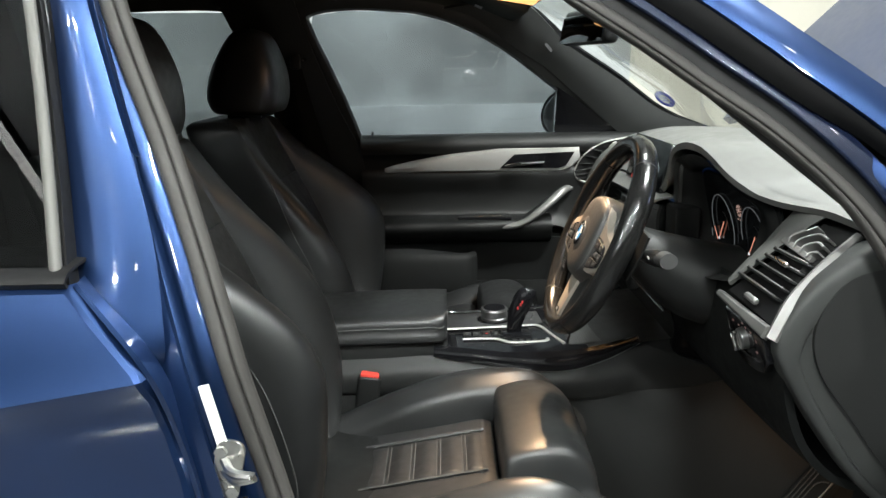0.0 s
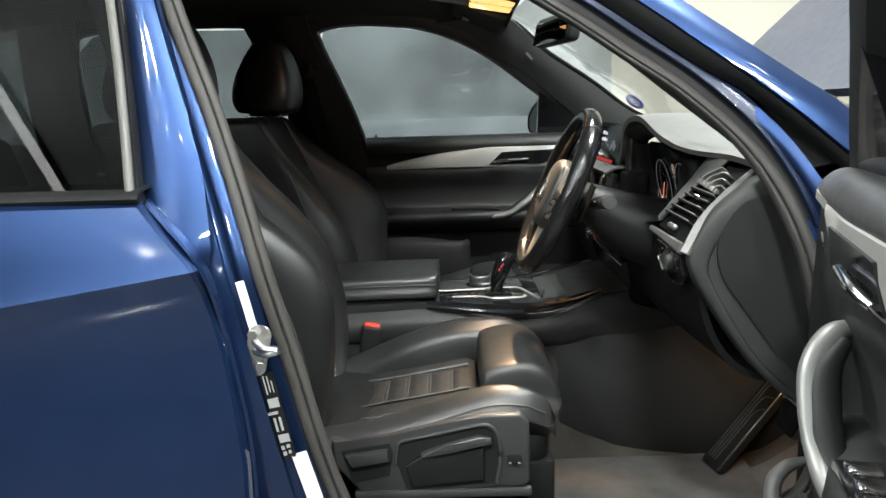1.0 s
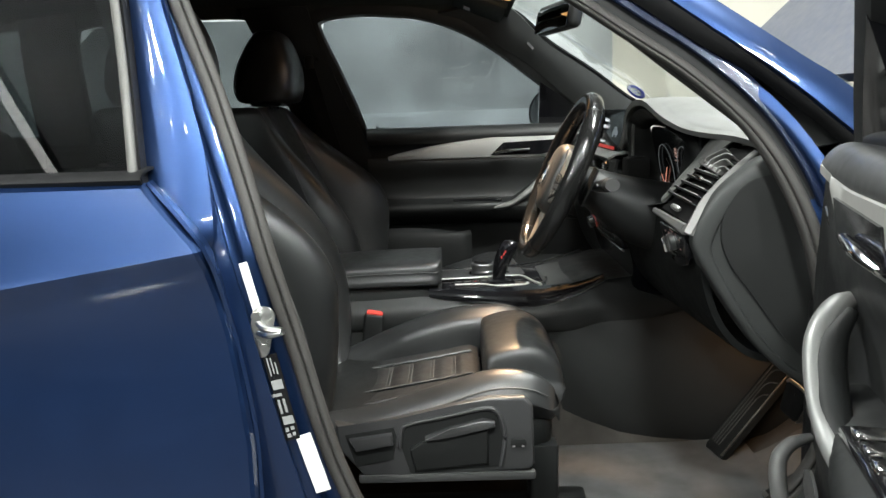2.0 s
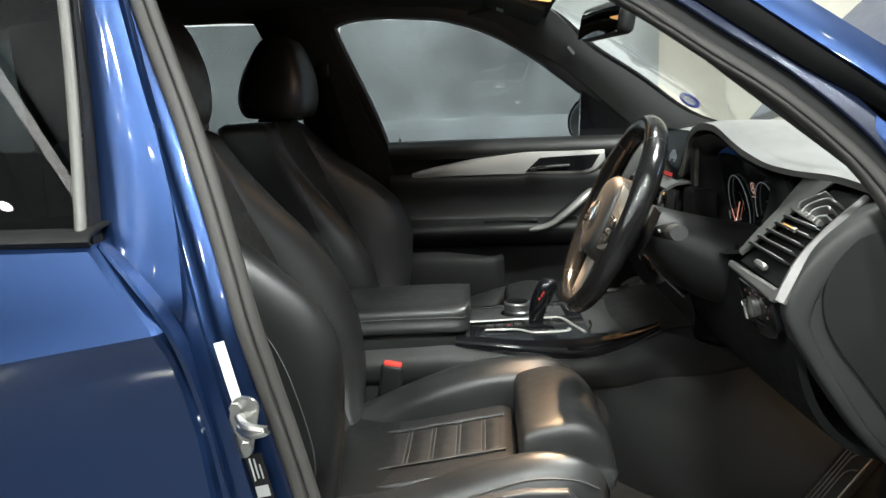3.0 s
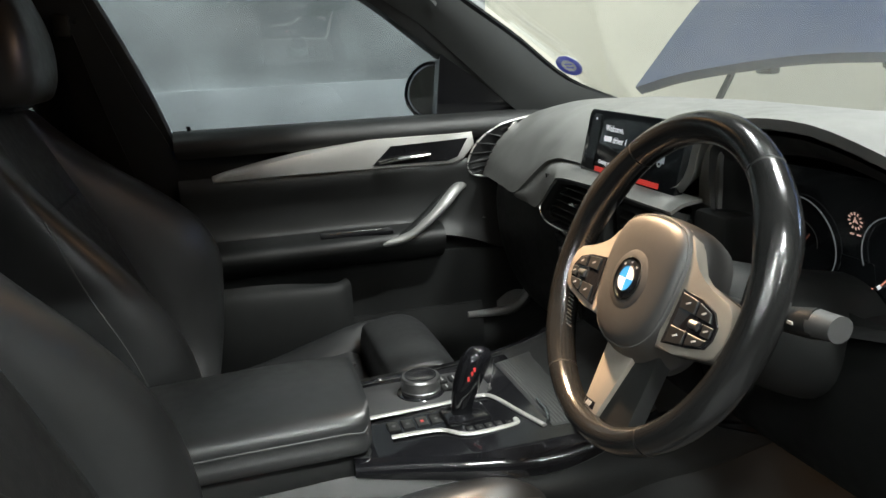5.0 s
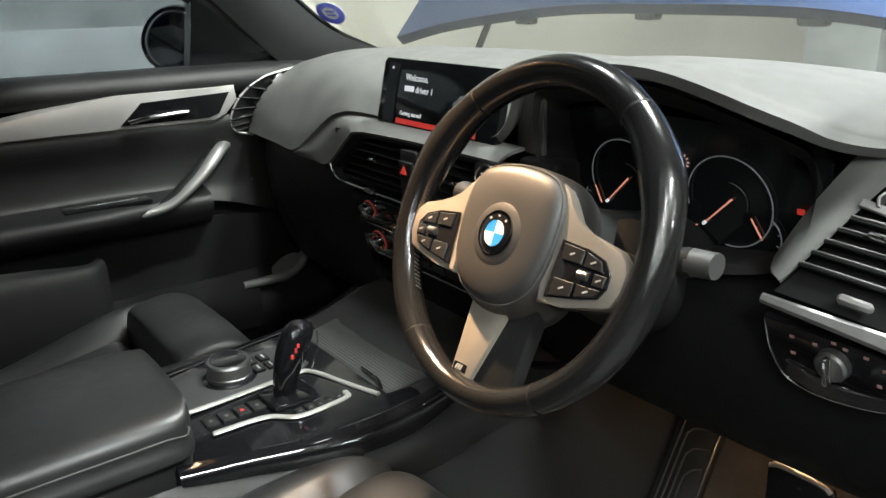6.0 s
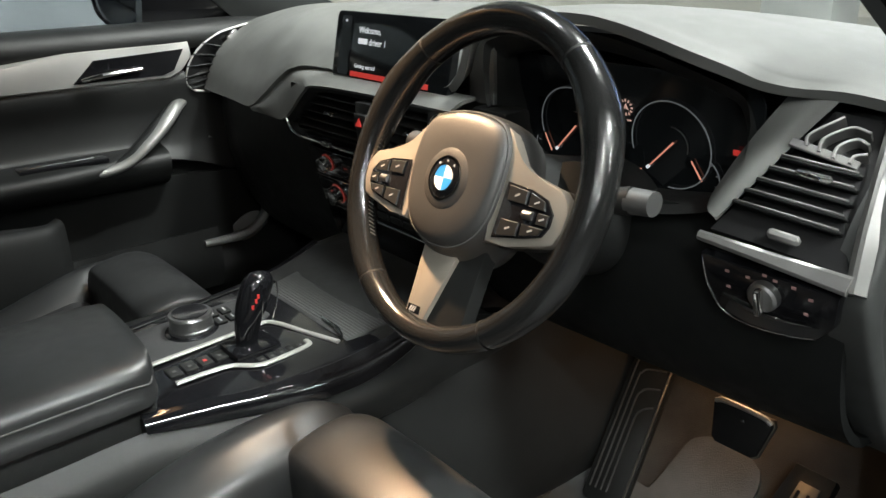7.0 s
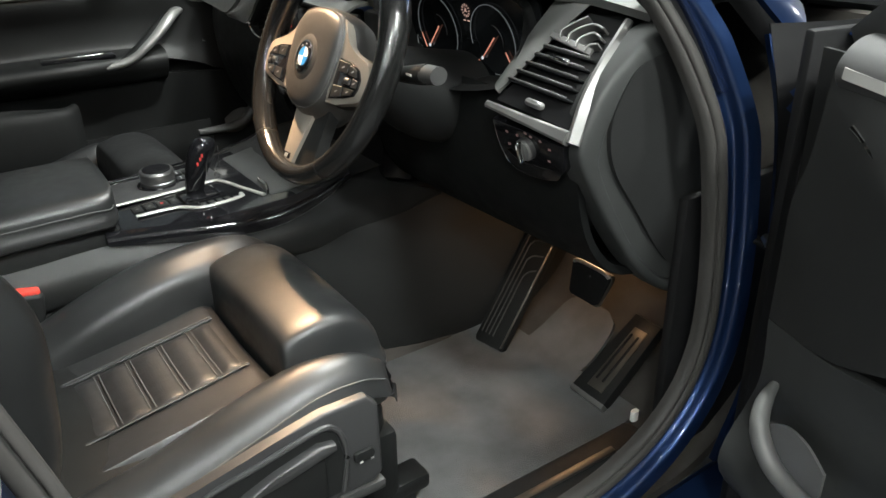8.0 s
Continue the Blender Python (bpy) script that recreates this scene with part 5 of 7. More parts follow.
def deck_plate(name, poly, lift_z, thick, mat, label="", bevel=0.002):
    bm = prism(poly, thick, Matrix.Identity(4), bevel)
    for v in bm.verts:
        v.co.z += deck(v.co.x, v.co.y) + lift_z - thick
    return part(name, bm, mat, console, label)


deck_plate("deck", [(-0.03, -0.135), (0.10, -0.15), (0.22, -0.16), (0.32, -0.165), (0.40, -0.17), (0.42, 0.17), (0.30, 0.155), (0.12, 0.14), (-0.03, 0.135)], 0.0, 0.04, GLOSS, "gloss black deck")
deck_plate("controller_plate", [(0.0, 0.002), (0.20, 0.008), (0.225, 0.03), (0.22, 0.115), (0.0, 0.115)], 0.006, 0.012, GREY_PLASTIC, "satin grey controller plate")
part("bezel", tube([(x, y, deck(x, y) + 0.006) for x, y in ((-0.01, 0.0), (0.06, 0.001), (0.14, 0.004), (0.195, 0.008), (0.215, -0.005), (0.235, -0.07), (0.252, -0.125))], 0.0044, 50, 8, flat=0.6), SILVER, console, "silver bezel")
part("bezel", tube([(x, y, deck(x, y) + 0.005) for x, y in ((0.035, -0.07), (0.08, -0.072), (0.11, -0.078), (0.135, -0.10), (0.16, -0.105), (0.215, -0.10), (0.222, -0.085))], 0.0044, 50, 8, flat=0.6), SILVER, console, "silver bezel")
cover = [(0.262, -0.13), (0.262, 0.12), (0.39, 0.14), (0.395, -0.145)]
deck_plate("cover", cover, 0.004, 0.01, GREY_PLASTIC, "ribbed sliding cover")
for i in range(24):
    x = 0.268 + i * 0.0052
    part("rib", rbox((x, -0.003, deck(x, 0) + 0.0045), (0.0030, 0.245 + i * 0.0015, 0.0012), 0.0004, 1), CONSOLE_GREY, console)
part("cover_grip", tube([(0.262, -0.118, deck(0.262, 0) + 0.008), (0.27, -0.09, deck(0.27, 0) + 0.009), (0.272, -0.05, deck(0.272, 0) + 0.008)], 0.003, 14, 8), CHROME, console)
inner_edge = [(-0.03, 0.118, 0.727), (0.05, 0.134, 0.725), (0.12, 0.149, 0.723), (0.19, 0.159, 0.724), (0.26, 0.164, 0.729), (0.33, 0.168, 0.742), (0.40, 0.172, 0.762)]
outer_edge = [(-0.03, 0.134, 0.712), (0.05, 0.147, 0.702), (0.12, 0.164, 0.696), (0.19, 0.179, 0.693), (0.26, 0.187, 0.698), (0.33, 0.189, 0.720), (0.40, 0.187, 0.754)]
knee_fold = [(-0.03, 0.150, 0.640), (0.05, 0.158, 0.636), (0.14, 0.176, 0.634), (0.29, 0.188, 0.636), (0.38, 0.190, 0.645), (0.46, 0.192, 0.655), (0.60, 0.192, 0.684)]
for s in (-1, 1):
    part("gloss_flank", sheet([[(a[0], s * a[1], a[2]), ((a[0] + b[0]) / 2, s * ((a[1] + b[1]) / 2 + 0.004), (a[2] + b[2]) / 2 + 0.003), (b[0], s * b[1], b[2])] for a, b in zip(inner_edge, outer_edge)], 0.006 * s, 10, 40), GLOSS, console, "gloss black flank of the console")
    # Thin bars along both edges stand in for highlights on the gloss black.
    part("edge_glint", tube([(x, s * (y + 0.001), z) for x, y, z in outer_edge], 0.0016, 50, 8), VENT_SILVER, console, "thin silver bar along the console standing in for a highlight")
    part("edge_line", tube([(x, s * (y - 0.001), z + 0.001) for x, y, z in inner_edge], 0.0009, 50, 6), STALK_GREY, console)
    part("knee_pad", sheet([[(b[0], s * (b[1] - 0.004), b[2] - 0.001), ((b[0] + c[0]) / 2, s * ((b[1] + c[1]) / 2 + 0.010), (b[2] * 0.55 + c[2] * 0.45)), (c[0], s * c[1], c[2]), (c[0], s * (c[1] - 0.015), c[2] - 0.008)] for b, c in zip([(-0.34, 0.130, 0.700), (-0.15, 0.132, 0.706)] + outer_edge, [(-0.34, 0.145, 0.640), (-0.15, 0.147, 0.640)] + knee_fold)], 0.005 * s, 12, 50), SOFT_PLASTIC, console, "soft black padded flank")
part("tunnel_carpet", sheet([[(x, -0.176, z), (x, -0.190, z - 0.06), (x, -0.205, 0.42), (x, -0.23, 0.335)] for x, y, z in knee_fold], 0.004, 12, 30), CARPET, console, "charcoal carpet on the tunnel")
km = Matrix.Translation((0.113, 0.062, deck(0.1, 0) + 0.004))
part("knob_base", lathe([(0, 0), (0.041, 0), (0.039, 0.003), (0.033, 0.004), (0, 0.004)], km, 36), GLOSS, console)
knob = part("controller_knob", lathe([(0, 0.004), (0.0325, 0.004), (0.033, 0.009), (0.0312, 0.011), (0.0312, 0.024), (0.033, 0.027), (0.031, 0.0305), (0.027, 0.031), (0, 0.0305)], km, 40), KNOB, console, "knurled metal controller knob")
part("knob_top", lathe([(0, 0.0308), (0.0262, 0.0308), (0.0262, 0.0325), (0, 0.033)], km, 36), GLOSS, knob)
for i in range(4):
    part("button", rbox((0.155 + 0.02 * (i % 2), 0.055 + 0.03 * (i // 2), deck(0.16, 0) + 0.008), (0.016, 0.022, 0.005), 0.0015), HARD_PLASTIC, console)
    part("legend_bar", rbox((0.155 + 0.02 * (i % 2), 0.055 + 0.03 * (i // 2), deck(0.16, 0) + 0.0108), (0.002, 0.012, 0.0004), 0), BADGE_WHITE, console, smooth=False)
for i in range(4):
    x = 0.045 + i * 0.022
    part("button", rbox((x, -0.035, deck(x, 0) + 0.002), (0.018, 0.028, 0.005), 0.0015), HARD_PLASTIC, console)
    part("legend_bar", rbox((x, -0.037, deck(x, 0) + 0.0048), (0.005, 0.006, 0.0004), 0), GLOW_RED if i == 2 else STITCH, console, smooth=False)
for i in range(5):
    x = 0.15 + i * 0.015
    part("button", rbox((x, -0.088, deck(x, 0) + 0.002), (0.012, 0.018, 0.005), 0.0015), HARD_PLASTIC, console)
    part("legend_bar", rbox((x, -0.09, deck(x, 0) + 0.0048), (0.004, 0.004, 0.0004), 0), STITCH, console, smooth=False)
# gear selector
part("selector_gaiter", rbox((0.155, -0.045, deck(0.15, 0) + 0.004), (0.07, 0.06, 0.016), 0.006), GLOSS, console)
sel = [(0.150, -0.043, 0.73, 0.012, 0.016), (0.152, -0.043, 0.752, 0.013, 0.017), (0.158, -0.043, 0.775, 0.016, 0.020), (0.168, -0.042, 0.80, 0.019, 0.022), (0.178, -0.041, 0.82, 0.018, 0.022), (0.184, -0.041, 0.832, 0.012, 0.016), (0.186, -0.041, 0.836, 0.004, 0.006)]
lever = part("gear_selector", loft([[Vector((x + a * math.cos(q), y + b * math.sin(q), z - 0.25 * a * math.cos(q))) for q in (radians(d) for d in range(0, 360, 36))] for x, y, z, b, a in sel], 30, 26), GLOSS, console, "gloss black gear selector")
for i, (dx, dz) in enumerate(((-0.0, 0.0), (0.006, 0.008), (0.010, 0.014), (-0.004, -0.006))):
    part("legend_bar", rbox((0.158 + dx, -0.0605 + (0.004 if i == 3 else 0), 0.795 + dz), (0.003, 0.002, 0.006), 0), GLOW_RED, lever, "red lit gear marks", smooth=False)
part("selector_line", tube([(0.187, -0.056, 0.765), (0.198, -0.058, 0.80), (0.20, -0.056, 0.82)], 0.001, 10, 6), CHROME, lever)
# armrest
part("armrest", loft([[(x, y * w, z0 + dz) for y, dz in ((-1, 0.0), (-1.02, 0.03), (-0.96, 0.052), (-0.7, 0.062), (0, 0.066), (0.7, 0.062), (0.96, 0.052), (1.02, 0.03), (1, 0.0), (0, -0.004))]
                      for x, w, z0 in ((-0.42, 0.105, 0.72), (-0.40, 0.118, 0.725), (-0.20, 0.122, 0.735), (-0.05, 0.122, 0.738), (-0.012, 0.116, 0.738), (0.0, 0.10, 0.742))], 44, 30), LEATHER, console, "padded black leather armrest")
part("armrest_seam", tube([(-0.40, -0.125, 0.762), (-0.2, -0.1265, 0.771), (-0.05, -0.1265, 0.774), (-0.008, -0.118, 0.774), (0.002, 0, 0.776)], 0.0012, 40, 6), STITCH, console)
part("armrest_box", rbox((-0.22, 0, 0.70), (0.44, 0.225, 0.09), 0.02), SOFT_PLASTIC, console)
part("cup_trim", rbox((-0.46, 0, 0.62), (0.10, 0.24, 0.16), 0.02), HARD_PLASTIC, console)

# ---- front seats ----
def front_seat(yc, out):
    """Sports seat about the plane y = yc; out is the sign of y towards its door."""
    who = "driver's" if yc < 0 else "passenger's"
    seat = empty("front_seat", "black leather front sports seat, worn and creased, " + who + " side", "seat", (-0.05, yc, 0.34), "front seats")

    def p(x, v, z):
        return Vector((x, yc + out * v, z))

    # cushion: pleated middle, two bolsters, thigh rest
    def mid_z(x):
        return 0.568 + 0.165 * max(0, x + 0.28)

    secs = []
    for x in (-0.30, -0.2, -0.1, 0.0, 0.06, 0.085):
        z = mid_z(x) - (0.012 if x > 0.08 else 0)
        secs.append([p(x, v, zz) for v, zz in ((-0.15, z - 0.08), (-0.152, z - 0.005), (-0.12, z), (0, z - 0.006), (0.12, z), (0.152, z - 0.005), (0.15, z - 0.08))])
    part("cushion_centre", loft(secs, 36, 24), PERFORATED, seat, "perforated leather cushion centre")
    joints = [-0.258, -0.21, -0.163, -0.117, -0.070, -0.021, 0.027, 0.064]
    for a, b in zip(joints, joints[1:]):
        rows = []
        for k in range(5):
            x = a + 0.0035 + (b - a - 0.007) * k / 4
            rise = 0.0015 + 0.0045 * math.sin(math.pi * k / 4)
            rows.append([p(x, v, mid_z(x) - 0.006 * (1 - (v / 0.12) ** 2) + (rise if abs(v) < 0.07 else 0.0)) for v in (-0.074, -0.066, -0.03, 0, 0.03, 0.066, 0.074)])
        part("pleat_pad", sheet(rows, -0.004 * out, 14, 8), PERFORATED, seat)
    for x in joints[1:-1]:
        for d in (-0.0036, 0.0036):
            part("pleat_seam", tube([p(x + d, v, mid_z(x + d) - 0.006 * (1 - (v / 0.12) ** 2) + 0.003) for v in (-0.074, -0.03, 0, 0.03, 0.074)], 0.0011, 12, 5), STITCH, seat)
    for v in (-0.078, 0.078):
        part("cushion_piping", tube([p(x, v, mid_z(x) + 0.0005) for x in (-0.28, -0.15, 0.0, 0.068)], 0.0030, 20, 6), LEATHER, seat)
        part("piping_stitch", tube([p(x, v * 1.05, mid_z(x) + 0.0025) for x in (-0.28, -0.15, 0.0, 0.068)], 0.0009, 20, 5), STITCH, seat)
    for v in (-1, 1):
        secs = []
        for x, w0, w1, zc, zo in ((-0.31, 0.145, 0.225, 0.578, 0.535), (-0.24, 0.14, 0.245, 0.600, 0.548), (-0.12, 0.135, 0.25, 0.638, 0.57), (0.0, 0.135, 0.252, 0.674, 0.598), (0.10, 0.14, 0.25, 0.702, 0.62), (0.17, 0.15, 0.245, 0.70, 0.61), (0.215, 0.16, 0.235, 0.675, 0.60), (0.232, 0.17, 0.22, 0.645, 0.605)):
            drop = 0.03 * min(1, max(0, (x + 0.32) / 0.2)) if v > 0 else 0.0
            zc, w0 = zc - drop + (0.024 * math.exp(-((x + 0.05) / 0.11) ** 2) if v < 0 else 0), w0 + 0.4 * drop
            secs.append([p(x, v * a, z) for a, z in ((w0, zo - 0.03), (w0 - 0.004, zc - 0.035), (w0 + 0.025, zc - 0.008), ((w0 + w1) / 2, zc), (w1 - 0.02, zc - 0.014), (w1, zc - 0.045), (w1 - 0.002, zo), (w1 - 0.03, zo - 0.03))])
        part("cushion_bolster", loft(secs, 32, 30), LEATHER, seat, "leather side bolster")
        part("bolster_seam", tube([p(x, v * (a + 0.002), z - (0.03 if v > 0 and x > -0.2 else 0.018 if v > 0 else 0)) for x, a, z in ((-0.28, 0.232, 0.562), (-0.12, 0.2405, 0.614), (0.0, 0.2425, 0.650), (0.10, 0.2405, 0.678), (0.17, 0.236, 0.675), (0.212, 0.226, 0.655))], 0.0014, 40, 5), STITCH, seat)
    secs = []
    for x, z0, z1, w in ((0.091, 0.60, 0.655, 0.150), (0.094, 0.59, 0.680, 0.157), (0.105, 0.58, 0.694, 0.160), (0.15, 0.58, 0.705, 0.161), (0.19, 0.575, 0.704, 0.161), (0.220, 0.575, 0.690, 0.159), (0.244, 0.59, 0.662, 0.154), (0.253, 0.61, 0.634, 0.142)):
        secs.append([p(x, v * w, z) for v, z in ((-0.97, z0), (-1, (z0 + z1) / 2), (-0.965, z1 - 0.016), (-0.84, z1 - 0.003), (-0.5, z1), (0, z1 + 0.002), (0.5, z1), (0.84, z1 - 0.003), (0.965, z1 - 0.016), (1, (z0 + z1) / 2), (0.97, z0))])
    part("thigh_rest", loft(secs, 36, 26), LEATHER, seat, "sliding leather thigh rest")
    part("cushion_base", rbox(p(-0.03, 0, 0.545), (0.50, 0.44, 0.09), 0.03, 3), HARD_PLASTIC, seat)
    # plastic side cover with the adjusters
    tr = axes(p(0, 0.252, 0), (1, 0, 0), (0, 0, 1))
    ok = out < 0
    f = tr if ok else tr @ Matrix.Translation((0, 0, -0.016))
    side_poly = [(-0.20, 0.600), (-0.160, 0.590), (-0.08, 0.605), (0.02, 0.627), (0.095, 0.641), (0.160, 0.640), (0.176, 0.622), (0.178, 0.506), (0.165, 0.494), (-0.147, 0.488), (-0.195, 0.545)]
    cover = part("side_cover", prism(side_poly[::-1], 0.016, f, 0.006, 3), GREY_PLASTIC, seat, "grey plastic side cover")
    lift_z = 0.016 if ok else -0.016
    for poly, nm, mt in (([(-0.066, 0.590), (0.084, 0.618), (0.108, 0.608), (0.118, 0.565), (0.110, 0.505), (-0.060, 0.496), (-0.077, 0.555)], "switch_recess", DEEP_BLACK),
                         ([(-0.181, 0.575), (-0.088, 0.588), (-0.083, 0.57), (-0.091, 0.524), (-0.162, 0.510)], "lever_recess", DEEP_BLACK)):
        part(nm, prism(poly[::-1], 0.002, f @ Matrix.Translation((0, 0, lift_z if ok else -0.002)), 0.0), mt, cover)
    off = f @ Matrix.Translation((0, 0, lift_z + 0.001 if ok else -0.013))
    rim_line = [(-0.079, 0.548), (-0.074, 0.578), (-0.062, 0.594), (0.0, 0.606), (0.082, 0.622), (0.108, 0.614), (0.120, 0.585), (0.121, 0.550), (0.113, 0.505)]
    part("recess_rim", tube([off @ Vector((x, z, 0.002)) for x, z in rim_line], 0.0042, 40, 8), GREY_PLASTIC, cover)
    part("adjuster_switch", prism([(-0.030, 0.570), (0.019, 0.588), (0.080, 0.603), (0.103, 0.598), (0.104, 0.588), (0.029, 0.573), (-0.028, 0.563)][::-1], 0.015, off, 0.004), GREY_PLASTIC, cover, "seat adjuster switch")
    part("adjuster_panel", prism([(-0.060, 0.545), (-0.034, 0.562), (0.090, 0.581), (0.090, 0.512), (-0.049, 0.500)][::-1], 0.008, off, 0.005, 3), HARD_PLASTIC, cover)
    part("adjuster_lever", prism([(-0.173, 0.569), (-0.092, 0.579), (-0.090, 0.556), (-0.160, 0.545)][::-1], 0.013, off, 0.004), GREY_PLASTIC, cover)
    part("rail_cover", rbox(p(0.01, 0.262, 0.484), (0.34, 0.018, 0.018), 0.005), STALK_GREY, seat, "grey rail cover under the seat")
    for bx, bz in ((-0.115, 0.568), (0.076, 0.596), (0.138, 0.549), (0.155, 0.549)):
        part("legend_bar", rbox(p(bx, 0.2805, bz), (0.005, 0.001, 0.003), 0), PALE_PRINT, cover, smooth=False)
    part("lumbar_switch", prism(rounded(0.03, 0.016, 0.005), 0.006, off @ Matrix.Translation((0.147, 0.552, 0)), 0.002), HARD_PLASTIC, cover)
    for v in (-0.2, 0.2):
        part("seat_rail", rbox(p(-0.05, v, 0.385), (0.62, 0.045, 0.05), 0.008), HARD_PLASTIC, seat)
        for x in (-0.3, 0.2):
            part("rail_foot", rbox(p(x, v, 0.46), (0.06, 0.05, 0.13), 0.01), HARD_PLASTIC, seat)
    part("rail_end", rbox(p(0.245, 0.20, 0.40), (0.08, 0.05, 0.03), 0.008), HARD_PLASTIC, seat)

    # backrest
    def bx(s, d):
        """x, z at height s along the back and depth d towards the front."""
        a = radians(22.5)
        return -0.262 - s * math.sin(a) + d * math.cos(a), 0.60 + s * math.cos(a) + d * math.sin(a)

    secs = []
    for s, w, t, d in ((-0.02, 0.20, 0.11, 0.04), (0.06, 0.245, 0.12, 0.092), (0.14, 0.262, 0.13, 0.128), (0.22, 0.27, 0.14, 0.145), (0.30, 0.27, 0.14, 0.136), (0.38, 0.265, 0.138, 0.108), (0.46, 0.252, 0.13, 0.07),
                       (0.53, 0.240, 0.125, 0.040), (0.59, 0.226, 0.122, 0.020), (0.625, 0.216, 0.12, 0.010), (0.640, 0.208, 0.115, 0.002), (0.650, 0.195, 0.10, -0.012)):
        ring = []
        low = min(1, max(0, (s - 0.10) / 0.16))
        di, do = d * (0.72 if d > 0 else 1), d * (1.02 + 0.22 * low if d > 0 else 1)
        for v, dd in ((-1, -t * 0.25), (-0.995, di * 0.45), (-0.95, di * 0.85), (-0.84, di), (-0.70, di * 0.78), (-0.60, di * 0.30 + 0.006), (-0.52, 0.006), (0, 0.0), (0.50, 0.006), (0.58, do * 0.30 + 0.006), (0.69, do * 0.78), (0.84, do), (0.95, do * 0.88), (0.995, do * 0.5), (1, -t * 0.25),
                      (0.98, -t * 0.7), (0.88, -t), (0.45, -t * 1.03), (0, -t * 1.04), (-0.45, -t * 1.03), (-0.88, -t), (-0.98, -t * 0.7)):
            x, z = bx(s + (0.42 * max(0, -dd) * min(1, (s - 0.53) / 0.08) if s > 0.53 else 0), dd)
            ring.append(p(x, v * w, z))
        secs.append(ring)
    part("backrest", loft(secs, 66, 44), LEATHER, seat, "leather backrest with raised side bolsters")
    secs = []
    for s, w, t in ((0.04, 0.15, 0.02), (0.12, 0.15, 0.022), (0.25, 0.145, 0.024), (0.38, 0.15, 0.022), (0.47, 0.15, 0.014)):
        ring = []
        for v, d in ((-1, -0.01), (-0.97, t * 0.7), (-0.6, t), (0, t * 0.9), (0.6, t), (0.97, t * 0.7), (1, -0.01)):
            x, z = bx(s, d)
            ring.append(p(x, v * w, z))
        secs.append(ring)
    part("back_panel", loft(secs, 30, 20), PERFORATED, seat, "perforated backrest centre")
    for v in (-1, 1):
        part("bolster_seam", tube([p(bx(s, d)[0], v * a, bx(s, d)[1]) for s, a, d in ((0.02, 0.245, 0.03), (0.10, 0.263, 0.045 + 0.025 * v), (0.25, 0.2725, 0.062 + 0.03 * v), (0.36, 0.269, 0.048 + 0.02 * v), (0.48, 0.253, 0.03))], 0.0014, 30, 5), STITCH, seat)
    secs = []
    for s, w, t0, t1 in ((0.0, 0.17, -0.12, -0.10), (0.2, 0.20, -0.155, -0.12), (0.42, 0.195, -0.15, -0.115), (0.58, 0.16, -0.11, -0.085)):
        secs.append([p(bx(s, d)[0], v * w, bx(s, d)[1]) for v, d in ((-1, t1), (-0.9, t0), (0, t0 - 0.006), (0.9, t0), (1, t1), (0, t1))])
    part("back_shell", loft(secs, 28, 16), HARD_PLASTIC, seat)
    # headrest on two posts
    secs = []
    for z, x0, x1, w in ((1.212, -0.575, -0.46, 0.10), (1.220, -0.605, -0.44, 0.126), (1.26, -0.618, -0.428, 0.138), (1.32, -0.605, -0.430, 0.132), (1.38, -0.575, -0.448, 0.112), (1.415, -0.55, -0.468, 0.085), (1.426, -0.53, -0.49, 0.055)):
        xc, xr = (x0 + x1) / 2, (x1 - x0) / 2
        xc -= 0.034 if out < 0 else -0.008
        secs.append([p(xc + xr * c, w * v, z - (0.012 if out < 0 else 0)) for c, v in ((1, 0), (0.97, 0.45), (0.85, 0.82), (0.4, 1.0), (-0.4, 0.98), (-0.85, 0.8), (-1, 0.4), (-1, 0), (-1, -0.4), (-0.85, -0.8), (-0.4, -0.98), (0.4, -1.0), (0.85, -0.82), (0.97, -0.45))])
    part("headrest", loft(secs, 44, 30), LEATHER, seat, "padded leather headrest")
    part("headrest_foot", rbox(p(-0.515, 0, 1.209), (0.09, 0.15, 0.012), 0.004), HARD_PLASTIC, seat)
    for v in (-0.055, 0.055):
        part("headrest_post", tube([p(-0.512, v, 1.185), p(-0.518, v, 1.215)], 0.006, 4, 12), CHROME, seat, "chrome headrest post")
        part("post_collar", lathe([(0, 0), (0.012, 0), (0.011, 0.008), (0, 0.008)], Matrix.Translation(p(-0.515, v, 1.195)), 18), HARD_PLASTIC, seat)
    return seat


front_seat(-0.39, -1)
front_seat(0.39, 1)

# rear bench, half seen between the front seats
bench = empty("rear_bench", "dark leather rear bench seat in shadow", "seat", (-1.2, 0, 0.34))
for yb in (-0.42, 0, 0.42):
    w = 0.21 if yb else 0.17
    part("cushion", rbox((-1.12, yb, 0.56), (0.50, 2 * w, 0.16), 0.05, 4), LEATHER, bench)
    part("backrest", rbox((-1.44, yb, 0.86), (0.16, 2 * w, 0.60), 0.05, 4, m=pose(0, 0, 0, 0, -18)), LEATHER, bench)
    part("headrest", rbox((-1.56, yb, 1.22), (0.10, w * 1.1, 0.16), 0.04, 4, m=pose(0, 0, 0, 0, -14)), LEATHER, bench)

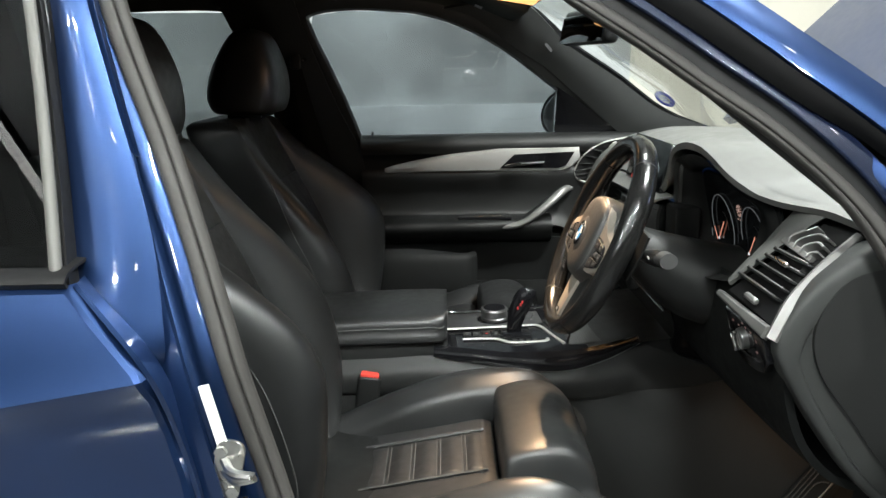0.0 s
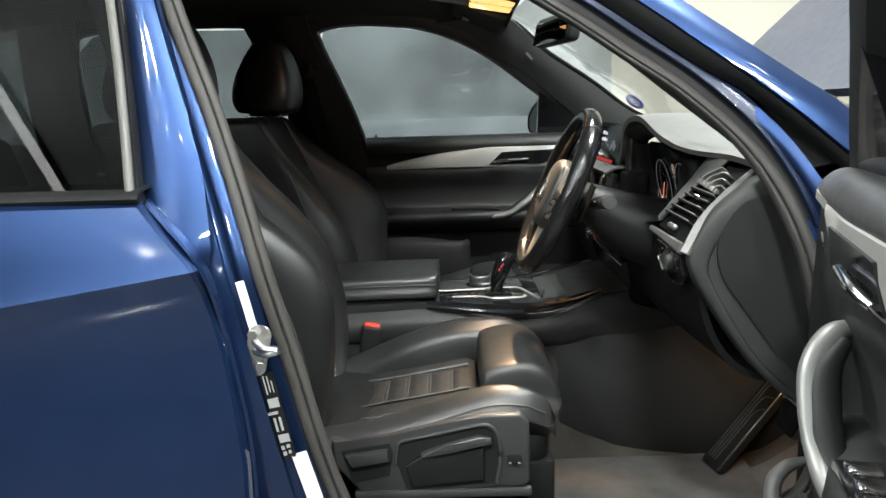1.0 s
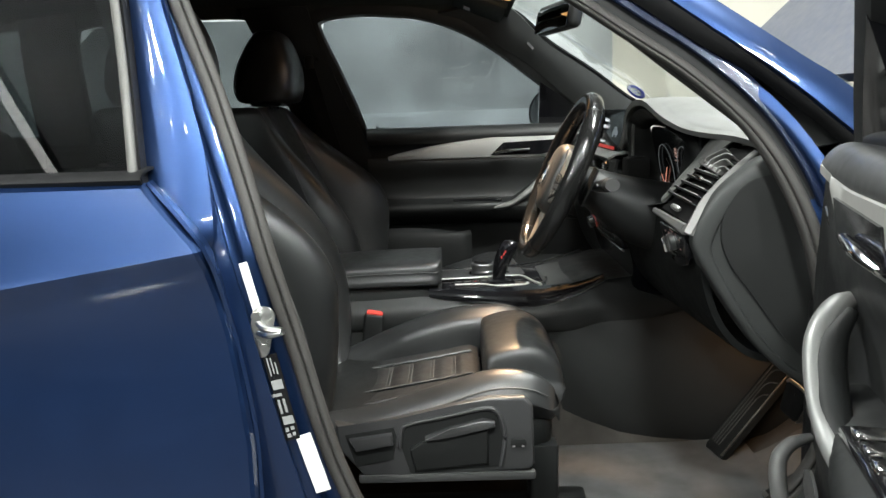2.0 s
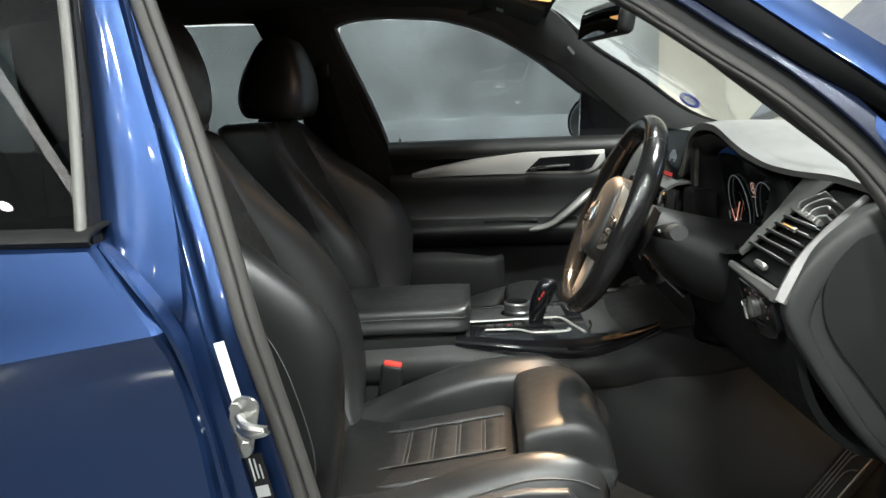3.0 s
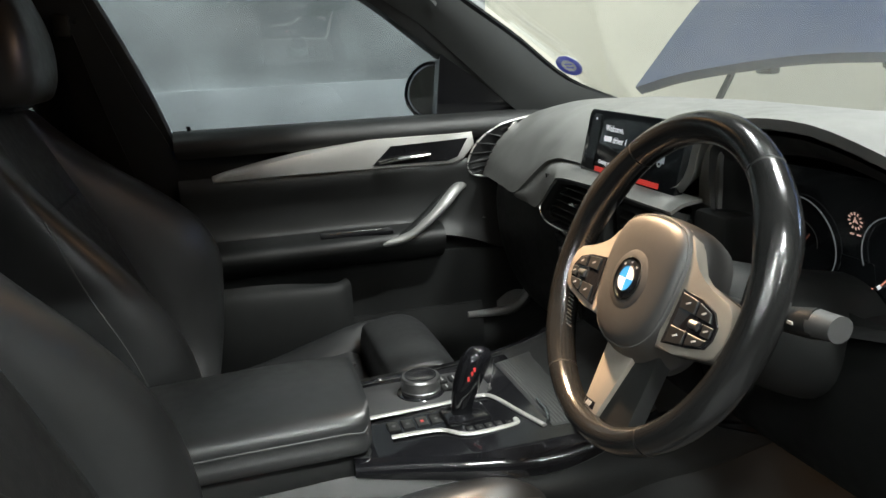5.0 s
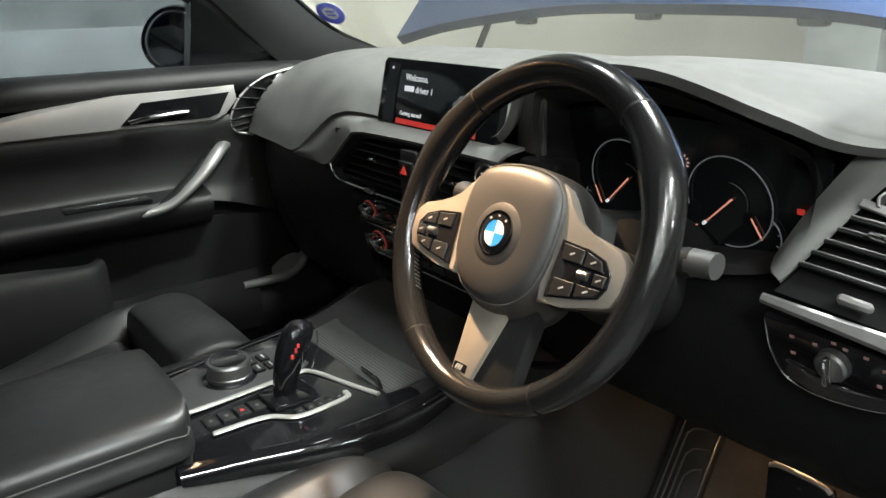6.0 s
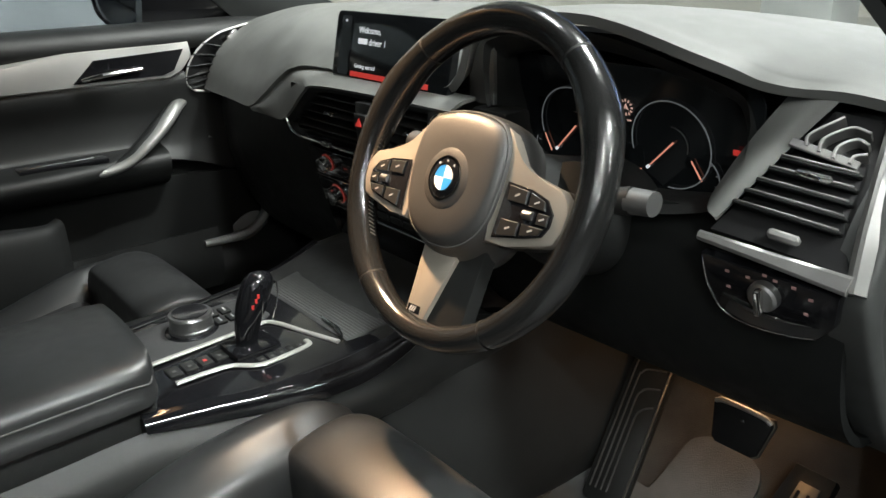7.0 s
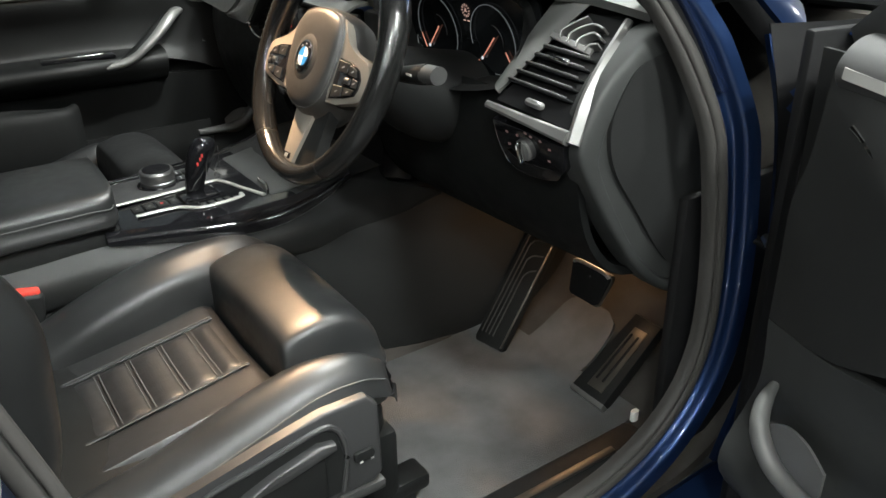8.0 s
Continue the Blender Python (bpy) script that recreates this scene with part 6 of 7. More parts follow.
# ---- doors ----
def front_door(m, mirror, label):
    """Front door in its closed place on the far side, then moved by m (mirrored for the near side)."""
    door = empty("front_door", label, "car door", (0, 0, 0), "doors of the car")

    def put(bm):
        if mirror:
            bmesh.ops.scale(bm, vec=(1, -1, 1), verts=bm.verts)
        bmesh.ops.transform(bm, matrix=m, verts=bm.verts)
        return bm

    def sh(rows, thick, n=24, k=24):
        return put(sheet(rows, thick, n, k))

    X = (0.60, 0.50, 0.38, 0.2, 0.0, -0.15, -0.258)

    def prof(x, z):
        """Inner face of the lining at x, z."""
        front = -0.012 * max(0, (x - 0.42) / 0.18)
        low = 0.0 if z > 0.8 else (0.8 - z) * 0.05
        return 0.70 - front + low

    def lean(x, z):
        """The front edge of the open door's lining slopes back towards the window."""
        return x - 0.14 * max(0, z - 0.88) if mirror and x > 0.55 else x

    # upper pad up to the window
    # The open door's pad takes a lighter grey in place of hall light.
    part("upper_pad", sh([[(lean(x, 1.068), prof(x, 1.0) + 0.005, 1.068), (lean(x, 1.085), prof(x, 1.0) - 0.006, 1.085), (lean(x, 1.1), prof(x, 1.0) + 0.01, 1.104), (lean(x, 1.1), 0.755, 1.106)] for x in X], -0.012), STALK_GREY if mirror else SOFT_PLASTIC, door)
    # silver blade with the handle bowl
    def blade_top(x):
        return 1.012 + 0.066 * min(1, max(0, (x + 0.19) / 0.36)) ** 0.75

    rows = []
    for i in range(25):
        x = -0.185 + i * (0.745 if mirror else 0.60) / 24
        z1, z0 = blade_top(x), 1.008 - 0.004 * min(1, max(0, x / 0.3)) + (1.5 * max(0, x - 0.34) ** 1.4 if mirror else 0.04 * max(0, (x - 0.36) / 0.055) ** 2)
        z1 += 0.06 * max(0, x - 0.36) if mirror else 0
        z0 = min(z0, z1 - 0.012) if mirror else z0
        y = prof(x, 1.04) - 0.012
        rows.append([Vector((x, y + 0.008, z0)), Vector((x, y - 0.004, z0 + 0.006)), Vector((x, y - 0.006, (z0 + z1) / 2)), Vector((x, y - 0.002, z1 - 0.006)), Vector((x, y + 0.010, z1))])
    part("silver_blade", put(thicken(rows, 0.006)), SILVER, door, "satin silver trim blade")
    bowl = part("handle_bowl", put(prism([(0.17, 1.016), (0.215, 1.058), (0.40, 1.064), (0.375, 1.022), (0.35, 1.014)], 0.004, axes((0, prof(0.3, 1.04) - 0.022, 0), (1, 0, 0), (0, 0, 1)), 0.0)), GLOSS, door, "dark handle bowl", smooth=False)
    part("door_handle", put(tube([(0.185, prof(0.3, 1) - 0.03, 1.022), (0.23, prof(0.3, 1) - 0.038, 1.030), (0.305, prof(0.3, 1) - 0.034, 1.034)], [0.006, 0.008, 0.006], 14, 10, flat=0.7)), CHROME, bowl, "silver door handle")
    part("trim_line", put(tube([(x, prof(x, 1) - 0.006, 1.0 - 0.02 * max(0, x)) for x in (-0.20, 0.0, 0.2, 0.36, 0.44)], 0.005, 30, 8)), SOFT_PLASTIC, door)
    def deep(x):
        """How far the hollow above the armrest is formed at x."""
        return min(1, max(0, (0.44 - x) / 0.10))

    part("mid_panel", sh([[(lean(x, 1.01), prof(x, 1.0) + 0.004, 1.01 + 0.07 * mirror * (x > 0.45)), (lean(x, 0.98), prof(x, 0.98) - 0.004 * deep(x), 0.99), (x, prof(x, 0.9) + 0.022 * deep(x), 0.93), (x, prof(x, 0.86) + 0.02 * deep(x), 0.87 - 0.02 * (1 - deep(x))), (x, prof(x, 0.84) - 0.01 * deep(x), 0.845 - 0.065 * (1 - deep(x)))] for x in X], 0.012), SOFT_PLASTIC, door)
    for rise, z0, gauge_r in ((0.42, 0.80, 0.0034), (0.56, 0.690, 0.0026)):
        part("seam_strip", put(tube([(x, prof(x, 0.82) - 0.003, z0 + (0.595 - x) * rise) for x in (0.595, 0.54, 0.49, 0.44)], gauge_r, 16, 6)), BIN_GREY if z0 > 0.75 else STALK_GREY, door)
    # Two added chrome bars stand in for reflections near the door's front edge.
    if mirror:
        for a, b in (((0.541, 1.034), (0.523, 1.023)), ((0.520, 1.020), (0.506, 1.011))):
            part("glint_bar", put(tube([(a[0], prof(0.5, 1) - 0.008, a[1]), (b[0], prof(0.5, 1) - 0.008, b[1])], 0.0028, 4, 8)), CHROME, door, "short chrome bar standing in for a reflection")
    # armrest ledge and pull bar
    part("armrest", sh([[(x, prof(x, 0.84) + 0.03, 0.858), (x, prof(x, 0.84) - 0.03 - 0.02 * (x < 0.2), 0.85), (x, prof(x, 0.83) - 0.045 - 0.02 * (x < 0.2), 0.835), (x, prof(x, 0.8) - 0.02, 0.80), (x, prof(x, 0.78) + 0.02, 0.785)] for x in (0.33, 0.22, 0.1, -0.05, -0.20, -0.235)], 0.012), HARD_PLASTIC, door)
    pull = [(0.392, 0.700, 0.950), (0.368, 0.672, 0.946), (0.332, 0.648, 0.920), (0.285, 0.64, 0.882), (0.23, 0.64, 0.848), (0.15, 0.642, 0.838), (0.0, 0.645, 0.838)]
    part("pull_bar", put(tube([(x, y + 0.006, z - 0.002) for x, y, z in pull], [0.013, 0.0155, 0.016, 0.0155, 0.014, 0.012, 0.010], 40, 14, flat=0.75)), PULL_GREY, door, "satin grey curved door pull")
    part("pull_liner", put(tube([(x - 0.012, y + 0.016, z - 0.006) for x, y, z in pull[1:]], [0.010, 0.016, 0.017, 0.016, 0.014, 0.012], 40, 12, flat=0.8)), HARD_PLASTIC, door)
    part("pull_line", put(tube([(0.04, 0.668, 0.866), (0.18, 0.668, 0.868)], 0.0022, 8, 6)), CHROME, door)
    sw = part("window_switches", put(rbox((0.12, 0.672, 0.862), (0.17, 0.05, 0.012), 0.004)), GLOSS, door)
    if mirror:
        for i in range(4):
            part("switch", put(rbox((0.07 + 0.035 * i, 0.668, 0.871), (0.026, 0.03, 0.008), 0.003)), CHROME, sw)
    # Lower panel likewise: hall light on the open door is put into its grey.
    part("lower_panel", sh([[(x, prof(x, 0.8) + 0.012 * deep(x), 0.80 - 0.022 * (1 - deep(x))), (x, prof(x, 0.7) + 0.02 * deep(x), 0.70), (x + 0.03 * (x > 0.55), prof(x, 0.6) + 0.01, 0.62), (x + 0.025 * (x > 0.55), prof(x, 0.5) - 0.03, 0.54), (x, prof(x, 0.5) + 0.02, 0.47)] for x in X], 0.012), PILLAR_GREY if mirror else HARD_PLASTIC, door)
    part("door_pocket", sh([[(x, prof(x, 0.66) - 0.035, 0.66), (x, prof(x, 0.6) - 0.05, 0.58), (x, prof(x, 0.5) - 0.04, 0.52)] for x in (0.42, 0.3, 0.1, -0.12, -0.2)], 0.008), HARD_PLASTIC, door)
    part("inner_board", sh([[(x, prof(x, z) + 0.036, z) for z in (1.09, 0.95, 0.75, 0.5)] for x in (0.64, 0.45, 0.1, -0.258)], 0.006), HARD_PLASTIC, door)
    part("door_bin", sh([[(x, 0.655 - d, 0.765 - 0.02 * (x > 0.02)), (x, 0.63 - d, 0.74), (x, 0.625 - d, 0.66), (x, 0.64 - d, 0.58)] for x, d in ((0.09, -0.03), (0.05, 0.0), (-0.08, 0.01), (-0.2, 0.0), (-0.25, -0.02))], 0.01), DEEP_BLACK, door)
    part("bin_front", put(tube([(0.572, 0.70, 0.700), (0.556, 0.672, 0.695), (0.541, 0.654, 0.680), (0.527, 0.65, 0.660), (0.502, 0.65, 0.640), (0.458, 0.65, 0.632), (0.38, 0.652, 0.632)], [0.006, 0.010, 0.0115, 0.012, 0.012, 0.011, 0.008], 40, 12)), BIN_GREY, door, "grey curved edge of the door bin")
    part("bin_inside", sh([[(x, 0.694 - 0.02 * (z < 0.6), z) for z in (z1, (z1 + z0) / 2, z0)] for x, z1, z0 in ((0.560, 0.655, 0.632), (0.53, 0.668, 0.612), (0.50, 0.664, 0.602), (0.47, 0.645, 0.605))], 0.004), BIN_GREY, door, "pale grey inside of the door bin")
    # sheet metal, glass, frame
    part("outer_skin", sh([[(x, y, z) for y, z in ((0.815, 1.10), (0.875, 1.075), (0.93, 0.985), (0.915, 0.85), (0.91, 0.65), (0.945, 0.45), (0.93, 0.30))] for x in (0.672, 0.5, 0.2, -0.1, -0.30)], 0.008), BLUE, door, "blue door skin")
    for x in (0.675, -0.29):
        part("door_edge", put(rbox((x, 0.835, 0.72), (0.014, 0.12, 0.70), 0.004) if x < 0 else rbox((0.684, 0.845, 0.73), (0.016, 0.16, 0.74), 0.004)), BLUE if x < 0 else BLACK_RUBBER, door)
    part("door_base", put(rbox((0.19, 0.83, 0.37), (0.96, 0.12, 0.04), 0.01)), BLUE, door)
    def gy(z):
        return 0.775 - (z - 1.08) * 0.37
    win = [(-0.262, 1.09), (-0.385, 1.44), (-0.375, 1.475), (-0.28, 1.487), (-0.15, 1.482), (-0.04, 1.468), (0.08, 1.425), (0.19, 1.365), (0.28, 1.30), (0.35, 1.25), (0.36, 1.09)]
    bm = bmesh.new()
    lo = [bm.verts.new((x, gy(z) + 0.004, z)) for x, z in win]
    hi = [bm.verts.new((x, gy(z), z)) for x, z in win]
    bm.faces.new(lo)
    bm.faces.new(hi[::-1])
    for i in range(len(win)):
        j = (i + 1) % len(win)
        bm.faces.new((lo[i], hi[i], hi[j], lo[j]))
    part("window_glass", put(bm), TINTED, door, "tinted side window", smooth=False)
    fr = [(-0.262, 1.075), (-0.30, 1.20), (-0.345, 1.32), (-0.392, 1.44), (-0.385, 1.482), (-0.28, 1.498), (-0.15, 1.493), (-0.04, 1.478), (0.08, 1.436), (0.19, 1.375), (0.30, 1.295), (0.36, 1.25), (0.48, 1.165), (0.585, 1.085)]
    rows = []
    flat = spline([(x, z, 0) for x, z in fr], 60)
    for i, q in enumerate(flat):
        t = (flat[min(i + 1, 59)] - flat[max(i - 1, 0)]).normalized()
        nn = Vector((-t.y, t.x, 0))
        line = []
        for o, d in ((-0.012, -0.004), (-0.006, -0.022), (0.018, -0.028), (0.038, -0.02), (0.044, 0.012), (0.03, 0.03), (-0.010, 0.02)):
            r = q + nn * o
            line.append(Vector((r.x, gy(r.y) + d, r.y)))
        rows.append(line)
    part("window_frame", put(quads(rows, True, True)), SOFT_PLASTIC, door, "black window frame")
    part("mirror_corner", put(quads([[Vector((x, gy(z) + d, z)) for x, z in ((0.345, 1.095), (0.345, 1.26), (0.48, 1.17), (0.59, 1.085))] for d in (-0.024, 0.012)], True, True)), GLOSS, door, "black mirror corner", smooth=False)
    part("lock_pin", put(tube([(-0.225, 0.742, 1.10), (-0.225, 0.742, 1.128)], 0.0045, 4, 10)), HARD_PLASTIC, door)
    # outside mirror, its glass turned to the driver
    mo = axes((0.405, 0.968, 1.158), (0.62, -0.785, 0), (0, 0, 1))
    egg = [(0.098 * math.cos(a) * (1 - 0.12 * math.sin(a)), 0.08 * math.sin(a)) for a in (radians(d) for d in range(0, 360, 24))]
    hous = part("mirror_housing", put(loft([[mo @ Vector((x * s, y * s, h)) for x, y in egg] for h, s in ((0.004, 0.96), (0.006, 1.0), (-0.01, 1.03), (-0.05, 1.0), (-0.10, 0.8), (-0.13, 0.4))], 40, 22)), GLOSS, door, "black outside mirror")
    part("mirror_glass", put(loft([[mo @ Vector((x * s, y * s, h)) for x, y in egg] for h, s in ((0.003, 0.88), (0.0075, 0.88), (0.0078, 0.8))], 40, 4)), MIRROR, hous)
    part("mirror_arm", put(tube([(0.47, 0.80, 1.10), (0.45, 0.87, 1.115), (0.44, 0.94, 1.13)], [0.03, 0.026, 0.028], 12, 12, flat=0.6)), HARD_PLASTIC, door)
    return door


front_door(Matrix.Identity(4), False, "closed passenger door, black lining with silver blade, seen from inside")
HX, HY, SWING = 0.745, -0.87, 76.4
OPEN = Matrix.Translation((HX, HY, 0)) @ Matrix.Rotation(radians(SWING), 4, "Z") @ Matrix.Translation((-HX, -HY, 0))
front_door(OPEN, True, "wide open driver's door, black lining with grey pull")


def rear_door(side, label):
    door = empty("rear_door", label, "car door", (0, 0, 0), "doors of the car")
    rows = []
    edge = [(0.858, 1.081, -0.437, 0), (0.868, 1.074, -0.431, 0), (0.881, 1.042, -0.403, 0.3), (0.893, 1.010, -0.373, 0.6), (0.903, 0.988, -0.351, 1), (0.907, 0.979, -0.345, 1), (0.904, 0.971, -0.343, 1), (0.889, 0.948, -0.338, 1),
            (0.880, 0.90, -0.327, 0.6), (0.878, 0.84, -0.315, 0.2), (0.885, 0.76, -0.302, 0), (0.895, 0.66, -0.29, 0), (0.92, 0.5, -0.285, 0), (0.93, 0.4, -0.285, 0), (0.89, 0.28, -0.285, 0)]
    for x, inset in ((0.0, 0.014), (-0.004, 0.004), (-0.010, 0.0), (-0.15, 0), (-0.3, 0), (-0.6, 0), (-1.0, 0), (-1.35, 0)):
        rows.append([Vector((lead + x, side * (y - inset + 0.035 * min(0.5, -x)), z + 0.155 * max(-0.6, x) * fall)) for y, z, lead, fall in edge])
    part("outer_skin", thicken(rows, 0.01 * side), BLUE, door, "blue metallic door skin", angle=25)
    part("door_edge", sheet([[(x + 0.0, side * y, z), (x - 0.01, side * (y - 0.05), z)] for x, y, z in ((-0.436, 0.855, 1.079), (-0.348, 0.895, 0.985), (-0.325, 0.870, 0.88), (-0.305, 0.872, 0.78), (-0.29, 0.88, 0.66), (-0.285, 0.905, 0.5), (-0.285, 0.915, 0.4))], 0.006, 6, 24), BLUE, door)
    part("belt_strip", sheet([[(x, side * 0.864, 1.079), (x, side * 0.870, 1.088), (x, side * 0.852, 1.099), (x, side * 0.80, 1.104)] for x in (-0.438, -0.7, -1.0, -1.4)], 0.004, 8, 10), BLACK_RUBBER, door, "black window belt strip")

    def gy(z):
        return 0.785 - (z - 1.09) * 0.37 if side > 0 else 0.848 - (z - 1.086) * 0.446

    win = [(-0.505, 1.10), (-0.545, 1.30), (-0.60, 1.455), (-0.625, 1.488), (-0.9, 1.492), (-1.15, 1.48), (-1.21, 1.43), (-1.235, 1.18), (-1.24, 1.11)]
    if side < 0:
        win[:4] = [(-0.455, 1.09), (-0.495, 1.30), (-0.535, 1.46), (-0.56, 1.488)]
    bm = bmesh.new()
    lo = [bm.verts.new((x, side * (gy(z) + 0.004), z)) for x, z in win]
    hi = [bm.verts.new((x, side * gy(z), z)) for x, z in win]
    bm.faces.new(lo)
    bm.faces.new(hi[::-1])
    for i in range(len(win)):
        j = (i + 1) % len(win)
        bm.faces.new((lo[i], hi[i], hi[j], lo[j]))
    part("window_glass", bm, TINTED_REAR, door, "tinted side window", smooth=False)
    lead = [(-0.498, 1.09), (-0.515, 1.2), (-0.545, 1.32), (-0.592, 1.455), (-0.63, 1.50)] if side > 0 else [(-0.455, 1.083), (-0.475, 1.2), (-0.498, 1.32), (-0.53, 1.455), (-0.56, 1.50)]
    part("window_frame", tube([(x, side * (gy(z) + 0.004), z) for x, z in lead + [(-0.9, 1.505), (-1.15, 1.495), (-1.22, 1.44), (-1.245, 1.18), (-1.25, 1.10)]], 0.011 if side > 0 else 0.0075, 60, 10), FRAME_GREY, door, "grey window frame strip")
    inner = [(-0.444, 0.815, 1.05), (-0.456, 0.797, 1.10), (-0.474, 0.752, 1.22), (-0.486, 0.722, 1.31), (-0.501, 0.688, 1.415), (-0.53, 0.638, 1.54)]
    outer = [(x0 + 0.006, gy(z) - 0.004, z) for (x0, z) in ((-0.446, 1.05), (-0.458, 1.10), (-0.479, 1.22), (-0.497, 1.31), (-0.519, 1.415), (-0.56, 1.52))]
    if side < 0:
        part("pillar_cover", sheet([[(p[0], side * p[1], p[2]), ((p[0] + q[0]) / 2, side * ((p[1] + q[1]) / 2 - 0.008), p[2]), (q[0], side * q[1], q[2])] for p, q in zip(inner, outer)], 0.004, 8, 24), BLACK_RUBBER, door, "black pillar gap cover")
        for f in (0.35, 0.7):
            part("pillar_line", tube([(p[0] + (q[0] - p[0]) * f, side * (p[1] + (q[1] - p[1]) * f + 0.001), p[2]) for p, q in zip(inner, outer)], 0.0012, 30, 6), GREY_PLASTIC, door)
    else:
        part("pillar_cover", sheet([[(x0, side * (gy(z) - 0.01), z), (x1, side * (gy(z) - 0.006), z)] for x0, x1, z in ((-0.455, -0.49, 1.09), (-0.478, -0.515, 1.25), (-0.53, -0.575, 1.42), (-0.57, -0.61, 1.52))], 0.008, 4, 16), BLACK_RUBBER, door)
    part("lining", rbox((-0.92, side * 0.73, 0.78), (0.98, 0.06, 0.60), 0.03), SOFT_PLASTIC, door)
    part("silver_blade", tube([(-0.55, side * 0.695, 1.045), (-0.8, side * 0.693, 1.04), (-1.2, side * 0.69, 1.02)], 0.018, 20, 10, flat=0.5), SILVER, door)
    part("door_handle", tube([(-0.70, side * 0.675, 1.0), (-0.76, side * 0.67, 1.005), (-0.82, side * 0.675, 1.0)], 0.008, 10, 8), CHROME, door)
    part("upper_pad", rbox((-0.92, side * 0.745, 1.075), (0.95, 0.07, 0.05), 0.015), SOFT_PLASTIC, door)
    return door


rear_door(-1, "closed blue rear door with tinted window and sharp crease")
rear_door(1, "closed rear door with tinted window, seen from inside")

# far pillar lining with the belt
lining = empty("pillar_lining", "dark plastic lining of the middle pillar", "pillar trim", (-0.4, 0.7, 0.4))
for side in (-1, 1):
    back = 0.05 if side < 0 else 0.0
    part("lining_panel", sheet([[(x0 - back, side * y, z), ((x0 - back + x1) / 2, side * (y - 0.012), z), (x1, side * y, z)] for x0, x1, y, z in ((-0.19, -0.46, 0.745, 0.45), (-0.22, -0.46, 0.735, 0.8), (-0.258, -0.475, 0.705, 1.06), (-0.315, -0.52, 0.668, 1.2), (-0.395, -0.60, 0.605, 1.42), (-0.42, -0.64, 0.572, 1.52))], 0.012 * -side, 10, 24), HARD_PLASTIC, lining)
belt = empty("seat_belt", "black woven seat belt hanging from the pillar", "seat belt", (-0.40, 0.66, 1.30))
part("webbing", sheet([[(x - 0.022, y, z), (x + 0.022, y - 0.01, z)] for x, y, z in ((-0.43, 0.60, 1.33), (-0.40, 0.612, 1.2), (-0.36, 0.64, 1.05), (-0.32, 0.66, 0.9), (-0.29, 0.67, 0.70), (-0.28, 0.68, 0.5))], 0.002, 4, 24), HARD_PLASTIC, belt)
part("belt_guide", rbox((-0.425, 0.585, 1.345), (0.03, 0.02, 0.045), 0.008), HARD_PLASTIC, belt)
part("guide_bolt", tube([(-0.40, 0.575, 1.35), (-0.395, 0.57, 1.352)], 0.005, 3, 8), CHROME, belt)
part("belt_stop", rbox((-0.288, 0.61, 0.952), (0.012, 0.01, 0.007), 0.002), CHROME, belt)

# ---- small things ----
# labels and lock striker on the near jamb
striker = empty("door_striker", "bare steel door lock striker on the blue jamb", "door striker", (-0.255, -0.845, 0.84))
part("base_plate", prism(rounded(0.036, 0.085, 0.015), 0.004, axes((-0.277, -0.843, 0.835), (1, 0, -0.22), (0.22, 0, 1)), 0.001), STEEL, striker)
part("loop", tube([(-0.280, -0.846, 0.85), (-0.262, -0.875, 0.848), (-0.235, -0.882, 0.846), (-0.258, -0.875, 0.838), (-0.280, -0.846, 0.834)], 0.006, 20, 8), STEEL, striker)
for z, dx in ((0.862, -0.006), (0.808, 0.004)):
    part("bolt", lathe([(0, 0), (0.009, 0), (0.008, 0.005), (0, 0.005)], axes((-0.277 + dx, -0.846, z), (1, 0, 0), (0, 0, 1)), 6), STEEL, striker)


def jamb_label(name, x, z, w, h, lean, mat, label):
    ob = part(name, prism(rounded(w, h, 0.001), 0.0008, axes((x, -0.8445, z), (1, 0, -lean), (lean, 0, 1)), 0), mat, smooth=False)
    return tagged(ob, label, "label")


jamb_label("paper_label", -0.289, 0.908, 0.014, 0.085, -0.22, WHITE_LABEL, "narrow white paper label on the door jamb")
jamb_label("white_label", -0.207, 0.608, 0.026, 0.105, -0.28, WHITE_LABEL, "white rectangular label on the door jamb")
plate = jamb_label("data_label", -0.252, 0.724, 0.024, 0.150, -0.20, GLOSS, "black data label with pale print")
bits = random.Random(7)
for u, v, w, h in ((-0.006, 0.052, 0.0022, 0.032), (0.0, 0.054, 0.0022, 0.028), (0.005, 0.05, 0.002, 0.02), (0.0, 0.022, 0.018, 0.016), (-0.006, 0.004, 0.016, 0.005), (-0.006, -0.016, 0.004, 0.024), (0.003, -0.014, 0.004, 0.024), (0.001, -0.039, 0.018, 0.014),
                  (-0.005, -0.056, 0.006, 0.007), (0.004, -0.053, 0.006, 0.006), (-0.004, -0.066, 0.006, 0.007), (0.005, -0.063, 0.005, 0.006)):
    part("print_bar", rbox((-0.252 - v * 0.20 + u + bits.uniform(-0.0006, 0.0006), -0.8458, 0.724 + v), (w, 0.0004, h), 0, m=pose(0, 0, 0, 0, -11)), PALE_PRINT, plate, smooth=False)

# windscreen licence disc
disc_m = axes((0.680, 0.712, 1.2165), (0.5, -0.86, 0), (-0.66, -0.3, 0.69))
disc = part("windscreen_disc", lathe([(0, 0), (0.036, 0), (0.036, 0.001), (0, 0.001)], disc_m, 36), BADGE_WHITE)
tagged(disc, "round blue and white sticker on the windscreen", "sticker")
part("blue_ring", lathe([(0.020, 0), (0.034, 0), (0.034, 0.0016), (0.020, 0.0016)], disc_m, 36), STICKER_BLUE, disc)
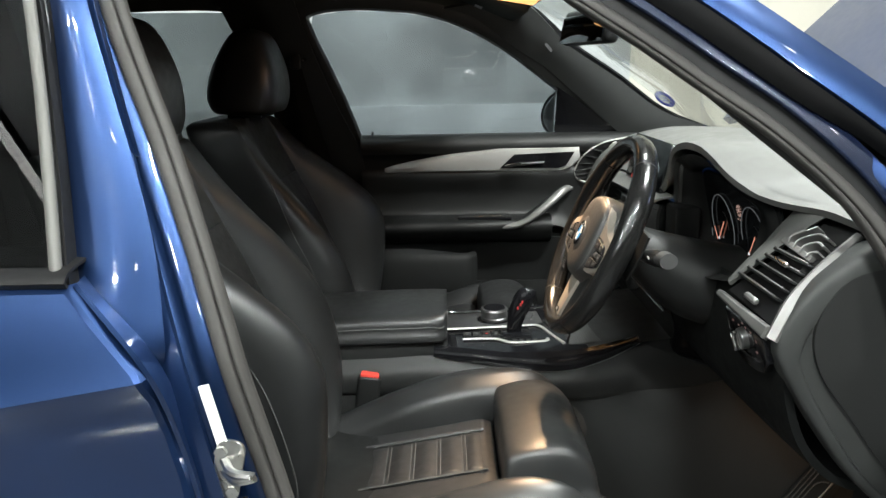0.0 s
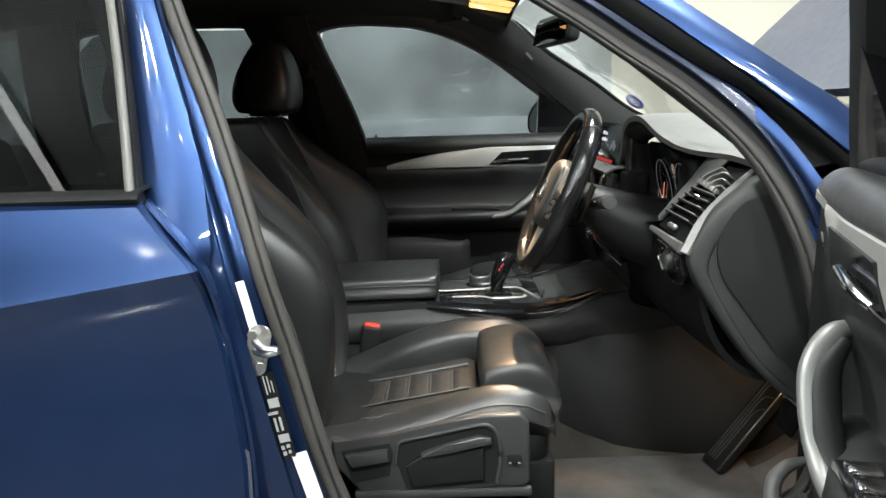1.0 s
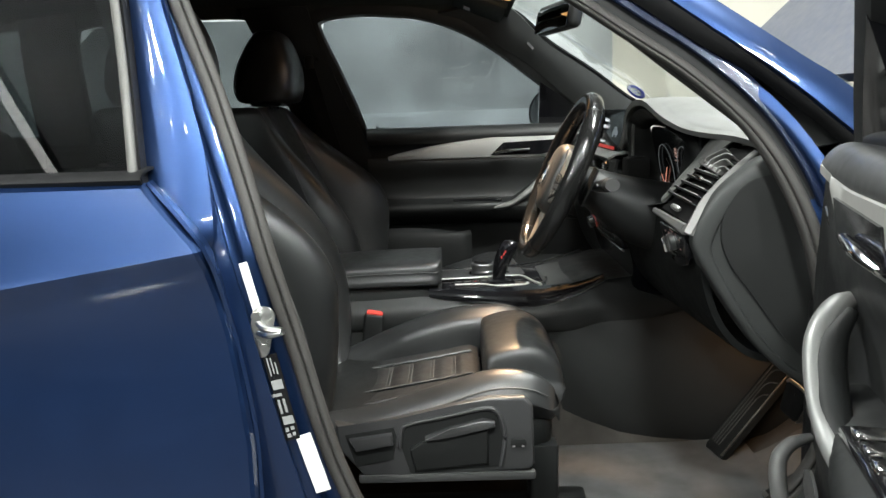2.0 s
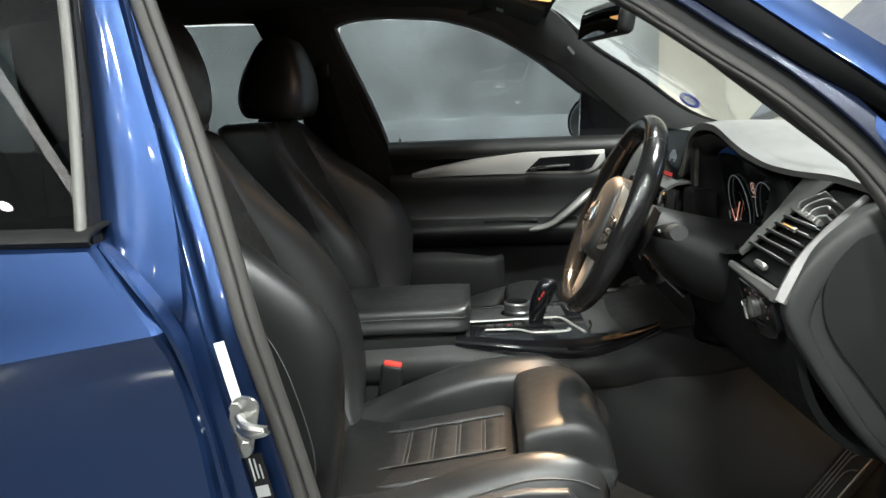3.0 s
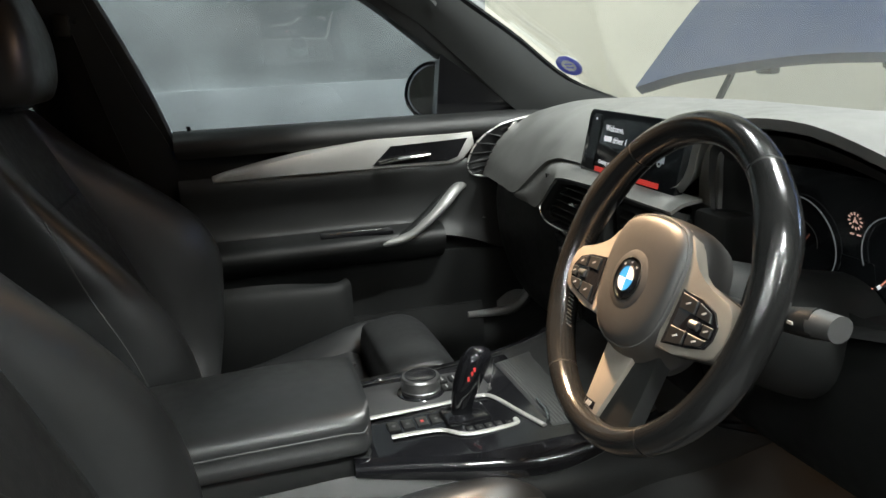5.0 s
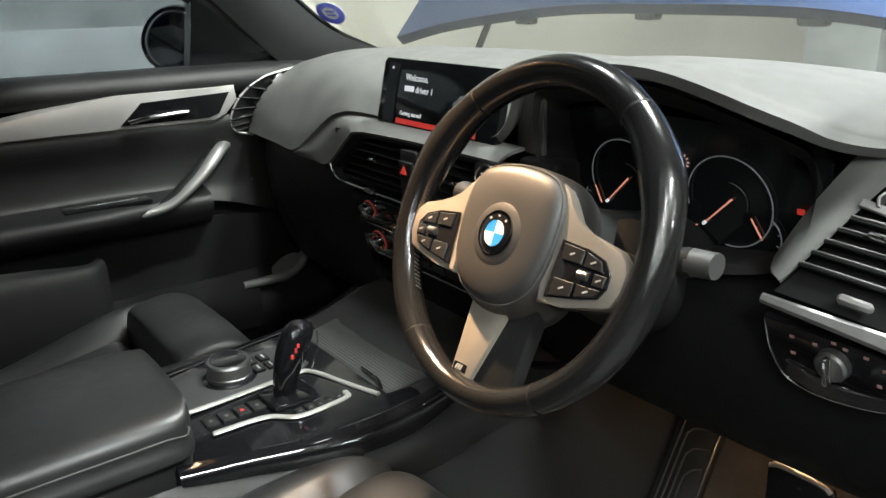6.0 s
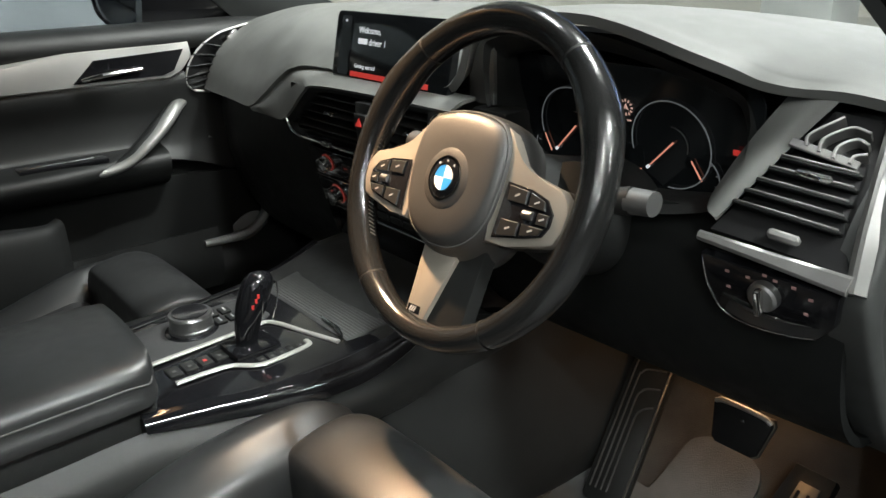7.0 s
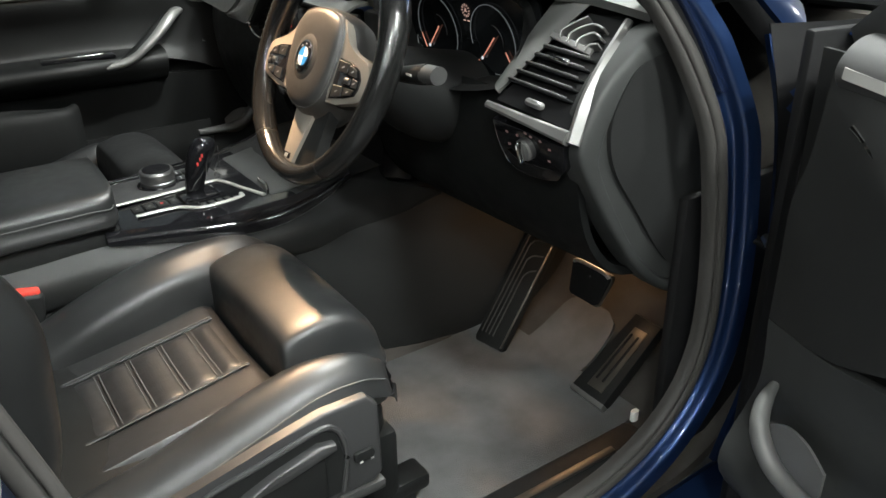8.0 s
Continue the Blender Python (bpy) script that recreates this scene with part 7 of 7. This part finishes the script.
for k in (-1, 1):
    part("print_bar", rbox(disc_m @ Vector((0, 0.006 * k, 0.0015)), (0.022, 0.004, 0.001), 0, m=disc_m), STICKER_BLUE, disc, smooth=False)

# inside mirror, visors, roof lamp
mir = empty("interior_mirror", "black rear-view mirror hanging from the windscreen", "mirror", (0.36, 0, 1.43))
mm = pose(0, 0, 0, 0, 12, 14)
part("mirror_shell", rbox((0.325, 0.045, 1.403), (0.035, 0.25, 0.078), 0.015, 4, m=mm), HARD_PLASTIC, mir)
part("mirror_face", rbox((0.305, 0.040, 1.399), (0.004, 0.225, 0.060), 0.002, 2, m=mm), MIRROR, mir)
part("mirror_stem", tube([(0.36, 0, 1.42), (0.40, 0, 1.43), (0.44, 0, 1.425)], 0.012, 8, 10), HARD_PLASTIC, mir)
part("sensor_cover", loft([[Vector((x, w * math.cos(a), z + h * math.sin(a))) for a in (radians(d) for d in range(0, 360, 30))] for x, z, w, h in ((0.38, 1.435, 0.03, 0.02), (0.41, 1.43, 0.05, 0.035), (0.46, 1.40, 0.045, 0.03), (0.50, 1.375, 0.02, 0.01))], 24, 12), HARD_PLASTIC, mir)
for side in (-1, 1):
    vis = empty("sun_visor", "folded black cloth sun visor under the roof lining", "sun visor", (0.13, side * 0.36, 1.50), "sun visors")
    part("visor_board", rbox((0.13, side * 0.36, 1.480), (0.16, 0.36, 0.018), 0.008, 3, m=pose(0, 0, 0, 0, 22)), HEADLINER, vis)
    part("visor_label", rbox((0.095, side * 0.40, 1.4755), (0.02, 0.075, 0.0012), 0, m=pose(0, 0, 0, 0, 22)), GREY_PLASTIC, vis, "grey warning label", smooth=False)
tag = part("airbag_tag", prism(rounded(0.03, 0.012, 0.004), 0.002, axes((0.302, 0.5785, 1.372), (0.66, 0.25, -0.7), (0.3, 0.5, 0.6)), 0), GREY_PLASTIC)
tagged(tag, "small grey tag on the windscreen pillar lining", "tag")
roof_lamp = empty("roof_lamp", "lit warm roof lamp in the overhead console", "roof lamp", (0.14, 0, 1.50))
part("console_body", rbox((0.10, 0, 1.502), (0.25, 0.22, 0.05), 0.012, 3, m=pose(0, 0, 0, 0, 10)), HARD_PLASTIC, roof_lamp)
for s in (-1, 1):
    part("lens", rbox((0.152, s * 0.058, 1.468), (0.11, 0.07, 0.012), 0.005, 2, m=pose(0, 0, 0, 0, 10)), LAMP_WARM, roof_lamp, "glowing warm lamp lens")
reading = area_lamp("roof_lamp_light", (0.232, -0.09, 1.446), (0.18, -0.50, 0.7), 0.025, 0.025, 2.3, (1, 0.66, 0.38))
reading.data.spread = radians(48)
area_lamp("roof_lamp_light", (0.135, 0.04, 1.458), (-0.35, 0.32, 1.1), 0.04, 0.04, 0.7, (1, 0.66, 0.40))
foot_lamp = part("footwell_lamp", rbox((0.80, -0.45, 0.690), (0.05, 0.03, 0.012), 0.004), LAMP_WARM)
tagged(foot_lamp, "small warm lamp under the dashboard lighting the pedals", "lamp")
area_lamp("footwell_light", (0.80, -0.45, 0.682), (0.74, -0.45, 0.3), 0.05, 0.03, 0.42, (1, 0.60, 0.30))

# buckle
buckle = empty("seat_belt_buckle", "black belt buckle with a red button beside the seat", "buckle", (-0.17, -0.15, 0.6))
part("buckle_body", rbox((-0.175, -0.155, 0.63), (0.05, 0.03, 0.10), 0.008, 3, m=pose(0, 0, 0, 0, 8)), HARD_PLASTIC, buckle)
part("release_button", rbox((-0.168, -0.155, 0.680), (0.040, 0.022, 0.012), 0.004, 2, m=pose(0, 0, 0, 0, 8)), RED, buckle, "red release button")

# footwell: mat, foot rest, pedals
mat_ob = part("floor_mat", sheet([[(x, y, z) for y in (-0.66, -0.5, -0.3, -0.2)] for x, z in ((0.22, 0.338), (0.45, 0.340), (0.62, 0.342), (0.72, 0.36))], 0.008, 16, 16), material("mat_pile", (0.088, 0.088, 0.088), 0.95, 0, 1.0, 450, 0.25, 10, 0.02, spec=0.1))
part("mat_tongue", sheet([[(x, y0 + (y1 - y0) * k, z) for k in (0, 0.33, 0.67, 1)] for x, z, y0, y1 in ((0.62, 0.338, -0.50, -0.34), (0.69, 0.350, -0.50, -0.34), (0.74, 0.372, -0.505, -0.348), (0.79, 0.403, -0.50, -0.352), (0.82, 0.427, -0.49, -0.36), (0.835, 0.438, -0.46, -0.385))], 0.008, 16, 12), mat_ob.data.materials[0], mat_ob)
tagged(mat_ob, "dark grey carpet mat on the driver's floor", "floor mat")
rest = empty("foot_rest", "ribbed dark foot rest on the sloping floor", "foot rest", (0.72, -0.30, 0.34))
fr = axes((0.650, -0.306, 0.356), (0.18, -1, 0), (0.150, 0.022, 0.172))
part("rest_plate", prism(rounded(0.078, 0.32, 0.008), 0.014, fr @ Matrix.Translation((0, 0.150, 0)), 0.003), HARD_PLASTIC, rest)
for i in range(4):
    u, bend = -0.030 + i * 0.0105, 0.262 - i * 0.034
    part("rib", tube([fr @ Vector(q) for q in ((u, 0.012, 0.0145), (u, 0.1, 0.0145), (u, bend - 0.012, 0.0145), (u + 0.003, bend, 0.0145), (u + 0.012, bend + 0.010, 0.0145), (0.026, bend + 0.016, 0.0145))], 0.0017, 40, 6), STALK_GREY, rest, "raised angled rib")
part("rest_edge", rbox(fr @ Vector((0.034, 0.15, 0.015)), (0.003, 0.31, 0.005), 0.001, 1, m=fr), BRUSHED, rest)
brake = empty("brake_pedal", "brake pedal with a metal edged rubber pad", "pedal", (0.76, -0.48, 0.56))
bp = axes((0.75, -0.480, 0.547), (0, -1, 0), (0.35, 0, 1))
pad_poly = [(-0.038, -0.030), (-0.030, -0.036), (0.030, -0.036), (0.038, -0.030), (0.049, 0.022), (0.044, 0.031), (-0.044, 0.031), (-0.049, 0.022)]
part("pedal_pad", prism(pad_poly, 0.012, bp, 0.003), BLACK_RUBBER, brake)
part("pedal_edge", prism([(x * 1.05, y * 1.06) for x, y in pad_poly], 0.007, bp @ Matrix.Translation((0, 0, -0.002)), 0.002), BRUSHED, brake)
part("pedal_edge", tube([bp @ Vector(p) for p in ((-0.047, 0.026, 0.010), (-0.03, 0.0325, 0.0125), (0.03, 0.0325, 0.0125), (0.047, 0.026, 0.010))], 0.0042, 16, 6), SILVER, brake, "bright metal top edge")
part("pedal_arm", tube([(0.75, -0.484, 0.555), (0.82, -0.484, 0.64), (0.86, -0.484, 0.78)], 0.012, 10, 8), HARD_PLASTIC, brake)
acc = empty("accelerator_pedal", "hinged black accelerator pedal with a dull grey face", "pedal", (0.68, -0.57, 0.35))
ap = axes((0.678, -0.571, 0.352), (-0.02, -1, 0), (0.147, 0.0, 0.115))
part("pedal_plate", prism([(-0.043, 0), (0.043, 0), (0.036, 0.19), (-0.030, 0.19)], 0.022, ap, 0.004), HARD_PLASTIC, acc)
part("pedal_face", prism([(-0.014, 0.022), (0.024, 0.022), (0.022, 0.165), (-0.010, 0.165)], 0.003, ap @ Matrix.Translation((0, 0, 0.0215)), 0.001), BRUSHED, acc, "dull grey pedal face")
for k in (-0.004, 0.012):
    part("pedal_rib", rbox(ap @ Vector((k, 0.095, 0.0255)), (0.005, 0.11, 0.003), 0.001, 1, m=ap), BLACK_RUBBER, acc)
part("pedal_foot", rbox(ap @ Vector((0, 0.002, 0.012)), (0.088, 0.012, 0.022), 0.004, 2, m=ap), VENT_SILVER, acc)
clip = part("floor_clip", loft([[(0.655 + a, -0.698 + b, 0.40 + h) for a, b in ((-0.006, -0.004), (0.006, -0.004), (0.006, 0.004), (-0.006, 0.004))] for h in (0, 0.012, 0.02)], 16, 6), WHITE_LABEL)
tagged(clip, "small white plastic clip on the sill carpet", "clip")

# hinges and check strap of the open door
for z in (0.60, 0.95):
    hg = empty("hinge", "blue painted steel hinge joining the open door to its pillar", "hinge", (0.735, -0.85, z), "hinges of the open door")
    part("hinge_leaf", rbox((0.735, -0.862, z), (0.05, 0.02, 0.06), 0.006), BLUE, hg)
    part("hinge_pin", tube([(0.742, -0.88, z - 0.04), (0.742, -0.88, z + 0.04)], 0.01, 4, 12), BLUE, hg)
check = empty("check_strap", "black door check strap between pillar and door", "check strap", (0.72, -0.86, 0.78))
part("strap", tube([(0.72, -0.82, 0.78), (0.70, -0.90, 0.78), (0.67, -0.98, 0.775)], 0.009, 10, 8, flat=0.6), BLACK_RUBBER, check)
part("strap_bolt", tube([(0.715, -0.845, 0.79), (0.70, -0.862, 0.79)], 0.007, 4, 8), STEEL, check)
